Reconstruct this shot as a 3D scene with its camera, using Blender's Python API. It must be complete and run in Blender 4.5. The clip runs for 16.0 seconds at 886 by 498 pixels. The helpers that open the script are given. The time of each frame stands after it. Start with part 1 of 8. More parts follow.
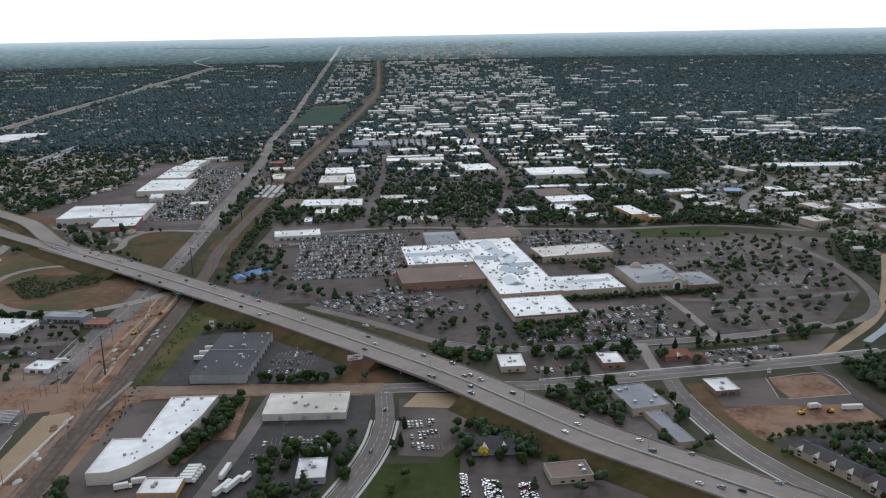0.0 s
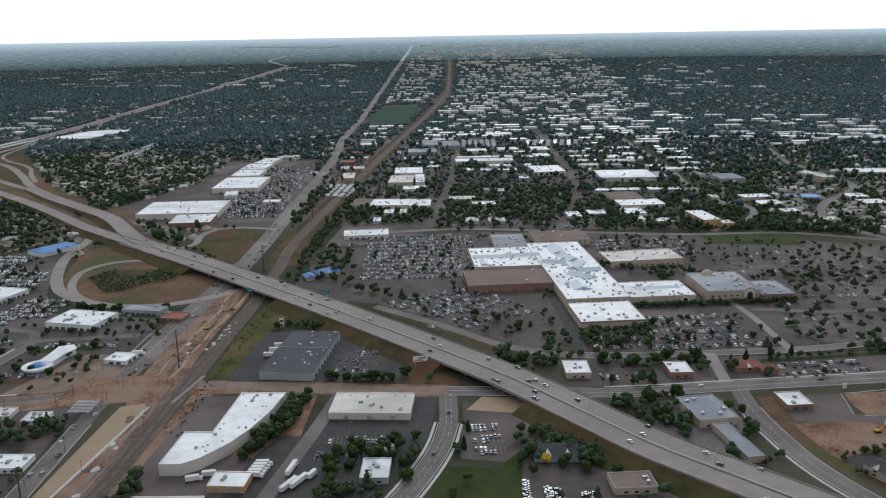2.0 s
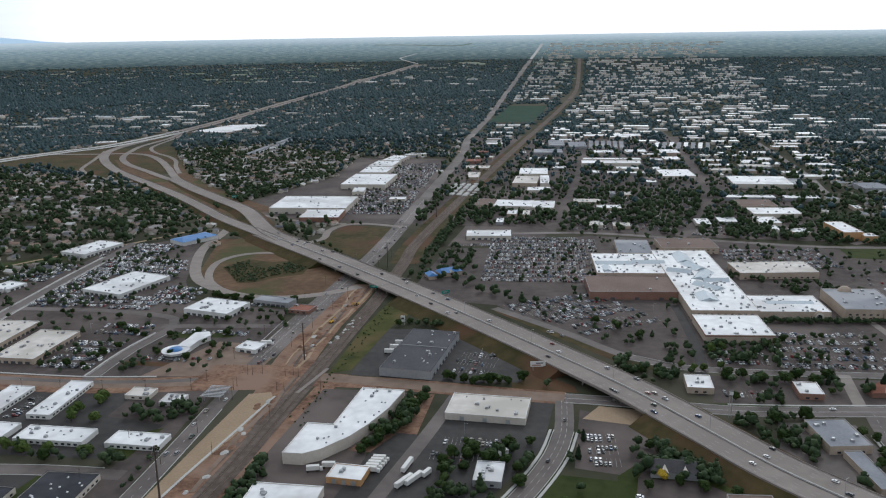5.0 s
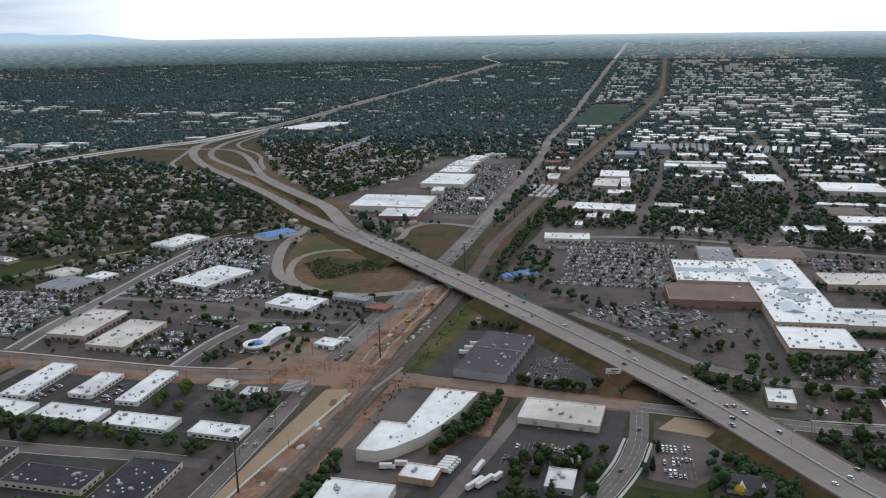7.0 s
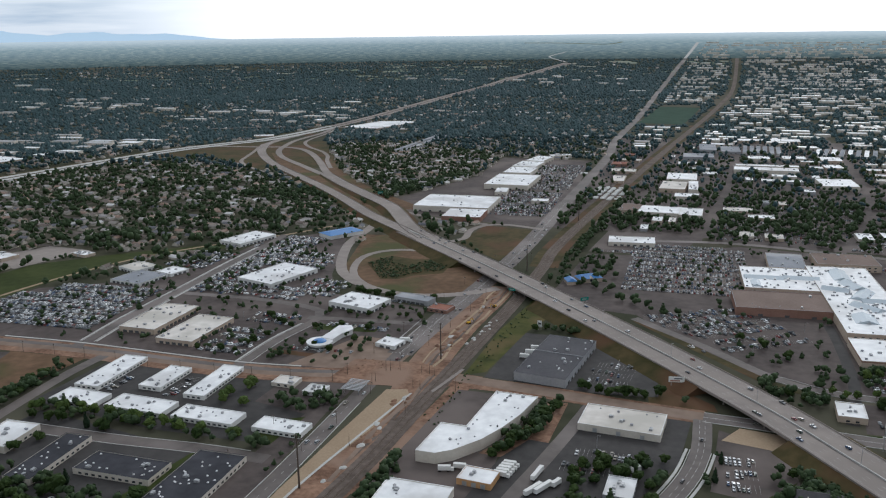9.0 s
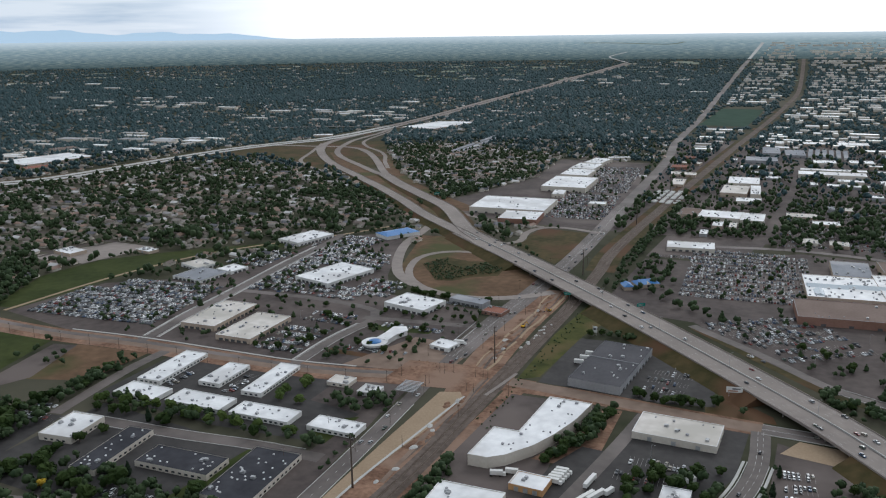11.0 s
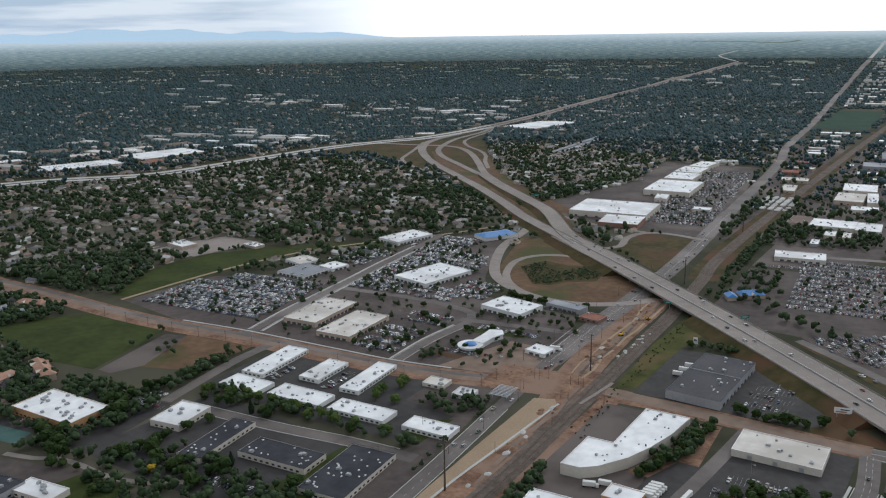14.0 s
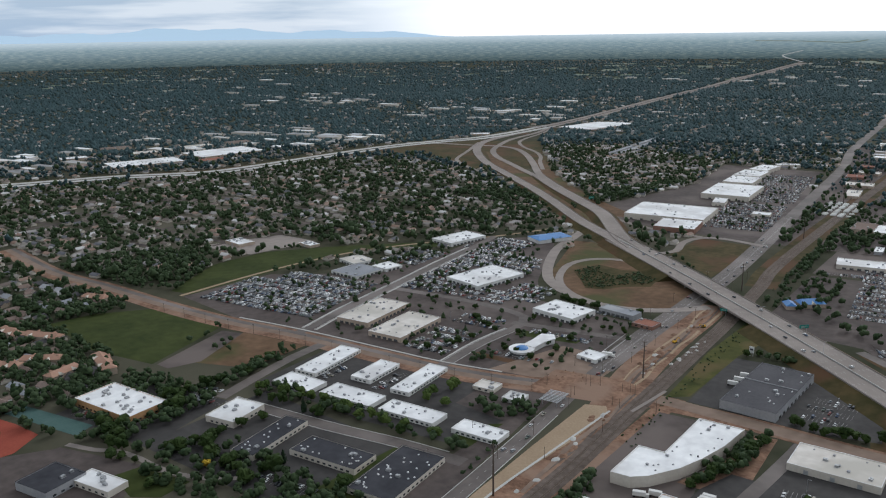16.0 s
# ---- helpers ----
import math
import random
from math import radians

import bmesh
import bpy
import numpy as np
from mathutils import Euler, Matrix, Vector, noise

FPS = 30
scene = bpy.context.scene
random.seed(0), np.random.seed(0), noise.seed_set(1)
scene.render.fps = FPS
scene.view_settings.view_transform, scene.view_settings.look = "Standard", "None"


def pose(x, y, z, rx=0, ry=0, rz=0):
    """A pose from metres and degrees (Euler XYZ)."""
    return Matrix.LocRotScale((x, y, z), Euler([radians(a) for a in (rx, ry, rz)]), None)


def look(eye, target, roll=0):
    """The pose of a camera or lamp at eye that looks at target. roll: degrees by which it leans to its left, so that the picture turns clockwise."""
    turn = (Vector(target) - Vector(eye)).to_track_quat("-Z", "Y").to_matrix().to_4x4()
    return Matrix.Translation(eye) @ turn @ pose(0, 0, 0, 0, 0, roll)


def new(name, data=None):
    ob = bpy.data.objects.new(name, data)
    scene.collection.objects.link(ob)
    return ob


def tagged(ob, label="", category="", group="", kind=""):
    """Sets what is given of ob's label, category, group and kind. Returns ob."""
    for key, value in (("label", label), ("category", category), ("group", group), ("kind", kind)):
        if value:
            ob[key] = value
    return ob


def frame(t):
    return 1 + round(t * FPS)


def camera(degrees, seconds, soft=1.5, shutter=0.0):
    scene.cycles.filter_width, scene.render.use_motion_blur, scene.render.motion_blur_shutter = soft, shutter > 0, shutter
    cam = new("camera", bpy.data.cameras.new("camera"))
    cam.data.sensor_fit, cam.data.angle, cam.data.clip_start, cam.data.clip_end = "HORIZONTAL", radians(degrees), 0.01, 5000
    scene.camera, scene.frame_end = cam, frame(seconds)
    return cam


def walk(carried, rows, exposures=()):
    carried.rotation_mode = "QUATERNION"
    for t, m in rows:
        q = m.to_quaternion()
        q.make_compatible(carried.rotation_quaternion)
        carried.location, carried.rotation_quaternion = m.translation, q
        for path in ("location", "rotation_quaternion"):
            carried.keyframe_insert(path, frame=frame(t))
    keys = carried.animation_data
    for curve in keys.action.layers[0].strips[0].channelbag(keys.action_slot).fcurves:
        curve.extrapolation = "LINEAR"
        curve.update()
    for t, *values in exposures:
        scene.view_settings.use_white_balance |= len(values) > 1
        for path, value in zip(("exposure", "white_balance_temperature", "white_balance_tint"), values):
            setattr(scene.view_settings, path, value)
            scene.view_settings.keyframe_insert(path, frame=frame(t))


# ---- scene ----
import itertools

# camera: it hovers, rises slowly and turns to its left
EXPOSURE = -0.34
cam = camera(55.03, 16.0, soft=1.15)
ROWS = [
    (0.0, 0.00, 0.00, 250.00, -0.00, -14.17, -1.06),
    (0.5, 0.06, -0.26, 250.99, 1.43, -14.15, -1.04),
    (1.0, 0.12, -0.52, 251.99, 3.26, -14.14, -1.01),
    (1.5, 0.16, -0.78, 252.99, 4.44, -14.15, -1.02),
    (2.0, 0.23, -1.06, 254.00, 4.67, -14.17, -1.03),
    (2.5, 0.31, -1.39, 255.01, 5.42, -14.17, -1.03),
    (3.0, 0.39, -1.76, 256.01, 6.93, -14.17, -0.98),
    (3.5, 0.45, -2.12, 257.01, 8.57, -14.19, -0.98),
    (4.0, 0.52, -2.42, 257.98, 10.20, -14.20, -0.96),
    (6.5, 1.06, -3.68, 262.67, 17.12, -14.26, -0.85),
    (7.0, 1.19, -3.90, 263.59, 18.50, -14.27, -0.78),
    (7.5, 1.33, -4.08, 264.47, 19.87, -14.29, -0.77),
    (8.0, 1.44, -4.20, 265.34, 21.06, -14.29, -0.77),
    (8.5, 1.55, -4.31, 266.20, 21.89, -14.30, -0.76),
    (9.0, 1.62, -4.45, 267.08, 22.86, -14.31, -0.78),
    (11.5, 1.88, -5.41, 271.68, 27.69, -14.31, -0.81),
    (12.0, 1.91, -5.62, 272.68, 28.68, -14.31, -0.84),
    (12.5, 1.93, -5.85, 273.75, 29.69, -14.32, -0.83),
    (13.0, 1.96, -6.06, 274.84, 31.02, -14.35, -0.84),
    (13.5, 2.01, -6.27, 275.94, 32.41, -14.37, -0.89),
    (14.0, 2.12, -6.41, 277.04, 33.50, -14.40, -0.89),
    (14.5, 2.28, -6.45, 278.11, 34.22, -14.40, -0.84),
    (15.0, 2.50, -6.44, 279.14, 35.17, -14.43, -0.83),
    (15.5, 2.75, -6.39, 280.15, 36.36, -14.45, -0.86),
    (16.0, 3.00, -6.33, 281.15, 37.22, -14.44, -0.89),
]
walk(cam, [(t, pose(x, y, z, 90 + pitch, 0, yaw) @ pose(0, 0, 0, 0, 0, roll)) for t, x, y, z, yaw, pitch, roll in ROWS],
     [(0.0, EXPOSURE, 5930, 9), (16.0, EXPOSURE, 6050, 9)])

# ---- light: a bright overcast sky, the sun behind thin cloud ahead of the first view ----
SUN_AZ, SUN_EL = 4.0, 32.0  # degrees to the right of +y, and above the horizon
sun_way = Vector((math.sin(radians(SUN_AZ)) * math.cos(radians(SUN_EL)), math.cos(radians(SUN_AZ)) * math.cos(radians(SUN_EL)), math.sin(radians(SUN_EL))))
sun = new("sun", bpy.data.lights.new("sun", "SUN"))
sun.data.energy, sun.data.angle, sun.data.color = 1.0, radians(14), (1.0, 0.97, 0.93)
sun.matrix_world = look((0, 0, 900), Vector((0, 0, 900)) - sun_way)

world = bpy.data.worlds.new("overcast_sky")
scene.world = world
world.use_nodes = True
wn, wl = world.node_tree.nodes, world.node_tree.links
wn.clear()


def wnode(kind, **values):
    n = wn.new(kind)
    for k, v in values.items():
        setattr(n, k, v)
    return n


def wmath(op, a, b=None, clamp=False):
    n = wnode("ShaderNodeMath", operation=op, use_clamp=clamp)
    for i, v in enumerate((a, b)):
        if v is None:
            continue
        if isinstance(v, (int, float)):
            n.inputs[i].default_value = v
        else:
            wl.new(v, n.inputs[i])
    return n.outputs[0]


def wmix(f, a, b):
    n = wnode("ShaderNodeMix", data_type="RGBA")
    for i, v in ((0, f), (6, a), (7, b)):
        if isinstance(v, (int, float, tuple)):
            n.inputs[i].default_value = v
        else:
            wl.new(v, n.inputs[i])
    return n.outputs[2]


sky = wnode("ShaderNodeTexSky", sky_type="NISHITA", sun_disc=False, sun_elevation=radians(SUN_EL), sun_rotation=radians(SUN_AZ))
sky_low = wnode("ShaderNodeVectorMath", operation="SCALE")
sky_low.inputs["Scale"].default_value = 0.10
wl.new(sky.outputs[0], sky_low.inputs[0])
coord = wnode("ShaderNodeTexCoord")
split = wnode("ShaderNodeSeparateXYZ")
wl.new(coord.outputs["Generated"], split.inputs[0])
stretch = wnode("ShaderNodeMapping")
stretch.inputs["Scale"].default_value = (2.2, 2.2, 26.0)
wl.new(coord.outputs["Generated"], stretch.inputs[0])
cloud = wnode("ShaderNodeTexNoise")
cloud.inputs["Scale"].default_value, cloud.inputs["Detail"].default_value = 2.6, 5.0
wl.new(stretch.outputs[0], cloud.inputs["Vector"])
# how far a way is turned from the sun's side, 0 to 1
flat = wmath("SQRT", wmath("ADD", wmath("MULTIPLY", split.outputs[0], split.outputs[0]), wmath("MULTIPLY", split.outputs[1], split.outputs[1])))
toward = wmath("DIVIDE", wmath("ADD", wmath("MULTIPLY", split.outputs[0], math.sin(radians(SUN_AZ))), wmath("MULTIPLY", split.outputs[1], math.cos(radians(SUN_AZ)))), wmath("MAXIMUM", flat, 0.001))
away = wmath("MULTIPLY", wmath("SUBTRACT", 0.76, toward), 8.0, True)
streak = wmath("MULTIPLY", wmath("SUBTRACT", cloud.outputs[0], 0.42), 5.0, True)
low_grey = wmix(streak, (0.56, 0.72, 0.92, 1), (0.98, 1.06, 1.16, 1))
high_grey = wmix(streak, (0.76, 0.785, 0.81, 1), (1.03, 1.05, 1.07, 1))
grey = wmix(wmath("MULTIPLY", split.outputs[2], 5.0, True), low_grey, high_grey)
glare = (1.50, 1.52, 1.54, 1)
deck = wmix(away, glare, grey)
low = wmix(0.86, sky_low.outputs[0], deck)
background = wnode("ShaderNodeBackground")
background.inputs["Strength"].default_value = 1.0
out = wnode("ShaderNodeOutputWorld")
wl.new(low, background.inputs[0])
wl.new(background.outputs[0], out.inputs[0])


# ---- materials ----
def mat(name, a, b, large=0.02, small=0.6, rough=0.9, bump=0.0, spec=0.12, metal=0.0, third=None, per="", ramp=()):
    """Two colours mixed by noise at two sizes (cycles per metre). per: 'object' or 'island' varies the colour piece by piece."""
    m = bpy.data.materials.new(name)
    m.use_nodes = True
    n, l = m.node_tree.nodes, m.node_tree.links
    bsdf = n["Principled BSDF"]
    geo = n.new("ShaderNodeNewGeometry")
    if ramp:
        r = n.new("ShaderNodeValToRGB")
        r.color_ramp.interpolation = "CONSTANT"
        while len(r.color_ramp.elements) < len(ramp):
            r.color_ramp.elements.new(1.0)
        for e, (p, c) in zip(r.color_ramp.elements, ramp):
            e.position, e.color = p, (*c, 1)
        if per == "object":
            l.new(n.new("ShaderNodeObjectInfo").outputs["Random"], r.inputs[0])
        else:
            l.new(geo.outputs["Random Per Island"], r.inputs[0])
        base = r.outputs[0]
        l.new(base, bsdf.inputs["Base Color"])
    else:
        noises = []
        for size, detail in ((large, 3.0), (small, 6.0)):
            t = n.new("ShaderNodeTexNoise")
            t.inputs["Scale"].default_value, t.inputs["Detail"].default_value = size, detail
            l.new(geo.outputs["Position"], t.inputs["Vector"])
            noises.append(t.outputs[0])
        mixes = []
        for f, (lo, hi) in zip(noises, ((0.35, 0.65), (0.3, 0.7))):
            mr = n.new("ShaderNodeMapRange")
            mr.inputs[1].default_value, mr.inputs[2].default_value = lo, hi
            l.new(f, mr.inputs[0])
            mixes.append(mr.outputs[0])
        half = n.new("ShaderNodeMath")
        half.operation = "MULTIPLY_ADD"
        half.inputs[1].default_value = 0.5
        l.new(mixes[1], half.inputs[0])
        other = n.new("ShaderNodeMath")
        other.operation = "MULTIPLY"
        other.inputs[1].default_value = 0.5
        if per == "island":
            l.new(geo.outputs["Random Per Island"], other.inputs[0])
        elif per == "object":
            l.new(n.new("ShaderNodeObjectInfo").outputs["Random"], other.inputs[0])
        else:
            l.new(mixes[0], other.inputs[0])
        l.new(other.outputs[0], half.inputs[2])
        mix = n.new("ShaderNodeMix")
        mix.data_type = "RGBA"
        mix.inputs[6].default_value, mix.inputs[7].default_value = (*a, 1), (*b, 1)
        l.new(half.outputs[0], mix.inputs[0])
        base = mix.outputs[2]
        if third:
            m2 = n.new("ShaderNodeMix")
            m2.data_type = "RGBA"
            m2.inputs[7].default_value = (*third, 1)
            t = n.new("ShaderNodeTexNoise")
            t.inputs["Scale"].default_value, t.inputs["Detail"].default_value = large * 0.37, 4.0
            l.new(geo.outputs["Position"], t.inputs["Vector"])
            mr = n.new("ShaderNodeMapRange")
            mr.inputs[1].default_value, mr.inputs[2].default_value = 0.5, 0.62
            l.new(t.outputs[0], mr.inputs[0])
            l.new(mr.outputs[0], m2.inputs[0])
            l.new(base, m2.inputs[6])
            base = m2.outputs[2]
        l.new(base, bsdf.inputs["Base Color"])
        if bump:
            bp = n.new("ShaderNodeBump")
            bp.inputs["Strength"].default_value, bp.inputs["Distance"].default_value = min(bump, 1.0), 0.2
            l.new(noises[1], bp.inputs["Height"])
            l.new(bp.outputs[0], bsdf.inputs["Normal"])
    bsdf.inputs["Roughness"].default_value = rough
    bsdf.inputs["Specular IOR Level"].default_value = spec
    bsdf.inputs["Metallic"].default_value = metal
    return m


M = {
    "ground": mat("dry_grass_and_soil", (0.030, 0.036, 0.020), (0.078, 0.072, 0.050), 0.006, 0.04, 0.95, third=(0.10, 0.092, 0.068), spec=0.05),
    "asphalt": mat("worn_asphalt", (0.085, 0.072, 0.066), (0.144, 0.122, 0.110), 0.03, 0.16, 0.75, third=(0.175, 0.149, 0.137), spec=0.25),
    "asphalt_dark": mat("fresh_asphalt", (0.036, 0.034, 0.033), (0.068, 0.063, 0.060), 0.03, 0.15, 0.8),
    "lot": mat("parking_asphalt", (0.053, 0.043, 0.040), (0.114, 0.093, 0.084), 0.02, 0.14, 0.85, third=(0.138, 0.113, 0.102)),
    "concrete": mat("highway_concrete", (0.209, 0.181, 0.163), (0.298, 0.259, 0.232), 0.015, 0.12, 0.85, third=(0.223, 0.194, 0.174), spec=0.1),
    "concrete_pale": mat("pale_concrete", (0.38, 0.37, 0.35), (0.5, 0.49, 0.46), 0.05, 0.7, 0.9),
    "lawn": mat("mown_lawn", (0.023, 0.035, 0.008), (0.053, 0.064, 0.018), 0.025, 0.12, 0.95, 0.4),
    "verge": mat("dry_verge_grass", (0.030, 0.033, 0.011), (0.092, 0.066, 0.030), 0.03, 0.14, 0.95, 0.5, third=(0.097, 0.054, 0.030)),
    "brown": mat("brown_dry_grass", (0.081, 0.050, 0.029), (0.162, 0.100, 0.060), 0.03, 0.12, 0.95, 0.5, third=(0.072, 0.072, 0.029)),
    "dirt": mat("graded_earth", (0.079, 0.041, 0.026), (0.304, 0.185, 0.125), 0.05, 0.3, 0.95, 0.8, third=(0.242, 0.160, 0.116)),
    "gravel_base": mat("tan_road_base", (0.26, 0.19, 0.125), (0.35, 0.265, 0.18), 0.03, 0.6, 0.95, 0.2),
    "ballast": mat("track_ballast", (0.075, 0.058, 0.048), (0.16, 0.128, 0.108), 0.05, 0.2, 0.95, 0.5),
    "paint": mat("road_marking_paint", (0.30, 0.29, 0.27), (0.46, 0.45, 0.43), 0.1, 1.0, 0.7),
    "white_roof": mat("white_roof_membrane", (0.60, 0.60, 0.60), (0.86, 0.86, 0.85), 0.05, 0.16, 0.6, 0.1, third=(0.56, 0.55, 0.54), spec=0.25),
    "cream_roof": mat("cream_roof_membrane", (0.5, 0.46, 0.41), (0.70, 0.66, 0.61), 0.05, 0.16, 0.7, 0.1, third=(0.46, 0.43, 0.38)),
    "grey_roof": mat("grey_gravel_roof", (0.20, 0.21, 0.23), (0.30, 0.31, 0.33), 0.04, 0.6, 0.9, 0.2, third=(0.36, 0.36, 0.37)),
    "dark_roof": mat("dark_bitumen_roof", (0.026, 0.027, 0.032), (0.058, 0.058, 0.066), 0.05, 0.18, 0.85, 0.1),
    "charcoal_roof": mat("charcoal_roof_membrane", (0.055, 0.054, 0.06), (0.092, 0.089, 0.095), 0.04, 0.5, 0.8, 0.1),
    "brown_roof": mat("brown_gravel_roof", (0.155, 0.115, 0.095), (0.23, 0.175, 0.15), 0.03, 0.5, 0.95, 0.2),
    "blue_roof": mat("blue_metal_roof", (0.03, 0.14, 0.36), (0.05, 0.19, 0.44), 0.05, 0.8, 0.45, spec=0.5),
    "red_roof": mat("rust_red_shingles", (0.2, 0.085, 0.06), (0.3, 0.14, 0.10), 0.1, 0.9, 0.9, 0.3),
    "grey_shingle": mat("grey_shingles", (0.05, 0.048, 0.05), (0.095, 0.09, 0.092), 0.1, 0.9, 0.9, 0.3),
    "glass_roof": mat("pale_skylight_glazing", (0.36, 0.42, 0.46), (0.48, 0.53, 0.56), 0.05, 0.6, 0.25, spec=0.6),
    "white_wall": mat("white_painted_block", (0.58, 0.57, 0.54), (0.74, 0.73, 0.70), 0.06, 0.5, 0.85, 0.1),
    "tan_wall": mat("tan_stucco", (0.38, 0.30, 0.23), (0.5, 0.41, 0.33), 0.05, 0.5, 0.9, 0.2),
    "cream_wall": mat("cream_stucco", (0.5, 0.45, 0.38), (0.62, 0.57, 0.5), 0.05, 0.5, 0.9, 0.2),
    "brick_wall": mat("red_brown_brick", (0.21, 0.115, 0.085), (0.3, 0.175, 0.135), 0.06, 0.8, 0.95, 0.3),
    "grey_wall": mat("grey_block", (0.26, 0.26, 0.27), (0.36, 0.36, 0.36), 0.06, 0.6, 0.9, 0.2),
    "orange_wall": mat("ochre_stucco", (0.42, 0.23, 0.10), (0.55, 0.33, 0.17), 0.06, 0.5, 0.9, 0.2),
    "glass": mat("dark_window_glass", (0.02, 0.025, 0.03), (0.04, 0.05, 0.055), 0.2, 1.0, 0.12, spec=0.6),
    "shop_glass": mat("shaded_shop_glass", (0.06, 0.065, 0.07), (0.12, 0.12, 0.12), 0.2, 1.0, 0.15, spec=0.5),
    "metal": mat("galvanised_metal", (0.30, 0.31, 0.32), (0.46, 0.46, 0.46), 0.3, 1.5, 0.5, metal=0.5),
    "steel": mat("weathered_rail_steel", (0.11, 0.085, 0.07), (0.19, 0.16, 0.14), 0.2, 1.0, 0.5, metal=0.7),
    "wood": mat("weathered_pole_wood", (0.075, 0.055, 0.042), (0.13, 0.1, 0.08), 0.3, 2.0, 0.9, 0.3),
    "bark": mat("tree_bark", (0.06, 0.045, 0.033), (0.12, 0.09, 0.07), 0.4, 2.0, 0.95, 0.4),
    "leaf": mat("green_foliage", (0.014, 0.029, 0.011), (0.060, 0.086, 0.038), 0.01, 0.5, 0.75, per="island", spec=0.12),
    # foliage tinted blue-grey: distance haze painted into the base colour
    "leaf_hazed": mat("grey_green_canopy", (0.012, 0.031, 0.033), (0.060, 0.104, 0.110), 0.01, 0.3, 0.7, per="island", spec=0.2),
    "dusty": mat("dust_covered_asphalt", (0.16, 0.115, 0.088), (0.25, 0.185, 0.145), 0.04, 0.12, 0.95),
    "leaf_near": mat("broadleaf_foliage", (0.010, 0.023, 0.005), (0.042, 0.064, 0.017), 0.01, 0.5, 0.8, per="object", spec=0.1),
    "leaf_bright": mat("light_green_foliage", (0.036, 0.062, 0.015), (0.080, 0.112, 0.028), 0.01, 0.5, 0.8, per="object"),
    "leaf_yellow": mat("autumn_yellow_foliage", (0.34, 0.22, 0.02), (0.5, 0.36, 0.04), 0.1, 0.5, 0.8),
    "needle": mat("dark_conifer_needles", (0.009, 0.019, 0.009), (0.022, 0.036, 0.017), 0.01, 0.5, 0.85, per="object"),
    "tyre": mat("black_rubber", (0.012, 0.012, 0.012), (0.025, 0.025, 0.025), 0.5, 3.0, 0.9),
    "teal": mat("teal_sign_paint", (0.0, 0.16, 0.13), (0.02, 0.22, 0.18), 0.5, 2.0, 0.5),
    "red_track": mat("red_running_track", (0.21, 0.045, 0.030), (0.28, 0.07, 0.045), 0.05, 0.6, 0.9),
    "court": mat("green_court_surface", (0.05, 0.10, 0.09), (0.08, 0.13, 0.12), 0.05, 0.6, 0.9),
    "turf": mat("dark_sports_turf", (0.018, 0.048, 0.030), (0.034, 0.070, 0.045), 0.02, 0.12, 0.95),
    "water": mat("still_canal_water", (0.03, 0.06, 0.08), (0.05, 0.09, 0.11), 0.05, 0.6, 0.05, spec=0.8),
    "green_bank": mat("rank_green_grass", (0.034, 0.042, 0.011), (0.085, 0.084, 0.024), 0.05, 0.14, 0.95, 0.5, third=(0.102, 0.080, 0.034)),
    "clay_roof": mat("terracotta_shingles", (0.30, 0.17, 0.12), (0.42, 0.26, 0.19), 0.1, 0.9, 0.9, 0.3),
    "field": mat("pale_crop_fields", (0.11, 0.145, 0.10), (0.20, 0.23, 0.175), 0.004, 0.02, third=(0.27, 0.27, 0.22)),
    "yellow": mat("yellow_machine_paint", (0.5, 0.28, 0.02), (0.62, 0.36, 0.04), 0.3, 2.0, 0.5),
}
CAR_COLOURS = ((0.0, (0.66, 0.66, 0.65)), (0.20, (0.33, 0.34, 0.35)), (0.38, (0.11, 0.115, 0.12)), (0.56, (0.016, 0.017, 0.02)),
               (0.77, (0.04, 0.07, 0.13)), (0.85, (0.17, 0.025, 0.02)), (0.90, (0.28, 0.25, 0.2)), (0.95, (0.06, 0.08, 0.06)))
M["car_object"] = mat("car_paint", (0, 0, 0), (0, 0, 0), rough=0.3, spec=0.4, per="object", ramp=CAR_COLOURS)
M["car_island"] = mat("lot_car_paint", (0, 0, 0), (0, 0, 0), rough=0.45, spec=0.25, per="island", ramp=CAR_COLOURS)
ROOF_COLOURS = ((0.0, (0.13, 0.105, 0.09)), (0.25, (0.20, 0.18, 0.16)), (0.45, (0.10, 0.10, 0.11)), (0.6, (0.28, 0.26, 0.25)), (0.75, (0.22, 0.15, 0.115)), (0.91, (0.46, 0.45, 0.44)))
M["house_roof"] = mat("house_shingles", (0, 0, 0), (0, 0, 0), rough=0.6, per="island", ramp=ROOF_COLOURS)
FLAT_COLOURS = ((0.0, (0.76, 0.76, 0.75)), (0.30, (0.55, 0.53, 0.5)), (0.50, (0.36, 0.37, 0.39)), (0.70, (0.24, 0.22, 0.21)), (0.86, (0.14, 0.13, 0.13)))
M["flat_roof"] = mat("flat_roof_coatings", (0, 0, 0), (0, 0, 0), rough=0.35, spec=0.6, per="island", ramp=FLAT_COLOURS)


# ---- building helpers ----
def link_mesh(name, verts, faces, materials, parent=None, label="", slots=None):
    me = bpy.data.meshes.new(name)
    me.from_pydata([tuple(v) for v in verts], [], [tuple(f) for f in faces])
    for m in materials if isinstance(materials, (list, tuple)) else [materials]:
        me.materials.append(m)
    if slots is not None:
        me.polygons.foreach_set("material_index", slots)
    me.update()
    ob = new(name, me)
    ob.parent = parent
    if label:
        ob["label"] = label
    return ob


def part(name, bm, material, parent=None, label=""):
    me = bpy.data.meshes.new(name)
    bm.to_mesh(me)
    bm.free()
    me.materials.append(material)
    ob = new(name, me)
    ob.parent = parent
    if label:
        ob["label"] = label
    return ob


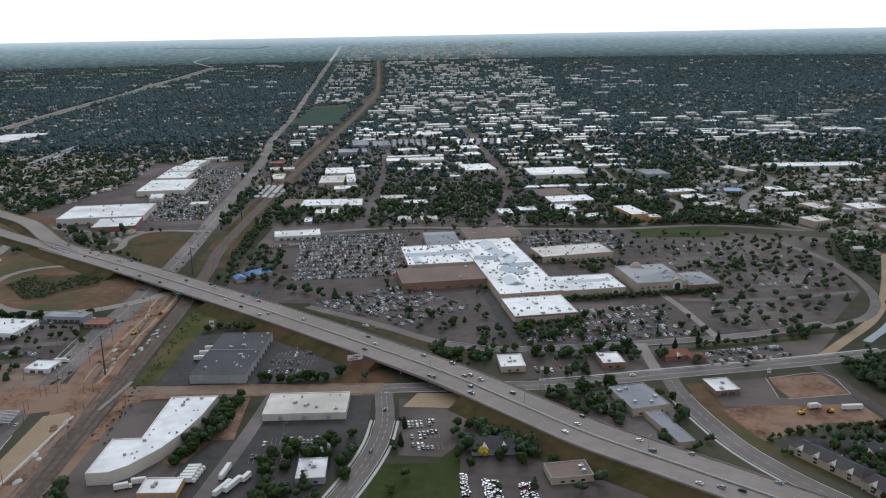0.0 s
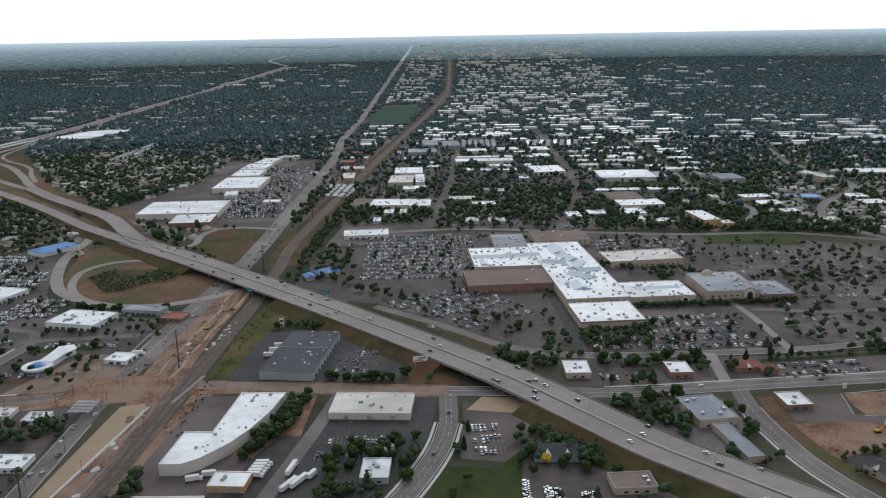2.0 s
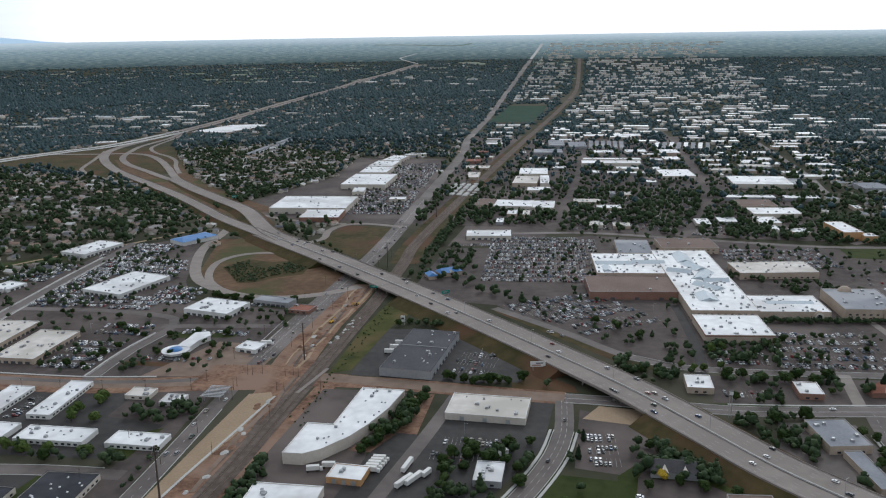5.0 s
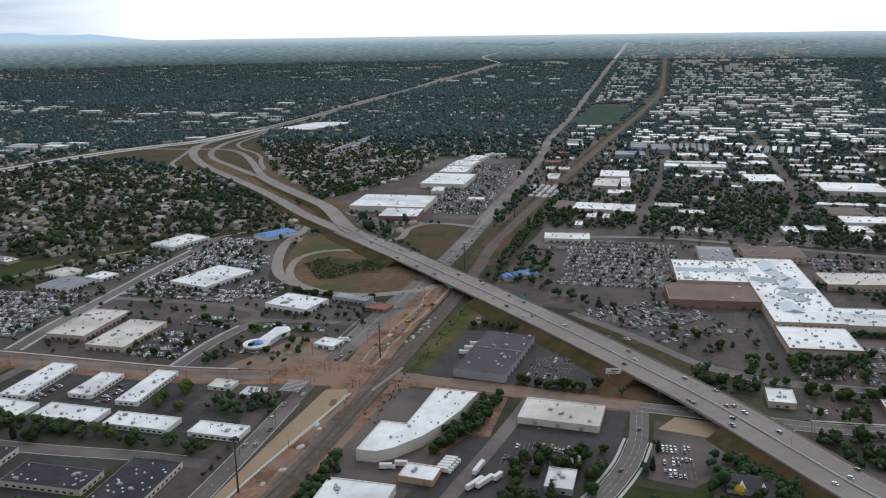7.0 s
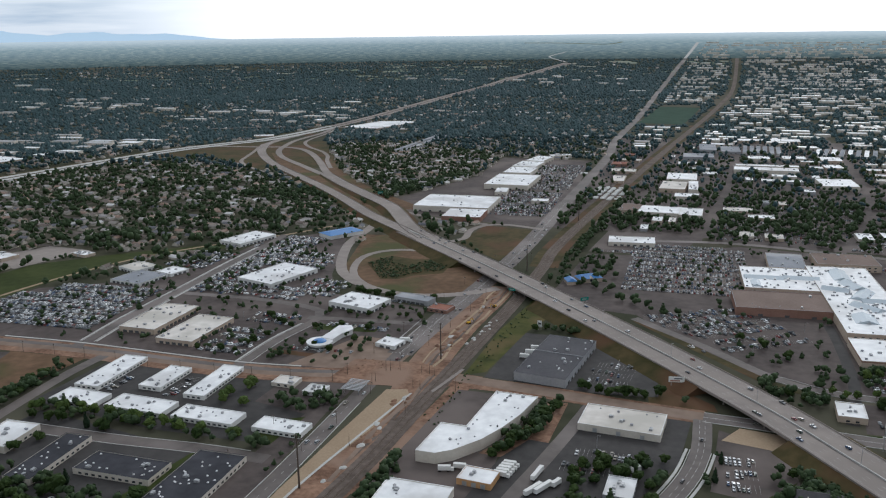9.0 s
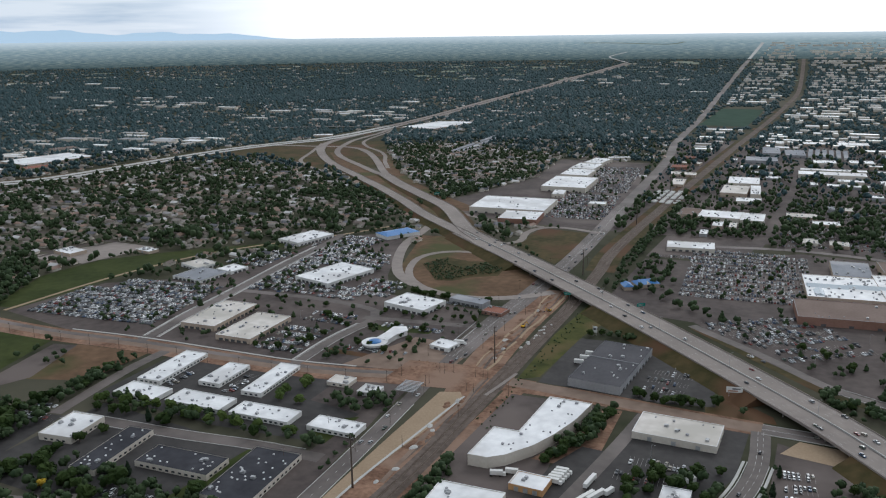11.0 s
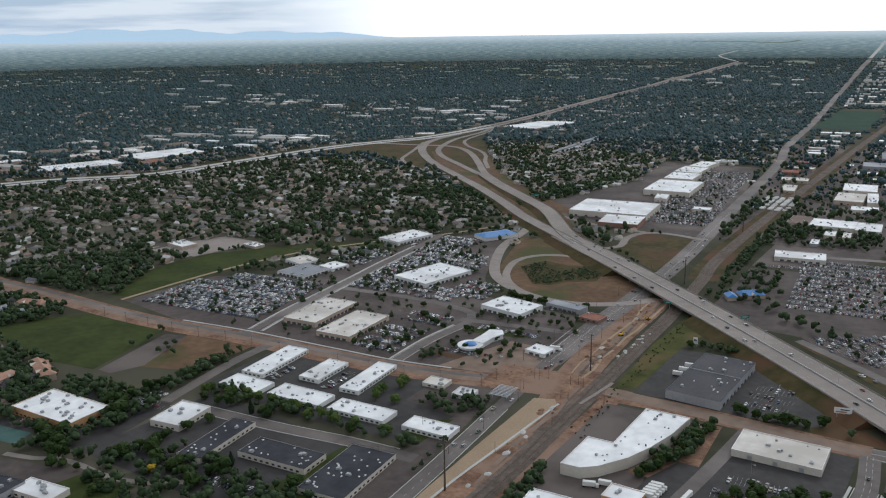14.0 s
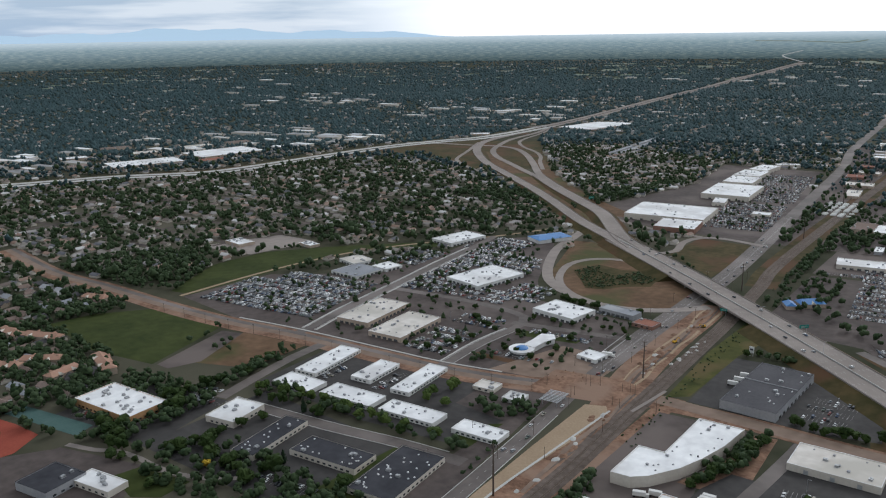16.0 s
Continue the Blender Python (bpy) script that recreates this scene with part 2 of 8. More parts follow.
def share(name, data, parent, m):
    ob = new(name, data)
    ob.parent = parent
    ob.matrix_basis = m
    return ob


def box(bm, x, y, z, w, d, h, rot=0.0, taper=1.0, bevel=0.0):
    """A box that stands on z, centred on x, y; taper narrows its top."""
    m = Matrix.Translation((x, y, z)) @ Matrix.Rotation(radians(rot), 4, "Z")
    v = [bm.verts.new(m @ Vector((sx * w / 2 * k, sy * d / 2 * k, zz))) for zz, k in ((0, 1), (h, taper)) for sx, sy in ((-1, -1), (1, -1), (1, 1), (-1, 1))]
    fs = [bm.faces.new([v[i] for i in f]) for f in ((3, 2, 1, 0), (4, 5, 6, 7), (0, 1, 5, 4), (1, 2, 6, 5), (2, 3, 7, 6), (3, 0, 4, 7))]
    if bevel:
        bmesh.ops.bevel(bm, geom=list({e for f in fs for e in f.edges}), offset=bevel, segments=1, affect="EDGES")


def tube(bm, x, y, z, r, h, n=8, top=1.0):
    a = [bm.verts.new((x + r * math.cos(2 * math.pi * i / n), y + r * math.sin(2 * math.pi * i / n), z)) for i in range(n)]
    b = [bm.verts.new((x + top * r * math.cos(2 * math.pi * i / n), y + top * r * math.sin(2 * math.pi * i / n), z + h)) for i in range(n)]
    for i in range(n):
        bm.faces.new((a[i], a[(i + 1) % n], b[(i + 1) % n], b[i]))
    bm.faces.new(b)
    bm.faces.new(a[::-1])


def prism(bm, outline, z0, z1):
    a, b = [bm.verts.new((x, y, z0)) for x, y in outline], [bm.verts.new((x, y, z1)) for x, y in outline]
    n = len(a)
    for i in range(n):
        bm.faces.new((a[i], a[(i + 1) % n], b[(i + 1) % n], b[i]))
    bm.faces.new(b), bm.faces.new(a[::-1])


def ring(bm, outline, inner, z0, z1):
    """A wall between two outlines of as many corners."""
    n = len(outline)
    lay = [[bm.verts.new((x, y, z)) for x, y in o] for o, z in ((outline, z0), (outline, z1), (inner, z1), (inner, z0))]
    for k in range(4):
        p, q = lay[k], lay[(k + 1) % 4]
        for i in range(n):
            bm.faces.new((p[i], p[(i + 1) % n], q[(i + 1) % n], q[i]))


def inset(outline, by):
    """The outline, counter-clockwise, drawn in by so many metres."""
    n, made = len(outline), []
    for i in range(n):
        p, c, q = (Vector(outline[(i + k) % n]) for k in (-1, 0, 1))
        e, f = (c - p).normalized(), (q - c).normalized()
        u, v = Vector((-e.y, e.x)), Vector((-f.y, f.x))
        k = (u + v) / max(0.35, (1 + u.dot(v)))
        made.append(tuple(c + k * by))
    return made


R_FLAT, R_EDGE, RISE = 2200.0, 4900.0, 230.0


def land(x, y):
    """The ground's height: flat in the valley, then raised to fit the camera's horizon."""
    s = np.clip((np.hypot(x, y) - R_FLAT) / (R_EDGE - R_FLAT), 0, 1.2)
    return RISE * s * s


def smooth(points, step=12.0):
    """A gliding line through a few points, of two or three numbers each."""
    p = [np.array(q, float) for q in points]
    p = [2 * p[0] - p[1], *p, 2 * p[-1] - p[-2]]
    made = []
    for a, b, c, d in zip(p, p[1:], p[2:], p[3:]):
        n = max(2, int(np.linalg.norm((c - b)[:2]) / step))
        for i in range(n):
            t = i / n
            made.append(0.5 * (2 * b + (c - a) * t + (2 * a - 5 * b + 4 * c - d) * t * t + (3 * b - a - 3 * c + d) * t ** 3))
    return np.array([*made, p[-2]])


def sides(line, offset):
    t = np.gradient(line[:, :2], axis=0)
    t /= np.linalg.norm(t, axis=1)[:, None]
    return line[:, :2] + offset * np.stack([-t[:, 1], t[:, 0]], 1)


KEEP_OUT = []  # (points of a line, half width): where no tree or house may stand
LAYER = [0]  # no two flush sheets share a height
LOTS = []  # outlines where none may stand either


def ribbon(name, points, width, material, z=0.1, label="", kind="structure", offset=0.0, category="road", keep=True, step=14.0):
    LAYER[0] += 1
    z += 0.0005 * (LAYER[0] % 40)
    line = smooth(points, step)
    if keep:
        KEEP_OUT.append((line[:, :2], width / 2 + 3))
    l, r = sides(line, offset + width / 2), sides(line, offset - width / 2)
    verts = [(x, y, land(x, y) + z) for p in zip(l, r) for x, y in p]
    faces = [(2 * i, 2 * i + 1, 2 * i + 3, 2 * i + 2) for i in range(len(line) - 1)]
    return tagged(link_mesh(name, verts, faces, material), label, category, kind=kind)


def dashes(bm, points, offset, z, long=3.0, gap=9.0, width=0.22):
    line = smooth(points, 3.0)
    edge = sides(line, offset)
    heights = line[:, 2] if line.shape[1] > 2 else np.zeros(len(line))
    run = np.concatenate([[0], np.cumsum(np.linalg.norm(np.diff(edge, axis=0), axis=1))])
    at = 0.0
    while at + long < run[-1]:
        a, b = (np.array([np.interp(s, run, edge[:, k]) for k in (0, 1)]) for s in (at, at + long))
        za, zb = (np.interp(s, run, heights) for s in (at, at + long))
        u = (b - a) / np.linalg.norm(b - a)
        n = np.array([-u[1], u[0]]) * width / 2
        bm.faces.new([bm.verts.new((*(p + k), zz + z)) for p, k, zz in ((a, -n, za), (b, -n, zb), (b, n, zb), (a, n, za))])
        at += long + gap


def patch(name, outline, material, z=0.05, label="", category="pavement", keep=True):
    LAYER[0] += 1
    z += 0.0005 * (LAYER[0] % 40)
    if keep:
        LOTS.append(np.array(outline, float))
    bm = bmesh.new()
    bm.faces.new([bm.verts.new((x, y, z)) for x, y in outline])
    bmesh.ops.recalc_face_normals(bm, faces=bm.faces)
    for f in bm.faces:
        if f.normal.z < 0:
            f.normal_flip()
    return tagged(part(name, bm, material), label, category, kind="structure")


# ---- ground: one sheet to the horizon ----
rings = [0, 150, 300, 450, 600, 800, 1000, 1300, 1600, 1900, 2200, *range(2350, 4951, 130), 4960]
spokes = 120
gv, gf = [(0, 0, 0)], []
for r in rings[1:]:
    for i in range(spokes):
        a = 2 * math.pi * i / spokes
        gv.append((r * math.cos(a), r * math.sin(a), float(land(r * math.cos(a), r * math.sin(a)))))
for i in range(spokes):
    gf.append((0, 1 + i, 1 + (i + 1) % spokes))
for k in range(len(rings) - 2):
    for i in range(spokes):
        p, q = 1 + k * spokes, 1 + (k + 1) * spokes
        gf.append((p + i, q + i, q + (i + 1) % spokes, p + (i + 1) % spokes))
ground = tagged(link_mesh("ground", gv, gf, M["ground"]), "dry grass, soil and fields of a broad valley floor", "ground", kind="structure")
for f in ground.data.polygons:
    f.use_smooth = True

# ---- roads ----
FREEWAY = [(300, 297, 5.5), (230, 358, 6), (180, 403, 6.5), (134, 444, 7), (90, 484, 7), (52, 528, 7), (5, 583, 7), (-40, 628, 7), (-89, 675, 7), (-120, 704, 7), (-193, 771, 7), (-302, 867, 7), (-370, 925, 7), (-480, 1018, 6)]
WEST = [(-440, 976, 6.2), (-480, 1012, 6), (-583, 1101, 5), (-674, 1193, 4), (-760, 1276, 3), (-850, 1357, 2), (-928, 1425, 1.5), (-1006, 1493, 1), (-1076, 1563, 0.8), (-1146, 1646, 0.7), (-1192, 1716, 0.7), (-1231, 1798, 0.7), (-1248, 1890, 0.7), (-1250, 1990, 0.7)]
EAST_BRANCH = [(-440, 988, 6.2), (-490, 1042, 6), (-575, 1160, 5), (-658, 1240, 4), (-750, 1326, 3), (-820, 1398, 2), (-850, 1430, 1.5)]
BRIDGES = [(-338, -222), (-36, 20)]


def highway(name, points, width, label, lanes, barrier=True):
    """A raised highway: deck slab, median and edge barriers, markings, and grassed banks with gaps at the bridges."""
    root = tagged(new(name), label, "highway", kind="structure")
    line = smooth(points, 10.0)
    KEEP_OUT.append((line[:, :2], width / 2 + 10))
    n = len(line)

    def strip(off, half, low, high):
        l, r = sides(line, off + half), sides(line, off - half)
        v = [(*p, zz + dz) for a, b, zz in zip(l, r, line[:, 2]) for p, dz in ((a, low), (a, high), (b, high), (b, low))]
        f = [(4 * i + k, 4 * i + (k + 1) % 4, 4 * i + 4 + (k + 1) % 4, 4 * i + 4 + k) for i in range(n - 1) for k in range(4)]
        return v, f

    link_mesh("deck", *strip(0, width / 2, -1.2, 0), M["concrete"], root)
    if barrier:
        link_mesh("median_barrier", *strip(0, 0.35, -0.1, 0.9), M["concrete_pale"], root)
        bm = bmesh.new()
        for side in (-1, 1):
            dashes(bm, points, side * 1.0, 0.05, 40, 0.01, 1.2)
        part("median_shoulder", bm, M["asphalt"], root, "darker asphalt strip beside the median")
    for side in (-1, 1):
        link_mesh("edge_barrier", *strip(side * (width / 2 - 0.25), 0.2, -0.1, 0.75), M["concrete"], root)
    bm = bmesh.new()
    for off in lanes:
        dashes(bm, points, off, 0.07, 3.6, 8.4, 0.2)
    part("lane_marking", bm, M["paint"], root)
    bm = bmesh.new()
    for side in (-1, 1):
        dashes(bm, points, side * (width / 2 - 2.8), 0.07, 30, 0.01, 0.22)
    part("edge_line", bm, M["paint"], root)
    # grassed banks
    l, r = sides(line, width / 2 - 0.2), sides(line, -width / 2 + 0.2)
    spread = 1.9 * line[:, 2] + 1.0
    t = np.gradient(line[:, :2], axis=0)
    t /= np.linalg.norm(t, axis=1)[:, None]
    nrm = np.stack([-t[:, 1], t[:, 0]], 1)
    lo, ro = l + nrm * spread[:, None], r - nrm * spread[:, None]
    runs, now = [], []
    for i in range(n):
        inside = any(a < line[i, 0] < b and line[i, 1] < 980 for a, b in BRIDGES)
        if inside:
            if len(now) > 1:
                runs.append(now)
            now = []
        else:
            now.append(i)
    if len(now) > 1:
        runs.append(now)
    for run in runs:
        v = [p for i in run for p in ((*lo[i], -0.2), (*l[i], line[i, 2] - 0.35), (*r[i], line[i, 2] - 0.35), (*ro[i], -0.2))]
        f = [(4 * i + k, 4 * i + (k + 1) % 4, 4 * i + 4 + (k + 1) % 4, 4 * i + 4 + k) for i in range(len(run) - 1) for k in range(4)]
        f += [(0, 1, 2, 3), tuple(4 * (len(run) - 1) + k for k in (3, 2, 1, 0))]
        link_mesh("embankment", v, f, M["verge"], root, "grassed bank with dry brown patches")
    return root, line


freeway, FLINE = highway("freeway", FREEWAY, 37.0, "wide pale concrete freeway raised on grassed banks", (-14.3, -10.6, -6.9, 6.9, 10.6, 14.3))
highway("freeway_west_branch", WEST, 20.0, "pale concrete freeway branch curving to the interchange", (-1.8, 1.8), False)
highway("freeway_east_branch", EAST_BRANCH, 24.0, "pale concrete freeway branch beside a brown median", (-1.8, 1.8), False)

# piers and girders under the bridges
def pier_row(x0, x1, count):
    for i in range(count):
        x = x0 + (x1 - x0) * (i + 0.5) / count
        k = int(np.argmin(np.abs(FLINE[:, 0] - x)))
        c, q = FLINE[k], FLINE[min(k + 1, len(FLINE) - 1)]
        rot = math.degrees(math.atan2(q[1] - c[1], q[0] - c[0])) + 90
        root = tagged(new("bridge_pier"), "grey concrete bridge pier under the freeway deck", "bridge pier", "bridge piers", "structure")
        root.matrix_basis = pose(c[0], c[1], 0, 0, 0, rot)
        bm = bmesh.new()
        for j in range(5):
            tube(bm, -13 + 6.5 * j, 0, -0.2, 0.55, 4.5, 8)
        part("column", bm, M["concrete"], root)
        bm = bmesh.new()
        box(bm, 0, 0, 4.3, 33, 1.4, 1.5)
        part("pier_cap", bm, M["concrete"], root)


pier_row(-338, -222, 4)
pier_row(-36, 20, 2)

CROSSING = [(-1900, 330), (-1780, 560), (-1640, 815), (-1565, 952), (-1488, 1040), (-1432, 1140), (-1408, 1390), (-1385, 1600), (-1333, 1760), (-1290, 1850), (-1268, 1990), (-1258, 2176)]
CROSSING_FAR = [(-1258, 2176), (-1252, 2413), (-1244, 2784), (-1220, 3054), (-1183, 3271), (-1154, 3513), (-1109, 3684), (-1070, 3868), (-1036, 3992)]
CROSSING_BEND = [(-1036, 3992), (-1096, 4050), (-1150, 4110), (-1163, 4160), (-1118, 4293), (-1101, 4366), (-1130, 4450)]
ribbon("freeway_verge", CROSSING, 82, M["verge"], 0.09, "wide dry grass verge of the distant freeway", category="verge")
for off, wide in ((14, 19), (-14, 19)):
    ribbon("crossing_freeway", CROSSING, wide, M["concrete_pale"], 1.2, "distant pale freeway carriageway", offset=off, category="highway", keep=False)
    ribbon("crossing_freeway", CROSSING_FAR, wide - 1, M["concrete"], 1.25, "distant pale freeway carriageway", offset=off * 0.8, category="highway")
ribbon("crossing_freeway", CROSSING[:7], 9, M["concrete"], 1.0, "pale concrete slip road beside the freeway", offset=-40, category="highway", keep=False)
ribbon("freeway_clearing", CROSSING_FAR, 44, M["verge"], 0.5, "dry grass verge of the distant freeway", category="verge")
ribbon("crossing_freeway", CROSSING_BEND[:5], 9, M["concrete_pale"], 5.0, "distant pale freeway bending away on the plain", category="highway")
ribbon("arterial_road", [(-525, 4180), (-524, 4420), (-524, 4646)], 15, M["concrete_pale"], 5.2, "far end of the straight arterial road", keep=False)
ribbon("far_clearing", [(-1408, 4500), (-1216, 4538), (-978, 4549), (-903, 4629)], 20, M["field"], 5.0, "pale cleared strip far out on the plain", category="field")
ribbon("interchange_ramp", [(-815, 1392), (-896, 1459), (-965, 1519), (-1042, 1584), (-1094, 1640), (-1130, 1692), (-1160, 1757), (-1196, 1863), (-1207, 1946), (-1214, 2035), (-1238, 2139)], 14, M["concrete"], 0.9, "pale concrete ramp curving to the far freeway")
ribbon("interchange_ramp", [(-826, 1408), (-876, 1471), (-935, 1553), (-1003, 1642), (-1055, 1700), (-1105, 1740), (-1156, 1752), (-1215, 1736), (-1304, 1721), (-1400, 1690)], 15, M["concrete"], 1.0, "pale concrete ramp curving over the interchange")
ribbon("interchange_ramp", [(-880, 1500), (-936, 1583), (-978, 1656), (-1028, 1716), (-1095, 1773), (-1152, 1844), (-1178, 1918), (-1200, 2043), (-1229, 2145)], 9, M["concrete"], 0.55, "narrow outer ramp of pale concrete")
ribbon("interchange_ramp", [(-920, 1402), (-974, 1411), (-1055, 1464), (-1107, 1512), (-1130, 1548), (-1170, 1640), (-1205, 1715), (-1240, 1790)], 9, M["concrete"], 0.6, "narrow slip ramp of pale concrete")
ribbon("overpass_road", [(-1560, 1990), (-1462, 2051), (-1377, 2094), (-1248, 2134), (-1162, 2138), (-1009, 2151)], 12, M["asphalt"], 4.5, "dark overpass road across the far freeway")
LOOP = [(-283, 822), (-312, 790), (-350, 770), (-396, 771), (-449, 798), (-488, 845), (-531, 942), (-547, 1026), (-562, 1078), (-610, 1135)]
ribbon("loop_ramp", LOOP, 13, M["concrete"], 0.35, "curving grey concrete ramp round the planted loop")
ribbon("loop_ramp", [(-330, 778), (-377, 765), (-428, 788), (-463, 829), (-482, 890), (-465, 930), (-422, 942), (-372, 926)], 9, M["concrete"], 0.45, "inner loop ramp of grey concrete")
ribbon("exit_ramp", [(-420, 990), (-400, 1020), (-409, 1068), (-400, 1105), (-370, 1118), (-310, 1106)], 10, M["concrete"], 0.4, "curving exit ramp to the arterial road")
ribbon("exit_ramp", [(-660, 1235), (-560, 1160), (-470, 1120), (-400, 1112)], 9, M["concrete"], 0.33, "exit ramp beside a brown verge")

ARTERIAL = [(-270, 250), (-277, 346), (-283, 425), (-291, 511), (-300, 611), (-303, 719), (-304, 842), (-310, 999), (-335, 1307), (-378, 1813), (-425, 2150), (-463, 2709), (-500, 3265), (-525, 3970), (-524, 4646)]
ribbon("arterial_road", ARTERIAL[8:], 19, M["asphalt"], 0.3, "long straight asphalt arterial road to the horizon")
ribbon("arterial_road", ARTERIAL[4:9], 23, M["asphalt"], 0.16, "long straight asphalt arterial road to the horizon")
ribbon("arterial_road", [*ARTERIAL[:4], (-296, 560), (-300, 613)], 12.5, M["asphalt"], 0.165, "narrowed asphalt road beside the road works")
bm = bmesh.new()
for off in (-7.0, -3.6, 3.6, 7.0):
    dashes(bm, ARTERIAL[4:10], off, 0.20, 3, 9, 0.3)
for off in (-0.6, 0.6):
    dashes(bm, ARTERIAL[4:10], off, 0.20, 20, 0.01, 0.25)
dashes(bm, ARTERIAL[:4], 0.0, 0.20, 3, 7, 0.25)
tagged(part("arterial_marking", bm, M["paint"]), "white lane markings on the arterial road", "road marking", kind="structure")
CROSS_W = [(-1150, 530), (-983, 503), (-876, 505), (-749, 503), (-660, 507), (-579, 518), (-481, 525), (-418, 530), (-361, 541), (-303, 560)]
ribbon("dirt_cross_street", CROSS_W, 29, M["dirt"], 0.18, "torn-up cross street of bare brown earth", category="road")
ribbon("cross_street", [(x, y + 3) for x, y in CROSS_W], 15, M["dusty"], 0.21, "dust-covered cross street through the road works")
ribbon("cross_street", [(x, y + 7) for x, y in CROSS_W], 6.5, M["asphalt"], 0.24, "asphalt lane left open beside the road works")
ribbon("cross_street_verge", [(-303, 566), (-190, 578), (-94, 577), (-45, 577)], 22, M["dirt"], 0.14, "dusty brown earth beside the cross street")
CROSS_E = [(-303, 566), (-250, 580), (-190, 580), (-94, 577), (-45, 577), (-12, 578), (71, 578), (120, 585), (167, 594), (266, 611), (348, 628), (480, 650), (700, 690)]
ribbon("cross_street", CROSS_E[:5], 15, M["dusty"], 0.22, "dust-covered cross street through the road works")
ribbon("cross_street", CROSS_E[4:], 15, M["asphalt"], 0.225, "two-way asphalt cross street under the freeway")
bm = bmesh.new()
dashes(bm, CROSS_E[4:], 0.3, 0.27, 12, 0.01, 0.25)
dashes(bm, CROSS_E[4:], -0.3, 0.27, 12, 0.01, 0.25)
SIDE = [(-45, 572), (-41, 524), (-44, 488), (-54, 446), (-70, 400), (-90, 350)]
ribbon("side_street", SIDE, 13, M["asphalt"], 0.26, "curving asphalt side street with turning lanes")
for off in (-1.8, 1.8):
    dashes(bm, SIDE, off, 0.31, 5, 4, 0.25)
FRONT = [(166, 590), (166, 556), (170, 526), (181, 478), (200, 437), (228, 395), (260, 350)]
ribbon("frontage_road", FRONT, 13, M["asphalt"], 0.26, "curving asphalt frontage road beside the freeway")
dashes(bm, FRONT, 0.0, 0.31, 5, 4, 0.25)
tagged(part("street_marking", bm, M["paint"]), "white centre lines of the side streets", "road marking", kind="structure")
patch("works_base", [(-266, 300), (-272, 382), (-275, 460), (-277, 540), (-262, 546), (-256, 537), (-256.5, 476), (-262, 410), (-262, 300)], M["gravel_base"], 0.28, "compacted tan base of the new carriageway", "road works", False)
ribbon("new_kerb", [(-261, 300), (-263, 388), (-259.5, 470), (-256, 540)], 1.9, M["concrete_pale"], 0.4, "fresh pale concrete kerb strip along the road works", category="kerb")
ribbon("works_earth", [(-246, 300), (-246, 400), (-250, 500), (-268, 600), (-277, 700), (-279, 790), (-283, 830)], 34, M["dirt"], 0.12, "torn brown earth of the road works", category="road works")
RAIL = [(-240, 300), (-238, 423), (-240, 491), (-244, 594), (-248, 698), (-252, 790), (-262, 920), (-273, 1043), (-277, 1454), (-274, 2279), (-253, 2982), (-245, 3374), (-284, 4045), (-318, 4481)]
ribbon("railway_bed", RAIL, 15, M["ballast"], 0.3, "brown-grey ballast bed of the railway", category="railway")
ribbon("railway_verge", RAIL[6:], 34, M["verge"], 0.06, "dry grass strip along the railway", category="verge")
for off in (-2.85, 2.85):
    ribbon("tie_strip", RAIL[:9], 2.7, M["wood"], 0.325, "dark oiled sleepers under the rails", offset=off, category="railway", keep=False)
RAIL_ROOT = tagged(new("railway_track"), "pair of rusty steel railway tracks on ballast", "railway track", kind="structure")
for off in (-3.6, -2.1, 2.1, 3.6):
    line = smooth(RAIL[:9], 8.0)
    l, r = sides(line, off + 0.09), sides(line, off - 0.09)
    v = [(*p, zz) for a, b in zip(l, r) for p, zz in ((a, 0.35), (a, 0.55), (b, 0.55), (b, 0.35))]
    f = [(4 * i + k, 4 * i + (k + 1) % 4, 4 * i + 4 + (k + 1) % 4, 4 * i + 4 + k) for i in range(len(line) - 1) for k in range(4)]
    link_mesh("rail", v, f, M["steel"], RAIL_ROOT)
ribbon("dealer_street", [(-578, 525), (-590, 600), (-598, 660), (-607, 726), (-619, 807), (-628, 890), (-640, 960)], 11, M["asphalt"], 0.2, "asphalt street between the car dealers")
ribbon("dealer_street", [(-415, 535), (-418, 603), (-414, 650), (-425, 690), (-500, 700), (-600, 690)], 10, M["asphalt"], 0.21, "asphalt street between the car dealers")
ribbon("dealer_street", [(-425, 668), (-371, 678), (-308, 690)], 10, M["asphalt"], 0.23, "asphalt street joining the arterial road")
ribbon("office_street", [(-519, 385), (-528, 430), (-536, 480), (-537, 520)], 11, M["asphalt"], 0.2, "pale street beside the office park")
ribbon("office_drive", [(-510, 388), (-417, 398), (-355, 408), (-300, 412)], 12, M["asphalt"], 0.21, "asphalt drive between the offices")
ribbon("canal_path", [(500, 930), (477, 882), (440, 810), (405, 748), (370, 700), (333, 662), (292, 620)], 9, M["gravel_base"], 0.15, "pale dirt track along the canal", category="path")
ribbon("canal", [(512, 925), (489, 877), (452, 803), (417, 741), (382, 692), (345, 654)], 7, M["water"], 0.12, "narrow canal beside the dirt track", category="canal")
ribbon("park_path", [(-775, 535), (-772, 640), (-762, 720), (-740, 800), (-690, 890), (-640, 960), (-590, 1060)], 5, M["gravel_base"], 0.14, "pale path along the park ditch", category="path")
ribbon("mall_road", [(52, 600), (56, 676), (47, 770), (40, 815)], 9, M["asphalt_dark"], 0.2, "dark asphalt drive into the mall")
ribbon("mall_road", [(-130, 775), (-60, 720), (0, 668), (52, 652), (161, 660), (260, 676), (330, 700)], 10, M["asphalt"], 0.21, "asphalt ring road round the mall")
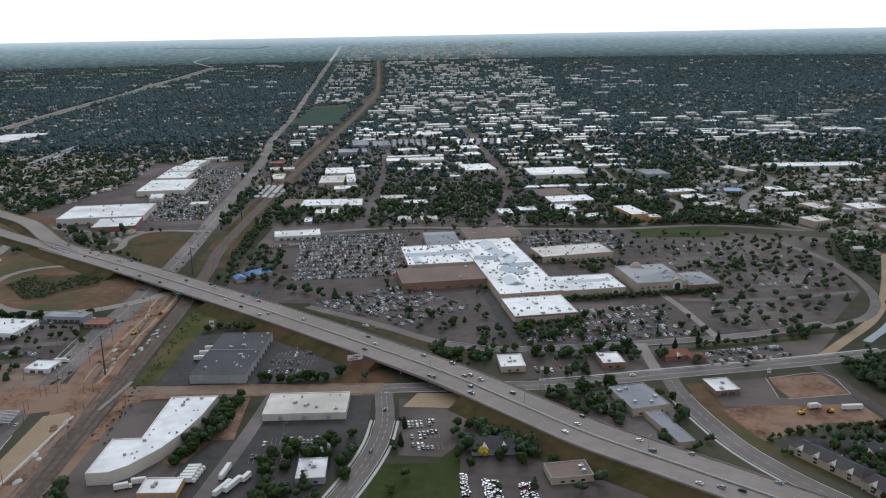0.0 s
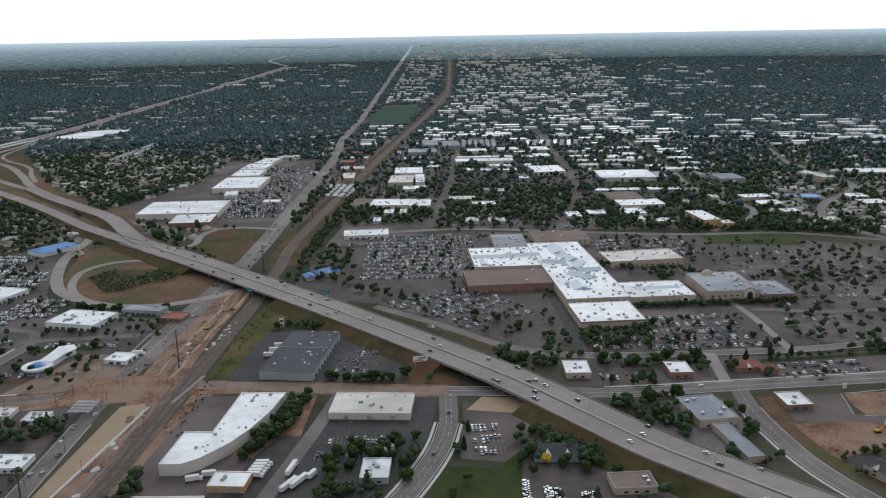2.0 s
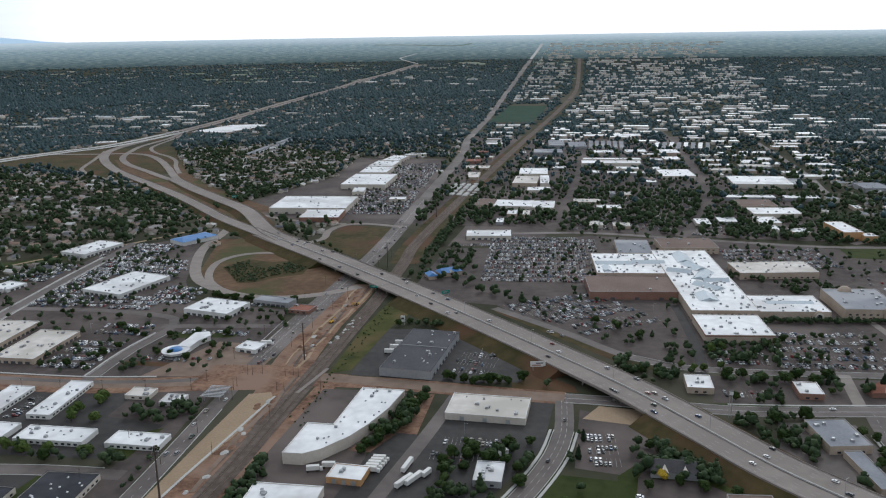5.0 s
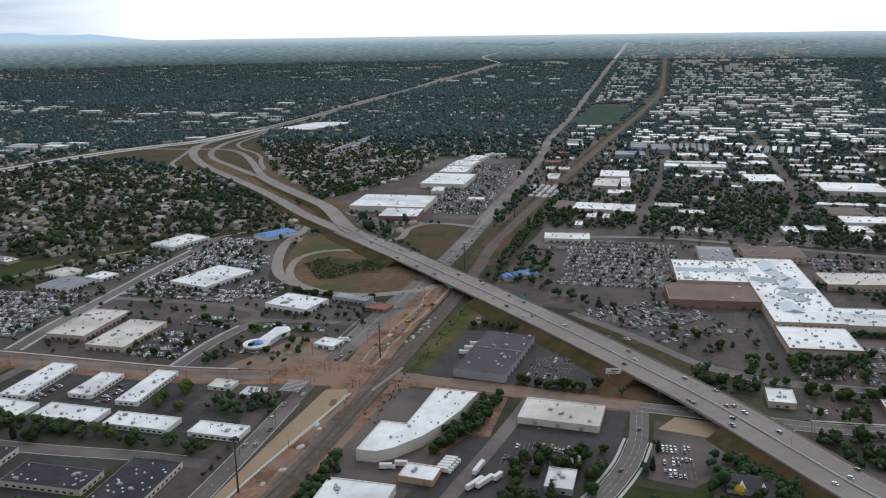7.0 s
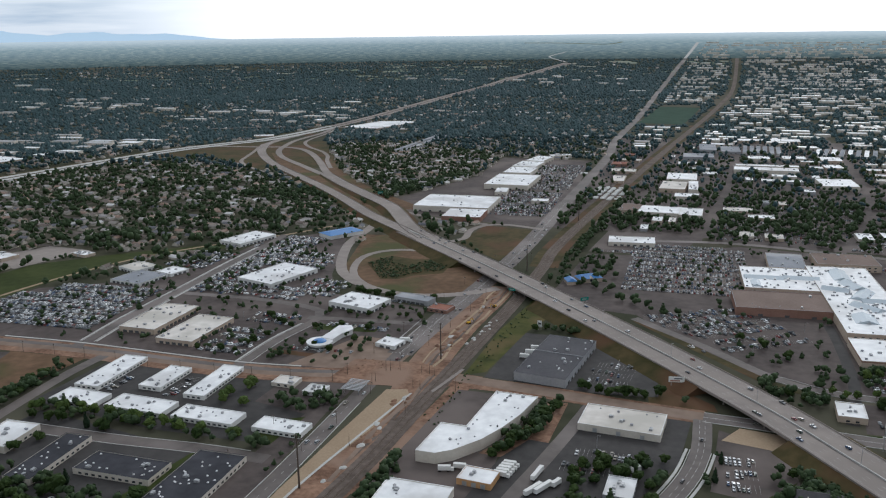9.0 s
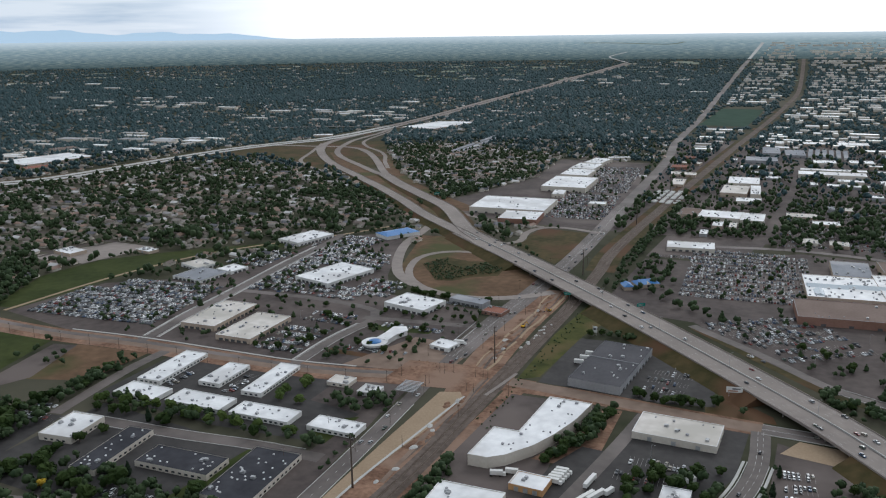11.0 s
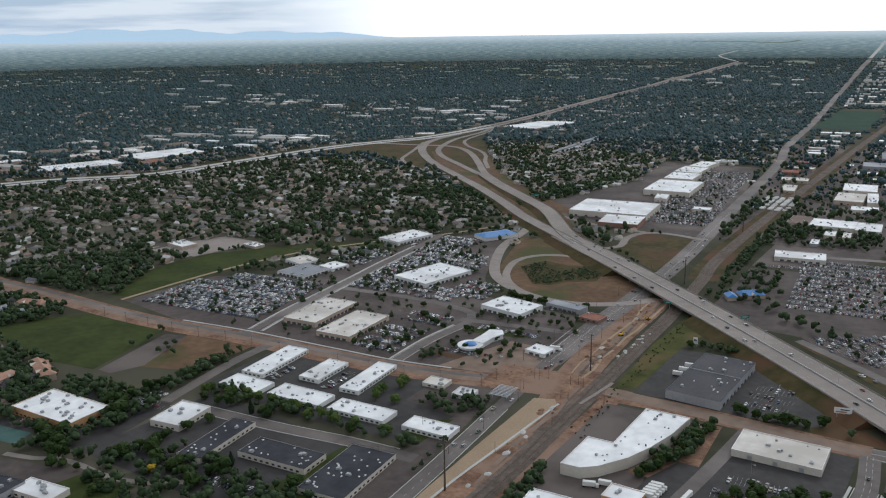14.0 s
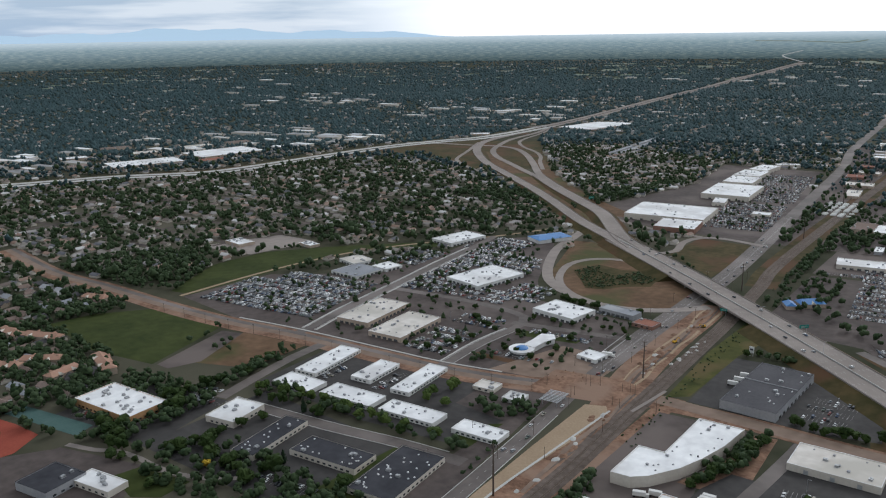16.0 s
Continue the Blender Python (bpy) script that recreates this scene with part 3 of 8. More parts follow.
ribbon("mall_road", [(160, 600), (161, 660)], 9, M["concrete"], 0.24, "pale drive into the mall")
ribbon("mall_road", [(210, 800), (219, 759), (228, 668)], 7, M["concrete"], 0.24, "pale concrete walk across the parking lot", category="walk")
ribbon("mall_road", [(225, 775), (300, 770), (400, 790)], 8, M["asphalt"], 0.19, "pale road round the mall parking")
ribbon("mall_road", [(400, 1010), (425, 900), (415, 790), (380, 720), (330, 690)], 9, M["asphalt"], 0.20, "pale ring road at the mall's edge")
ribbon("mall_road", [(-170, 1090), (-60, 1110), (80, 1095), (220, 1080), (350, 1090), (460, 1050)], 11, M["asphalt"], 0.2, "asphalt ring road behind the mall")
DEPOT = [(-124, 566), (-127, 530), (-131, 490), (-135, 455), (-139, 420), (-145, 360)]
ribbon("depot_street", DEPOT, 10, M["asphalt"], 0.2, "asphalt lane beside the warehouses")
ribbon("back_street", [(-110, 1100), (-105, 1300), (-110, 1600), (-120, 2000)], 9, M["lot"], 0.17, "asphalt street through the industrial blocks")
ribbon("back_street", [(60, 1100), (90, 1250), (110, 1500), (90, 1900), (60, 2300)], 8, M["lot"], 0.17, "asphalt street through the industrial blocks")
ribbon("back_street", [(-320, 1420), (-100, 1430), (150, 1440), (420, 1450), (700, 1480)], 9, M["lot"], 0.18, "asphalt street through the industrial blocks")

# residential streets in the suburb beside the far freeway, and curving streets east of the mall
for y, a, b in ((640, -1580, -930), (715, -1560, -930), (790, -1520, -900), (865, -1500, -850), (940, -1470, -770), (1015, -1430, -720), (1090, -1390, -680), (1165, -1370, -730), (1240, -1360, -820), (1315, -1340, -900)):
    ribbon("suburb_street", [(a, y - 14), ((a + b) / 2, y + 6), (b, y + 10)], 7.5, M["lot"], 0.12, "asphalt street between suburban houses", step=30)
for x, y0, y1 in ((-1420, 640, 1080), (-1250, 600, 1380), (-1080, 600, 1380), (-930, 700, 1300)):
    ribbon("suburb_street", [(x, y0), (x + 8, (y0 + y1) / 2), (x - 6, y1)], 7.5, M["lot"], 0.13, "asphalt street between suburban houses", step=30)
ribbon("east_avenue", [(470, 1050), (440, 1110), (430, 1180), (470, 1290), (560, 1420), (560, 1560), (540, 1700), (560, 1900)], 13, M["asphalt"], 0.2, "curving asphalt avenue among offices and trees")
ribbon("east_avenue", [(262, 1100), (320, 1160), (350, 1240), (330, 1330), (300, 1440), (300, 1620), (290, 1800), (270, 2100)], 11, M["asphalt"], 0.19, "asphalt street beside white-roofed offices")

# ---- lots, lawns and bare ground ----
patch("mall_lot", [(-165, 850), (-172, 1010), (-60, 1095), (120, 1085), (330, 1060), (470, 1010), (425, 880), (405, 790), (330, 690), (250, 672), (120, 652), (20, 655), (-50, 700), (-130, 785)], M["lot"], 0.05, "wide worn asphalt parking lot round the mall", "parking lot")
patch("mall_front_lot", [(60, 640), (240, 660), (330, 676), (290, 622), (200, 606), (60, 590)], M["lot"], 0.06, "asphalt lots between the mall and the street", "parking lot")
patch("lawn", [(240, 1092), (360, 1090), (350, 1025), (244, 1030)], M["lawn"], 0.08, "green lawn behind the mall", "lawn")
patch("bare_site", [(189, 532), (208, 536), (283, 536), (287, 509), (246, 508), (195, 482), (186, 505)], M["dirt"], 0.07, "graded brown earth of a building site", "building site")
patch("bare_site", [(238, 583), (282, 590), (284, 552), (240, 546), (237, 566)], M["dirt"], 0.072, "graded brown earth of a fenced building plot", "building site")
patch("site_pavement", [(190, 536), (188, 574), (219, 582), (236, 583), (232, 548), (284, 551), (284, 536), (208, 535)], M["lot"], 0.065, "grey new pavement across the building site", "pavement", False)
patch("apartment_lot", [(196, 482), (282, 500), (292, 480), (262, 462), (203, 466)], M["asphalt_dark"], 0.09, "dark asphalt lot between apartments", "parking lot", False)
patch("lawn", [(36, 512), (76, 472), (60, 462), (34, 480)], M["lawn"], 0.1, "green lawn below the freeway hedge", "lawn", False)
patch("lawn", [(-313, 300), (-282, 300), (-286, 380), (-297, 470), (-306, 530), (-313, 530)], M["lot"], 0.085, "worn grey strip beside the narrowed road", "pavement", False)
patch("corner_lot", [(-360, 485), (-362, 532), (-312, 545), (-303, 540), (-298, 490), (-312, 480)], M["lot"], 0.11, "worn corner lot beside the crossing", "parking lot", False)
patch("lawn", [(196, 640), (300, 661), (302, 668), (196, 647)], M["lawn"], 0.1, "green bed between the lot and the street", "lawn", False)
patch("dealer_lot", [(-770, 535), (-757, 650), (-690, 700), (-640, 800), (-650, 930), (-570, 1010), (-545, 960), (-480, 810), (-440, 745), (-330, 735), (-315, 690), (-312, 560), (-420, 545), (-560, 530), (-660, 520)], M["lot"], 0.06, "grey asphalt lots of the car dealers", "parking lot")
patch("office_lot", [(-520, 425), (-525, 530), (-400, 528), (-312, 552), (-310, 430), (-400, 420)], M["asphalt_dark"], 0.06, "dark asphalt lots between the white offices", "parking lot")
patch("office_lot", [(-500, 300), (-500, 415), (-310, 402), (-308, 300)], M["asphalt_dark"], 0.05, "dark asphalt lots between the dark-roofed offices", "parking lot")
patch("office_lawn", [(-360, 300), (-352, 402), (-310, 402), (-308, 300)], M["lawn"], 0.09, "green lawn strips beside the arterial road", "lawn", False)
patch("west_lot", [(-600, 290), (-600, 370), (-510, 385), (-495, 300)], M["asphalt_dark"], 0.05, "dark asphalt lot beside a white-roofed office", "parking lot")
patch("playing_field", [(-806, 400), (-796, 445), (-752, 500), (-656, 500), (-626, 396), (-700, 384)], M["lawn"], 0.08, "mown green playing field", "playing field")
patch("bare_pavement", [(-622, 398), (-645, 488), (-622, 494), (-596, 425), (-606, 398)], M["lot"], 0.09, "grey cleared pavement beside the playing field", "pavement")
patch("green_bank", [(-232, 588), (-239, 700), (-236, 800), (-200, 785), (-214, 705), (-217, 600)], M["green_bank"], 0.07, "rank yellow-green grass beside the railway", "verge")
patch("park", [(-800, 540), (-850, 640), (-845, 720), (-790, 790), (-690, 890), (-660, 880), (-745, 790), (-762, 690), (-770, 545)], M["lawn"], 0.05, "green park with a pale path", "park")
patch("depot_yard", [(-945, 690), (-900, 800), (-830, 800), (-850, 700)], M["concrete"], 0.06, "grey depot yard beside the park", "yard")
patch("bare_lot", [(-606, 417), (-624, 497), (-548, 507), (-548, 440)], M["brown"], 0.06, "bare brown building lot", "bare ground")
patch("loop_ground", [(-300, 800), (-350, 775), (-396, 776), (-449, 803), (-484, 845), (-535, 1000), (-480, 1010), (-290, 840)], M["brown"], 0.05, "dry brown grass inside the loop ramp", "verge")
patch("loop_scrub", [(-420, 812), (-440, 838), (-466, 868), (-452, 908), (-418, 902), (-396, 910), (-366, 884), (-362, 856), (-388, 838), (-400, 818)], M["verge"], 0.09, "rank green scrub in the loop ramp", "verge", False)
patch("works_intersection", [(-330, 535), (-330, 588), (-262, 602), (-235, 596), (-235, 560), (-275, 548)], M["dirt"], 0.252, "torn brown earth at the crossing", "road works", False)
patch("ramp_ground", [(-400, 1000), (-320, 930), (-315, 1100), (-400, 1105)], M["verge"], 0.05, "grass triangle between the ramps", "verge")
patch("median_ground", [(-500, 1040), (-640, 1178), (-760, 1290), (-860, 1380), (-1020, 1520), (-1130, 1660), (-1106, 1660), (-1020, 1575), (-930, 1497), (-828, 1410), (-735, 1320), (-600, 1195)], M["brown"], 0.08, "red-brown earth between the freeway branches", "verge")
patch("bank_ground", [(-560, 1170), (-640, 1240), (-760, 1350), (-850, 1445), (-900, 1500), (-960, 1600), (-940, 1610), (-860, 1500), (-760, 1385), (-640, 1275), (-520, 1180)], M["brown"], 0.07, "brown earth bank beside the freeway branch", "verge")
patch("interchange_ground", [(-1385, 1420), (-1250, 1560), (-1120, 1490), (-1010, 1440), (-900, 1500), (-900, 1570), (-1000, 1710), (-1130, 1900), (-1200, 2080), (-1290, 2050), (-1345, 1800), (-1380, 1650)], M["verge"], 0.03, "dry grass of the far interchange", "verge")
patch("bigbox_lot", [(-640, 1160), (-600, 1300), (-560, 1500), (-590, 1750), (-400, 1760), (-345, 1400), (-318, 1120), (-400, 1125)], M["lot"], 0.04, "asphalt parking lots of the big stores", "parking lot")
patch("yard", [(-225, 440), (-225, 560), (-160, 566), (-162, 470), (-150, 400), (-225, 395)], M["lot"], 0.05, "asphalt yard behind a white warehouse", "yard")
patch("yard", [(-165, 395), (-160, 470), (-150, 500), (-135, 500), (-118, 400)], M["asphalt_dark"], 0.07, "dark asphalt truck yard", "yard")
patch("bare_slope", [(-175, 470), (-135, 470), (-140, 566), (-155, 562), (-160, 510)], M["dirt"], 0.06, "bare brown earth beside a warehouse", "bare ground")
patch("warehouse_lot", [(-130, 420), (-130, 566), (-52, 566), (-52, 500), (-85, 400)], M["asphalt_dark"], 0.06, "dark asphalt lot beside a cream warehouse", "parking lot")
patch("store_lot", [(-215, 590), (-215, 700), (-150, 705), (-90, 660), (-80, 600), (-120, 590)], M["asphalt_dark"], 0.06, "dark asphalt lot round the charcoal-roofed store", "parking lot")
patch("small_lot", [(-30, 475), (-33, 560), (10, 545), (20, 500), (15, 470)], M["lot"], 0.06, "worn asphalt lot beside the street", "parking lot")
patch("south_lot", [(5, 395), (5, 470), (95, 475), (150, 420), (110, 390)], M["lot"], 0.06, "asphalt lot full of parked cars", "parking lot")
patch("lawn", [(-46, 400), (-44, 465), (-4, 464), (-2, 395)], M["lawn"], 0.08, "green lawn beside the side street", "lawn")
patch("east_lot", [(95, 520), (100, 565), (150, 570), (158, 530), (130, 470)], M["asphalt"], 0.06, "asphalt lot beside a tan building", "parking lot")
patch("school_yard", [(-560, 215), (-545, 265), (-470, 285), (-440, 240), (-460, 190)], M["lot"], 0.06, "grey school yard pavement", "pavement")
patch("running_track", [(-625, 222), (-627, 262), (-608, 265), (-577, 266), (-563, 241), (-568, 212)], M["red_track"], 0.09, "red running track of a school", "running track")
patch("track_infield", [(-626, 226), (-624, 250), (-604, 252), (-590, 244), (-596, 222)], M["lawn"], 0.13, "green infield of the running track", "lawn", False)
patch("tennis_court", [(-633, 269), (-634, 286), (-558, 298), (-552, 281)], M["court"], 0.1, "dark green tennis courts", "tennis court")
patch("middle_lot", [(-230, 1010), (-230, 1130), (-110, 1140), (-120, 1030)], M["lot"], 0.05, "asphalt lot round a white store", "parking lot")
patch("north_lot", [(-90, 1110), (-90, 1420), (240, 1430), (240, 1110)], M["lot"], 0.03, "asphalt lots behind the mall", "parking lot", False)
ribbon("sports_field", [(-372, 2500), (-372, 2700), (-372, 2900)], 130, M["turf"], 0.5, "dark green sports field", category="playing field")

for k in range(4):
    side = [(float(x) + 75 + 130 * k, y) for x, y in ((-320, 1130), (-335, 1307), (-378, 1813), (-425, 2150), (-463, 2709), (-500, 3265), (-525, 3970), (-524, 4646))]
    ribbon("industrial_ground", side, 132, M["lot"], 0.015 + 0.002 * k, "worn paved ground between industrial buildings", category="pavement", keep=False)
patch("school_yard", [(-600, 180), (-565, 232), (-548, 258), (-505, 262), (-470, 215)], M["lot"], 0.055, "grey school yard pavement", "pavement")
patch("school_lawn", [(-478, 263), (-474, 281), (-430, 289), (-429, 266), (-445, 255)], M["lawn"], 0.1, "green lawn beside the school", "lawn")
ribbon("school_walk", [(-545, 270), (-521, 277), (-507, 285), (-485, 288), (-458, 288), (-430, 295), (-405, 312)], 5, M["concrete"], 0.16, "pale concrete walk beside the school", category="walk")
# pale fields near the horizon
field_rnd = random.Random(17)
for i in range(150):
    r0, a0 = 3500 + 650 * field_rnd.random() ** 0.6, radians(field_rnd.uniform(4, 70))
    dr, da = field_rnd.uniform(8, 34), field_rnd.uniform(0.006, 0.028)
    v = [(-r * math.sin(a), r * math.cos(a), float(land(-r * math.sin(a), r * math.cos(a))) + 0.8) for r in (r0, r0 + dr / 2, r0 + dr) for a in (a0, a0 + da / 2, a0 + da)]
    tagged(link_mesh("crop_field", v, [(a, a + 1, a + 4, a + 3) for a in (0, 1, 3, 4)], M["field"]), "pale yellow-green crop field near the horizon", "field", kind="structure")
    LOTS.append(np.array([v[k][:2] for k in (0, 2, 8, 6)]))

ribbon("east_street", [(280, 606), (284, 585), (289, 545), (294, 512), (308, 470), (340, 400)], 9, M["lot"], 0.2, "asphalt street beside the building site")
patch("south_lawn", [(-2, 395), (-4, 470), (18, 505), (8, 470), (6, 395)], M["lawn"], 0.08, "green strip beside a full parking lot", "lawn", False)

patch("corner_pavement", [(-378, 556), (-352, 640), (-316, 640), (-290, 612), (-290, 585), (-320, 566)], M["dusty"], 0.13, "dusty worn pavement at the torn-up corner", "pavement", False)
patch("grill_lot", [(-226, 830), (-228, 1000), (-172, 1010), (-165, 850), (-130, 785), (-196, 790)], M["lot"], 0.045, "worn asphalt lot round a blue-roofed restaurant", "parking lot", False)
patch("trackside_earth", [(-233, 395), (-233, 590), (-216, 590), (-222, 480), (-225, 395)], M["dirt"], 0.045, "bare brown earth beside the railway", "bare ground", False)
patch("site_verge", [(175, 576), (189, 576), (190, 535), (186, 505), (195, 482), (188, 479), (179, 502), (175, 535)], M["brown"], 0.075, "dry brown grass between a road and a building site", "verge", False)
patch("bank_foot", [(-96, 640), (-40, 600), (-36, 588), (-85, 588)], M["verge"], 0.055, "dry grass below the freeway bank", "verge", False)
ribbon("crossing_panel", [(-242, 548), (-239, 572), (-236, 598)], 3.0, M["concrete"], 0.6, "pale concrete crossing panels between the rails", category="railway", keep=False)
rut_rnd = random.Random(33)
for off, wide, what in ((9, 2.2, "ballast"), (11.5, 3.0, "dusty"), (15, 2.4, "dirt"), (18, 3.2, "gravel_base"), (22, 2.6, "ballast"), (26, 3.0, "dusty"), (30, 2.2, "gravel_base")):
    y0, y1 = (402, 560) if off < 14 else (600, 830)
    for k in range(3):
        a = y0 + (y1 - y0) * k / 3 + rut_rnd.uniform(-8, 8)
        line = [(-243 - off + rut_rnd.gauss(0, 1.3) - 0.03 * (a + 24 * i - 560), a + 24 * i) for i in range(4)]
        ribbon("haul_track", line, wide * rut_rnd.uniform(0.6, 1.2), M[what], 0.32 if off < 14 else 0.26, "wheel-worn track through the graded earth", category="road works", keep=False)

# ---- kerbs and walks: real steps along the streets ----
def kerb(points, offset, label="pale concrete kerb along the street", wide=0.45, high=0.36):
    line = smooth(points, 10.0)
    l, r = sides(line, offset + wide / 2), sides(line, offset - wide / 2)
    v = [(*p, z) for a, b in zip(l, r) for p, z in ((a, 0.0), (a, high), (b, high), (b, 0.0))]
    f = [(4 * i + k, 4 * i + (k + 1) % 4, 4 * i + 4 + (k + 1) % 4, 4 * i + 4 + k) for i in range(len(line) - 1) for k in range(4)]
    return tagged(link_mesh("kerb", v, f, M["concrete_pale"]), label, "kerb", kind="structure")


DEALER_A = [(-578, 540), (-590, 600), (-598, 660), (-607, 726), (-619, 807), (-628, 890)]
DEALER_B = [(-415, 548), (-418, 603), (-414, 650)]
for line, half in ((CROSS_E[4:11], 7.8), (SIDE[1:], 6.8), (FRONT[1:], 6.8), (DEALER_A, 5.8), (DEALER_B, 5.3), ([(-510, 388), (-417, 398), (-355, 408), (-316, 412)], 6.3), ([(0, 668), (52, 652), (161, 660), (260, 676), (330, 700)], 5.4), (ARTERIAL[1:4], 6.5), ([(-312, 620), (-316, 700)], 3)):
    for side in (-1, 1):
        kerb(line, side * half)
for line, off in ((SIDE[1:], 9.0), (SIDE[1:], -9.0), (CROSS_E[6:11], 10.5), (FRONT[1:], -9.2), (DEALER_A, 8), (DEALER_A, -8), (DEALER_B, 7.5), (CROSS_W[4:9], 17)):
    kerb(line, off, "pale concrete walk beside the street", 1.8, 0.32)
for line in ([(238, 546), (284, 552)], [(284, 552), (282, 590), (238, 583)], [(232, 548), (236, 583)]):
    kerb(line, 0, "pale concrete kerb round a building plot")
# lawns and beds between the lots
patch("lawn", [(-330, 438), (-310, 430), (-310, 476), (-318, 470)], M["lawn"], 0.1, "small green lawn beside a white office", "lawn", False)
patch("lawn", [(-404, 640), (-345, 652), (-345, 662), (-408, 655)], M["lawn"], 0.1, "green bed beside the round showroom", "lawn", False)
patch("lawn", [(-408, 575), (-338, 580), (-338, 588), (-408, 584)], M["verge"], 0.1, "dry bed beside the round showroom", "lawn", False)
patch("bank_earth", [(-30, 545), (-20, 568), (20, 566), (45, 548), (20, 540)], M["gravel_base"], 0.12, "pale sandy bank below the freeway bridge", "bare ground", False)
patch("mall_bed", [(-125, 772), (-60, 712), (0, 660), (30, 645), (26, 640), (-6, 652), (-64, 705), (-130, 766)], M["verge"], 0.12, "grass strip between the freeway and the mall lot", "verge", False)
patch("front_lawn", [(60, 588), (200, 603), (340, 627), (340, 621), (200, 598), (60, 583)], M["lawn"], 0.14, "green strip along the cross street", "lawn", False)
patch("site_verge", [(168, 560), (180, 556), (196, 490), (230, 440), (222, 434), (188, 478), (176, 526)], M["brown"], 0.12, "reddish grass verge along the frontage road", "verge", False)


# ---- buildings ----
def unit_mesh(seed):
    """A rooftop air unit: casing, cowl and curb."""
    rnd = random.Random(seed)
    bm = bmesh.new()
    w, d = rnd.uniform(1.8, 3.2), rnd.uniform(1.5, 2.4)
    box(bm, 0, 0, 0, w + 0.3, d + 0.3, 0.35)
    box(bm, 0, 0, 0.35, w, d, rnd.uniform(0.9, 1.4), bevel=0.08)
    tube(bm, w * 0.2, 0, 1.3, d * 0.3, 0.35, 8)
    me = bpy.data.meshes.new("rooftop_unit")
    bm.to_mesh(me)
    bm.free()
    me.materials.append(M["metal"])
    return me


UNITS = [unit_mesh(i) for i in range(4)]


def hatch_mesh(material):
    bm = bmesh.new()
    box(bm, 0, 0, 0, 1.1, 1.1, 0.35)
    box(bm, 0, 0, 0.35, 0.95, 0.95, 0.3, 0, 0.7)
    me = bpy.data.meshes.new("roof_hatch")
    bm.to_mesh(me)
    bm.free()
    me.materials.append(material)
    return me


HATCHES = [hatch_mesh(M["grey_wall"]), hatch_mesh(M["white_roof"])]


def opening_mesh(name, w, h, deep, material):
    bm = bmesh.new()
    box(bm, 0, 0, 0, w, deep, h)
    me = bpy.data.meshes.new(name)
    bm.to_mesh(me)
    bm.free()
    me.materials.append(material)
    return me


WINDOW = opening_mesh("window", 2.4, 1.3, 0.12, M["glass"])
SHOPFRONT = opening_mesh("shop_window", 4.2, 2.2, 0.12, M["shop_glass"])
DOCK = opening_mesh("loading_door", 3.0, 3.0, 0.12, M["metal"])
FOOT, FOOT_OUTLINES = [], []  # footprints


def vent_mesh(w, d, h, material):
    bm = bmesh.new()
    box(bm, 0, 0, -0.1, w, d, h, 0, 0.9)
    box(bm, 0, 0, h - 0.12, w * 1.12, d * 1.12, 0.18)
    me = bpy.data.meshes.new("roof_vent")
    bm.to_mesh(me)
    bm.free()
    me.materials.append(material)
    return me


VENTS = [vent_mesh(1.5, 1.5, 1.1, M["grey_wall"]), vent_mesh(2.0, 1.4, 1.1, M["grey_roof"]), vent_mesh(0.9, 0.9, 1.0, M["charcoal_roof"])]


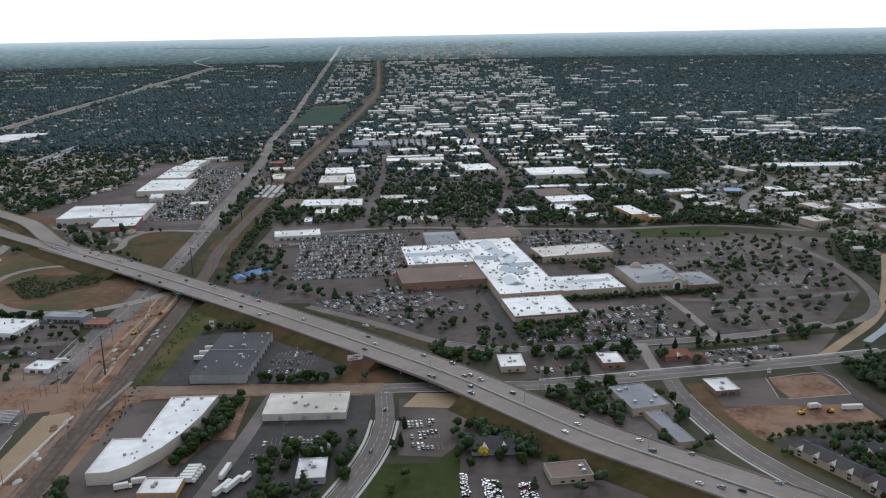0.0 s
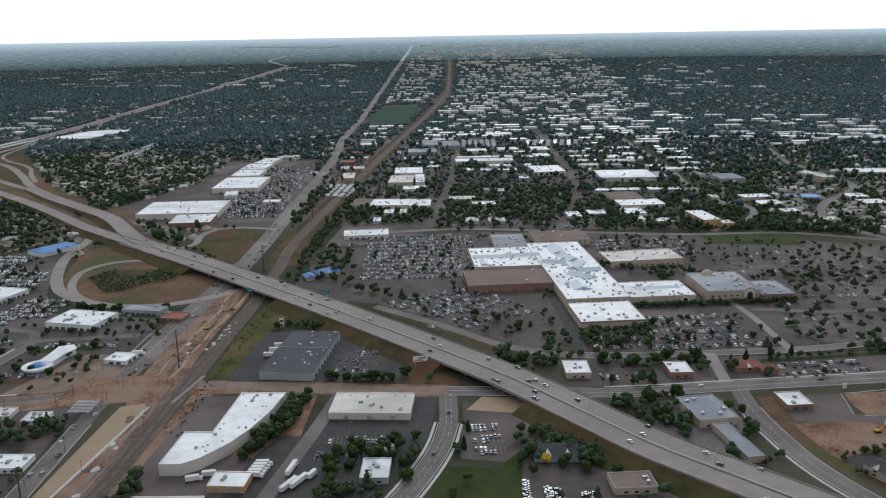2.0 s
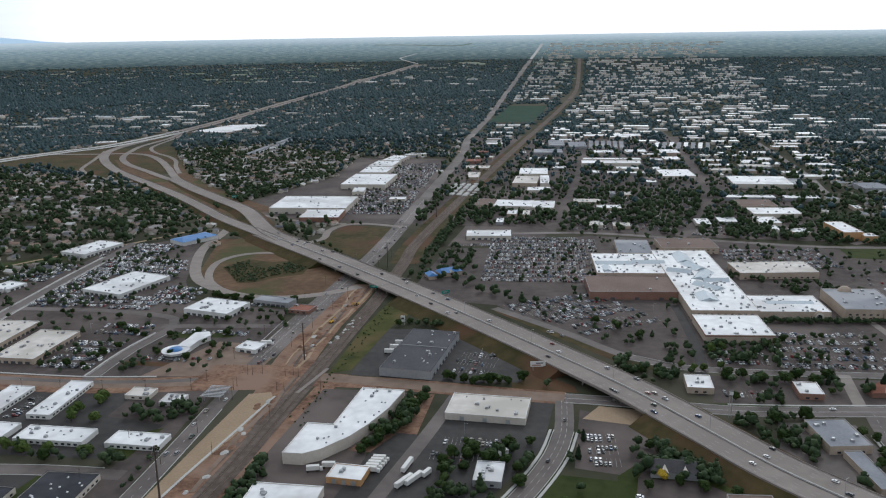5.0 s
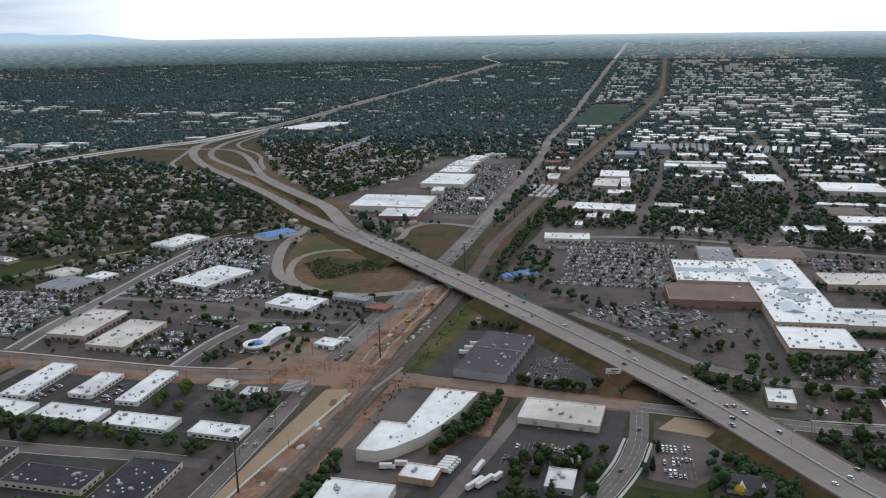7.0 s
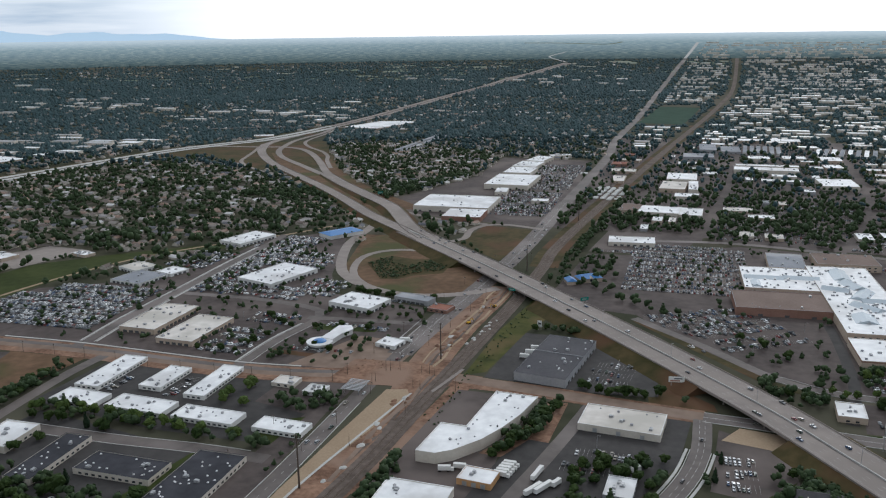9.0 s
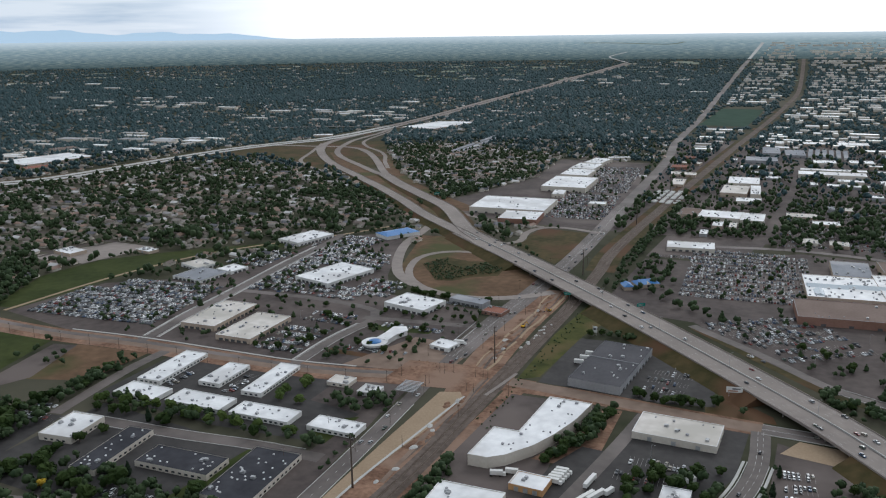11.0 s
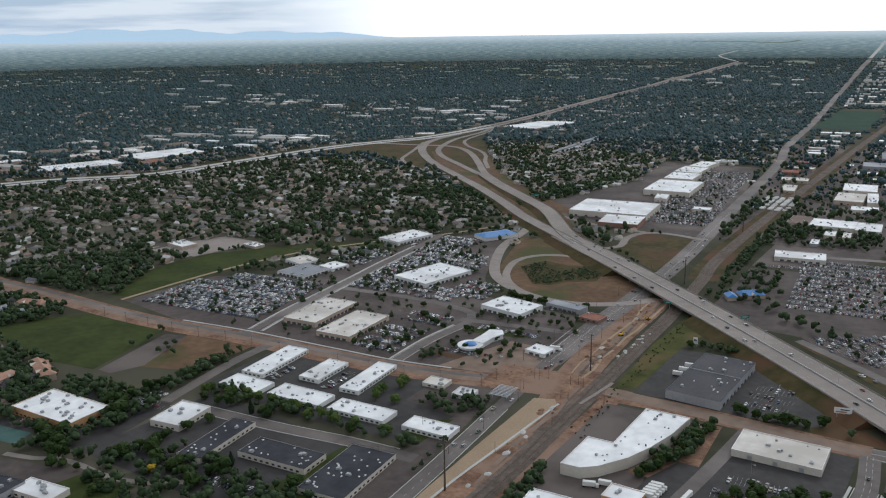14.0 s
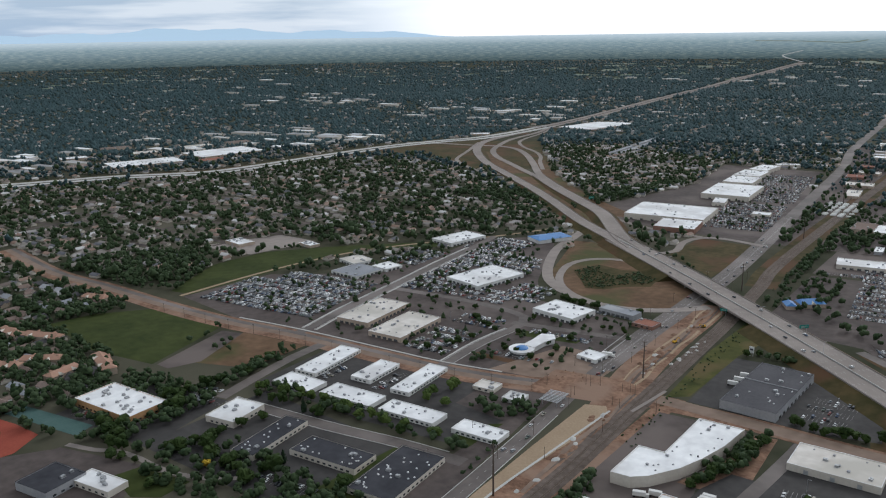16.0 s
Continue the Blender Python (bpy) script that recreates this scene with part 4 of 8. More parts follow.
def flat_block(kind, label, x, y, w, d, rot, h, wall="white_wall", roof="white_roof", units=5, hatches=0, sides_with="s", fit_out=None, step=6.0, parapet=0.4, band="", category="building", group="", outline=None, base=0.0, low=0.74):
    """A flat-roofed building: walls with parapet, roof, coping, air units, and windows or doors along the named sides (s, e, n, w)."""
    rnd = random.Random(int(x * 7 + y * 13))
    if low and not outline:  # plan places were taken at a taller eave; slide out along the line of sight as it drops
        x, y, h = x * (1 + (1 - low) * h / 258), y * (1 + (1 - low) * h / 258), h * low
    root = tagged(new(kind), label, category, group)
    root.matrix_basis = pose(x, y, base, 0, 0, rot)
    o = outline or [(-w / 2, -d / 2), (w / 2, -d / 2), (w / 2, d / 2), (-w / 2, d / 2)]
    if outline:
        FOOT_OUTLINES.append([(x + a, y + b) for a, b in inset(o, -2.0)])
    else:
        FOOT.append((x, y, w + 4, d + 4, rot))
    bm = bmesh.new()
    ring(bm, o, inset(o, 0.4), -0.3, h)
    part("wall", bm, M[wall], root)
    bm = bmesh.new()
    prism(bm, inset(o, 0.38), h - parapet - 0.35, h - parapet)
    part("roof", bm, M[roof], root)
    bm = bmesh.new()
    ring(bm, inset(o, -0.08), inset(o, 0.42), h, h + 0.1)
    part("coping", bm, M["white_roof" if roof in ("white_roof", "cream_roof") else roof if roof in ("dark_roof", "charcoal_roof") else "grey_wall"], root)
    if band:
        bm = bmesh.new()
        ring(bm, inset(o, -0.16), inset(o, 0.1), h - 1.6, h - 0.5)
        part("fascia_band", bm, M[band], root)
    for i in range(units + hatches):
        for _ in range(12):
            ux, uy = rnd.uniform(-w / 2 + 3, w / 2 - 3), rnd.uniform(-d / 2 + 3, d / 2 - 3)
            if not outline or inside_one(ux, uy, inset(o, 2.0)):
                break
        else:
            continue
        hatch = i >= units
        data = HATCHES[1 if roof in ("dark_roof", "charcoal_roof") else 0] if hatch else rnd.choice(UNITS)
        share("roof_hatch" if hatch else "rooftop_unit", data, root, pose(ux, uy, h - parapet, 0, 0, rnd.choice((0, 90))))
    if roof in ("white_roof", "cream_roof") and y < 1100:
        for i in range(min(44, int(w * d / (210 if "mall" in kind else 420)))):
            ux, uy = rnd.uniform(-w / 2 + 2, w / 2 - 2), rnd.uniform(-d / 2 + 2, d / 2 - 2)
            if not outline or inside_one(ux, uy, inset(o, 2.0)):
                share("roof_vent", VENTS[i % 3], root, pose(ux, uy, h - parapet, 0, 0, rnd.uniform(-4, 4)))
    data = fit_out or WINDOW
    if not outline:
        for s in sides_with:
            long = w if s in "sn" else d
            count = int((long - 4) / step)
            for i in range(count):
                a = (i - (count - 1) / 2) * step
                z = 0.1 if data is not WINDOW else 0.9
                for floor in range(2 if data is WINDOW and h > 8 else 1):
                    m = {"s": pose(a, -d / 2 - 0.03, 0), "n": pose(a, d / 2 + 0.03, 0), "e": pose(w / 2 + 0.03, a, 0, 0, 0, 90), "w": pose(-w / 2 - 0.03, a, 0, 0, 0, 90)}[s]
                    share(data.name.split(".")[0], data, root, m @ pose(0, 0, z + 3.6 * floor))
    return root


def inside_one(x, y, outline):
    hit = False
    for (ax, ay), (bx, by) in zip(outline, [*outline[1:], outline[0]]):
        if (ay > y) != (by > y) and x < (bx - ax) * (y - ay) / (by - ay) + ax:
            hit = not hit
    return hit


# warehouses and stores by the railway
CURVE = [(-208, 442), (-195, 443), (-186, 451), (-174, 471), (-167, 491), (-161, 517), (-158, 549), (-190, 548), (-190, 486), (-208, 485)]
mx, my = -183, 496
flat_block("warehouse", "long white warehouse with a curved wall and white roof", mx * 1.006, my * 1.006, 60, 110, 0, 8.0, "cream_wall", "white_roof", 2, 14, "", outline=[(a - mx, b - my) for a, b in CURVE], category="warehouse")
charcoal = flat_block("store", "charcoal-roofed grey store beside the freeway", -168, 636, 42, 92, -2, 8, "grey_wall", "charcoal_roof", 7, 12, "e", SHOPFRONT, 9, low=0.9, category="store")
bm = bmesh.new()
box(bm, 0, 6, 6.3, 41.2, 0.5, 1.1)
box(bm, -16, -20, 6.3, 0.4, 50, 0.3)
part("dividing_parapet", bm, M["grey_wall"], charcoal)
flat_block("warehouse", "low cream warehouse with a pale roof", -95, 540, 56, 34, 1, 7, "cream_wall", "cream_roof", 3, 3, "s", DOCK, 16, low=0.74, category="warehouse")
flat_block("warehouse", "white-roofed warehouse at the rail yard", -188, 388, 42, 44, 4, 8, "cream_wall", "white_roof", 4, 4, "e", DOCK, 9, category="warehouse")
flat_block("workshop", "small white-roofed workshop with ochre walls", -162, 434, 22, 17, 0, 6, "orange_wall", "white_roof", 2, 0, "s", DOCK, 6, category="workshop")
flat_block("workshop", "small white-roofed workshop among dark trees", -79, 451, 17, 24, 3, 6, "grey_wall", "white_roof", 5, 0, "se", category="workshop")

# the shopping mall
flat_block("department_store", "brick department store with a brown gravel roof", 0, 846, 93, 58, 9, 11, "brick_wall", "brown_roof", 2, 5, "s", SHOPFRONT, 24, category="department store")
west_wing = flat_block("mall_wing", "white-roofed mall wing crowded with air units", -2, 925, 84, 84, 8, 11.6, "tan_wall", "white_roof", 26, 6, "w", category="shopping mall")
concourse = flat_block("mall_concourse", "long white mall concourse with glazed ridges", 66, 879, 62, 224, 9, 12.2, "tan_wall", "white_roof", 60, 14, "s", category="shopping mall")
flat_block("department_store", "front department store with white roof and brick band", 86, 737, 58, 54, 9, 10, "tan_wall", "white_roof", 7, 4, "se", SHOPFRONT, 12, band="brick_wall", category="department store")
front_wing = flat_block("mall_wing", "low white-roofed mall wing with tan walls", 140, 806, 66, 50, 9, 10.6, "tan_wall", "white_roof", 9, 8, "s", SHOPFRONT, 14, category="shopping mall")
flat_block("department_store", "pale-roofed department store at the mall's back", 146, 938, 84, 44, 12, 10, "tan_wall", "cream_roof", 4, 6, "s", category="department store")
grey_store = flat_block("department_store", "tan department store with a grey roof", 208, 822, 52, 66, 8, 14, "tan_wall", "grey_roof", 9, 4, "s", category="department store")
flat_block("mall_annex", "lower tan annex beside a department store", 252, 818, 34, 46, 8, 9, "brick_wall", "grey_roof", 5, 0, "s", SHOPFRONT, 9, category="shopping mall")
flat_block("department_store", "brown-roofed store at the mall's far end", 60, 1031, 67, 50, 10, 11, "tan_wall", "brown_roof", 4, 3, "s", category="department store")
flat_block("mall_wing", "grey-roofed service wing of the mall", -2, 1008, 40, 66, 6, 10, "tan_wall", "grey_roof", 6, 2, "w", category="shopping mall")



def ridge(root, x, y, w, d, rot, z, rise):
    """A glazed gable that stands on a roof, with closed ends."""
    bm = bmesh.new()
    m = pose(x, y, z, 0, 0, rot)
    v = [bm.verts.new(m @ Vector(p)) for p in ((-w / 2, -d / 2, 0), (w / 2, -d / 2, 0), (0, -d / 2, rise), (-w / 2, d / 2, 0), (w / 2, d / 2, 0), (0, d / 2, rise))]
    for f in ((0, 1, 2), (4, 3, 5), (0, 2, 5, 3), (1, 4, 5, 2)):
        bm.faces.new([v[k] for k in f])
    part("skylight_ridge", bm, M["glass_roof"], root, "pale glazed ridge skylight")


top = 12.2 * 0.74 - 0.4
for x, y, w, d, r in ((-8, -70, 20, 26, 0), (2, -34, 16, 30, 40), (6, 6, 16, 34, -25), (4, 40, 18, 30, 20), (-2, 78, 18, 40, 0), (14, -14, 12, 26, 90), (-16, 22, 12, 26, 70)):
    ridge(concourse, x, y, w, d, r, top, 3.2)
for x, y, w, d, r in ((-20, 0, 14, 40, 90), (18, 4, 14, 36, 90), (-30, -24, 10, 22, 0)):
    ridge(west_wing, x, y, w, d, r, 11.6 * 0.74 - 0.4, 2.6)
ridge(front_wing, 4, 4, 10, 44, 90, 10.6 * 0.74 - 0.4, 1.4)


def arch(root, x, y, w, h, deep):
    """A rounded stone portal with a dark opening."""
    for name, ww, hh, dd, m in (("portal", w, h, deep, M["tan_wall"]), ("portal_trim", w * 0.8, h * 0.86, deep + 0.5, M["cream_wall"]), ("doorway", w * 0.46, h * 0.68, deep + 0.9, M["glass"])):
        pts = [(-ww / 2, 0), (ww / 2, 0), *[(ww / 2 * math.cos(a), hh - ww / 2 + ww / 2 * math.sin(a)) for a in np.linspace(0, math.pi, 12)]]
        bm = bmesh.new()
        a = [bm.verts.new((x + px, y - dd / 2, pz)) for px, pz in pts]
        b = [bm.verts.new((x + px, y + dd / 2, pz)) for px, pz in pts]
        for i in range(len(pts)):
            bm.faces.new((a[i], a[(i + 1) % len(a)], b[(i + 1) % len(a)], b[i]))
        bm.faces.new(a[::-1]), bm.faces.new(b)
        part(name, bm, m, root)


arch(grey_store, 14, -33.5, 12, 14, 4)
arch(front_wing, 22, -25.5, 10, 8.5, 3)
bm = bmesh.new()
bmesh.ops.create_uvsphere(bm, u_segments=14, v_segments=7, radius=7, matrix=pose(-6, 26, 9) @ Matrix.Diagonal((1, 0.6, 0.9, 1)))
part("dome", bm, M["tan_wall"], grey_store, "rounded pink-tan dome")

# white and dark-roofed offices
OFFICE = "low white-roofed office block with pale walls"
for x, y, w, d, r in ((-498, 486, 22, 64, 6), (-448, 491, 20, 42, 4), (-407, 499, 18, 60, 6), (-483, 437, 40, 22, 2), (-430, 443, 50, 22, 3), (-372, 446, 50, 20, 4), (-313, 450, 38, 18, 3)):
    flat_block("office_block", OFFICE, x, y, w, d, r, 5, "white_wall", "white_roof", 2, int(w * d / 120), "se" if d > w else "s", WINDOW, 4.5, category="office", group="white offices")
DARK = "low cream office block with a dark bitumen roof"
for x, y, w, d, r in ((-429, 357, 20, 60, 8), (-375, 364, 56, 24, 5), (-322, 369, 34, 64, 6)):
    flat_block("office_block", DARK, x, y, w, d, r, 6, "cream_wall", "dark_roof", 3, int(w * d / 90), "se", WINDOW, 5, category="office", group="dark-roofed offices")
flat_block("office_block", "white-roofed office with ochre walls", -564, 326, 66, 36, 3, 9, "orange_wall", "white_roof", 16, 4, "se", WINDOW, 5, category="office")
flat_block("office_block", "small white-roofed office beside dark trees", -480, 368, 27, 35, 9, 7, "cream_wall", "white_roof", 4, 0, "se", WINDOW, 5, category="office")
flat_block("school", "low white-roofed school wing with cream walls", -470, 250, 34, 16, 8, 6, "cream_wall", "white_roof", 5, 0, "s", category="school")
flat_block("school", "dark-roofed grey school hall beside a yard", -496, 232, 30, 30, 8, 8, "grey_wall", "dark_roof", 2, 0, "e", category="school")

# car dealers
for args in ((-497, 590, 38, 68, 4, 7, "tan_wall", "cream_roof", 5, 6), (-550, 604, 38, 72, 5, 7.5, "tan_wall", "cream_roof", 6, 5), (-528, 773, 52, 74, -12, 7, "white_wall", "white_roof", 8, 6),
             (-392, 713, 50, 38, -9, 8, "white_wall", "white_roof", 9, 2), (-703, 745, 34, 30, -15, 6, "white_wall", "cream_roof", 2, 2), (-672, 712, 44, 44, -4, 5, "white_wall", "grey_roof", 5, 2),
             (-655, 747, 26, 26, -10, 5, "white_wall", "white_roof", 2, 0), (-663, 907, 40, 64, -12, 7, "white_wall", "white_roof", 5, 4), (-315, 625, 20, 18, -8, 5, "white_wall", "white_roof", 1, 1)):
    flat_block("car_showroom", "pale car showroom with a glazed front", *args, "se", SHOPFRONT, 6.5, category="car showroom", group="car showrooms")
flat_block("car_showroom", "low brown-roofed showroom with grey walls", -346, 745, 40, 16, -8, 7, "grey_wall", "grey_roof", 1, 0, "s", SHOPFRONT, 5.5, category="car showroom")
flat_block("restaurant", "brown-roofed restaurant near the loop ramp", -311, 730, 22, 18, -6, 5, "brick_wall", "red_roof", 1, 0, "s", category="restaurant")
flat_block("shop", "small cream shop beside the road works", -354, 520, 19, 15, 4, 4.5, "cream_wall", "cream_roof", 3, 0, "s", category="shop")
flat_block("shop", "small white shop beside the road works", -324, 514, 16, 15, 4, 4.5, "white_wall", "white_roof", 3, 0, "s", category="shop")

# big stores
STORE = "large white-roofed store with cream walls"
for x, y, w, d, r, h in ((-488, 1220, 118, 95, 7, 9), (-468, 1438, 78, 112, 5, 9), (-490, 1554, 52, 74, 4, 8), (-497, 1629, 48, 72, 1, 8.4), (-497, 1709, 36, 74, -4, 8), (-472, 1780, 46, 18, 30, 7)):
    flat_block("big_store", STORE, x, y, w, d, r, h, "cream_wall", "white_roof", 6, 14, "se", SHOPFRONT, 16, category="store", group="big stores", low=0)
flat_block("big_store", "white-roofed store front with a red entrance", -446, 1142, 57, 58, 9, 8.4, "brick_wall", "white_roof", 4, 8, "s", SHOPFRONT, 12, category="store", group="big stores", low=0)
flat_block("shop", "small white-roofed shop between big stores", -459, 1350, 20, 42, 12, 6, "cream_wall", "white_roof", 2, 0, "s", category="shop", low=0)
flat_block("shop", "white-roofed restaurant in the big stores' lot", -374, 1290, 26, 20, 8, 5, "cream_wall", "white_roof", 2, 0, "s", category="restaurant", low=0)

# east of the freeway
flat_block("office_block", "tan office with a grey roof beside the frontage road", 132, 540, 27, 38, 14, 8, "tan_wall", "grey_roof", 5, 0, "se", WINDOW, 5, category="office")
flat_block("office_wing", "long low wing with a grey roof and tan end wall", 142, 497, 11, 46, 14, 6, "tan_wall", "grey_roof", 0, 0, "", category="office")
flat_block("shop", "white-roofed shop with red-brown walls", 196, 562, 18, 22, 8, 5.5, "brick_wall", "white_roof", 2, 0, "se", SHOPFRONT, 6, category="shop")
flat_block("shop", "white-roofed shop with pink-tan walls near the mall", 51, 616, 19, 25, 4, 5, "tan_wall", "white_roof", 2, 1, "se", category="shop", low=0)
flat_block("shop", "white-roofed restaurant with brick walls", 128, 618, 17, 22, 5, 5, "brick_wall", "white_roof", 2, 0, "se", category="restaurant", low=0)
flat_block("shop", "tan flat-roofed building beside full parking", 70, 444, 25, 18, 8, 6, "tan_wall", "brown_roof", 2, 2, "se", category="shop")
flat_block("store", "white-roofed store beside the mall parking", -186, 1062, 58, 34, 10, 7, "cream_wall", "white_roof", 4, 0, "s", SHOPFRONT, 8, category="store")
# stores, offices and warehouses north of the mall
def placed(kind, label, category, group, wall, roof, rows, units=3, hatches=2, sides_with="s", fit=None, step=10.0):
    for x, y, w, d, r, h in rows:
        flat_block(kind, label, x, y, w, d, r, h, wall, roof, units, hatches, sides_with, fit or WINDOW, step, category=category, group=group, low=0)


placed("store", "cream store with a white roof beside the railway", "store", "stores by the railway", "cream_wall", "white_roof", ((-182, 1266, 58, 50, 2, 7), (-137, 1267, 32, 54, 4, 6.4), (-190, 1573, 52, 70, 6, 8), (-159, 1478, 16, 84, 7, 9), (-160, 1400, 38, 32, 6, 6)), 6, 2, "s", SHOPFRONT, 9)
placed("store", "low store with a brown gravel roof", "store", "", "tan_wall", "brown_roof", ((-227, 1274, 30, 50, 0, 6), (173, 1314, 52, 52, 8, 8)), 2, 2)
placed("store", "low shop beside the arterial road", "shop", "roadside shops", "tan_wall", "cream_roof", ((-325, 1772, 50, 24, -4, 5), (-308, 1629, 48, 32, 5, 5), (-297, 1533, 22, 60, 6, 5), (-192, 1481, 42, 76, 3, 7)), 4, 0)
placed("shop", "red-roofed shop beside the arterial road", "shop", "", "brick_wall", "red_roof", ((-332, 1717, 31, 34, 7, 5), (-338, 1850, 26, 22, 7, 5)), 1, 0)
placed("warehouse", "long white-roofed warehouse with cream walls", "warehouse", "industrial warehouses", "cream_wall", "white_roof", ((-53, 1750, 115, 22, 5, 8), (-53, 1706, 115, 40, 5, 8), (203, 1522, 97, 84, 4, 8), (67, 1585, 58, 76, 9, 8), (-196, 1752, 49, 30, 6, 6), (-176, 1691, 44, 20, 3, 5), (-74, 1872, 42, 40, 5, 6), (-7, 1891, 45, 38, 9, 6)), 5, 6, "s", DOCK, 12)
placed("warehouse", "white-roofed warehouse in the industrial blocks", "warehouse", "industrial warehouses", "tan_wall", "white_roof", ((65, 1787, 33, 44, 10, 6), (62, 1884, 40, 56, 8, 7), (-200, 2170, 42, 24, 8, 6), (-108, 2172, 59, 40, 7, 6), (-30, 2176, 66, 50, 6, 7), (145, 1774, 46, 22, 9, 5), (150, 1712, 51, 22, 9, 5)), 2, 4)
placed("warehouse", "blue-grey metal-roofed warehouse by the railway", "warehouse", "industrial warehouses", "grey_wall", "grey_roof", ((-194, 1862, 62, 60, 7, 7), (-189, 1995, 36, 100, 7, 8), (-140, 1990, 40, 90, 7, 6), (262, 1522, 22, 60, 3, 7), (374, 1491, 43, 56, 9, 8)), 3, 4)
placed("office_block", "low white-roofed office among trees", "office", "east offices", "cream_wall", "white_roof", ((237, 1902, 54, 28, 6, 5), (210, 1764, 27, 40, 9, 5), (245, 1804, 32, 34, 6, 5), (252, 1743, 36, 30, 10, 5), (271, 1638, 30, 20, 12, 5), (339, 1822, 57, 26, 10, 6), (340, 1736, 47, 26, 9, 6), (347, 1672, 37, 20, 10, 5)), 3, 2, "s", WINDOW, 5)
placed("office_block", "white-roofed office beside the curving street", "office", "east offices", "tan_wall", "white_roof", ((380, 1266, 36, 32, 10, 6), (374, 1318, 44, 26, 10, 6), (392, 1208, 25, 22, 12, 6), (524, 1320, 30, 30, 6, 6), (531, 1271, 36, 32, 9, 6), (429, 1158, 22, 20, 10, 5), (596, 1173, 45, 40, 8, 6), (688, 1389, 36, 24, 0, 5), (336, 2095, 71, 36, 10, 6), (314, 1999, 56, 24, 10, 6)), 4, 2, "s", WINDOW, 5)
placed("store", "white-roofed store with two stepped wings", "store", "", "cream_wall", "white_roof", ((191, 1258, 67, 44, 9, 8), (174, 1197, 28, 40, 9, 7.4), (89, 1186, 19, 34, 6, 5)), 5, 4, "s", SHOPFRONT, 9)
placed("store", "ochre store with a stepped entrance", "store", "", "orange_wall", "white_roof", ((260, 1150, 24, 62, 12, 11), (284, 1122, 16, 18, 12, 8)), 3, 0, "se", SHOPFRONT, 9)
placed("store", "long cream retail block with a white roof", "store", "", "cream_wall", "white_roof", ((676, 1538, 165, 44, -2, 9),), 14, 6, "s", SHOPFRONT, 10)
placed("apartment_block", "tan apartment block with a white roof", "apartment block", "", "tan_wall", "cream_roof", ((522, 1488, 24, 66, 22, 11), (522, 1166, 24, 40, 18, 9), (486, 1081, 28, 30, 16, 9)), 4, 0, "se", WINDOW, 5)
placed("office_block", "office with blue metal roofs among trees", "office", "", "grey_wall", "blue_roof", ((456, 1315, 26, 30, -12, 6), (430, 1322, 18, 18, 10, 5)), 0, 0)
placed("store", "pale flat-roofed retail block across the suburb", "store", "distant stores", "cream_wall", "white_roof", ((991, 2100, 93, 40, -8, 8), (870, 2190, 80, 44, -4, 8)), 6, 6)
for k in range(8):
    flat_block("storage_shed", "narrow grey-roofed storage shed in a row", 40 + 16 * k, 2008, 9, 104, -4, 4.5, "white_wall", "grey_roof" if k % 2 else "white_roof", 0, 0, "", category="storage shed", group="storage sheds", low=0)
for k in range(6):
    flat_block("storage_shed", "narrow grey-roofed storage shed in a row", -110 + 14 * k, 2010, 8.5, 120, 3, 4.5, "white_wall", "grey_roof", 0, 0, "", category="storage shed", group="storage sheds", low=0)

# across the valley
for args in ((-1650, 1085, 155, 84, 72, 9), (-1635, 1290, 165, 110, 80, 9), (-1132, 2238, 115, 215, -10, 8), (-1323, 1915, 52, 30, 30, 6), (-902, 726, 36, 24, -8, 6), (-816, 773, 26, 16, -8, 5)):
    flat_block("warehouse", "pale-roofed warehouse far across the valley", *args, "tan_wall", "white_roof", 6, 6, "s", DOCK, 18, category="warehouse")
for dx in (-9, 9):
    flat_block("storage_shed", "long narrow blue-grey storage shed", -862 + dx, 1917, 12, 320, 4, 4, "grey_wall", "grey_roof", 0, 0, "", category="storage shed", group="storage sheds")
for x, y, w, d, r, m in ((-1560, 1200, 60, 40, 75, "red_roof"), (-1800, 1180, 70, 40, 70, "cream_roof"), (-1860, 1040, 60, 36, 70, "white_roof"), (-1790, 1330, 80, 30, 75, "cream_roof"), (-1760, 1440, 60, 40, 75, "brown_roof"), (-1940, 1200, 70, 30, 70, "brown_roof"), (-1730, 980, 50, 40, 68, "brown_roof")):
    flat_block("store", "low store beside the distant freeway", x, y, w, d, r, 8, "tan_wall", m, 3, 2, "", category="store", group="distant stores")


# ---- where things may stand ----
CELL, X0, Y0, NX, NY = 4.0, -5000.0, -300.0, 2100, 1320
TAKEN = np.zeros((NX, NY), bool)


def cells(x, y):
    return np.clip(((np.asarray(x) - X0) / CELL).astype(int), 0, NX - 1), np.clip(((np.asarray(y) - Y0) / CELL).astype(int), 0, NY - 1)


def within(x, y, outline):
    hit = np.zeros(np.shape(x), bool)
    for (ax, ay), (bx, by) in zip(outline, [*outline[1:], outline[0]]):
        if ay != by:
            hit ^= ((ay > y) != (by > y)) & (x < (bx - ax) * (y - ay) / (by - ay) + ax)
    return hit


def take_outline(outline, grid=None):
    grid = TAKEN if grid is None else grid
    o = np.array(outline, float)
    (i0, i1), (j0, j1) = (cells([o[:, 0].min(), o[:, 0].max()], [o[:, 1].min(), o[:, 1].max()]))
    i, j = np.meshgrid(np.arange(i0, i1 + 1), np.arange(j0, j1 + 1), indexing="ij")
    grid[i0:i1 + 1, j0:j1 + 1] |= within(X0 + (i + 0.5) * CELL, Y0 + (j + 0.5) * CELL, [tuple(p) for p in o])


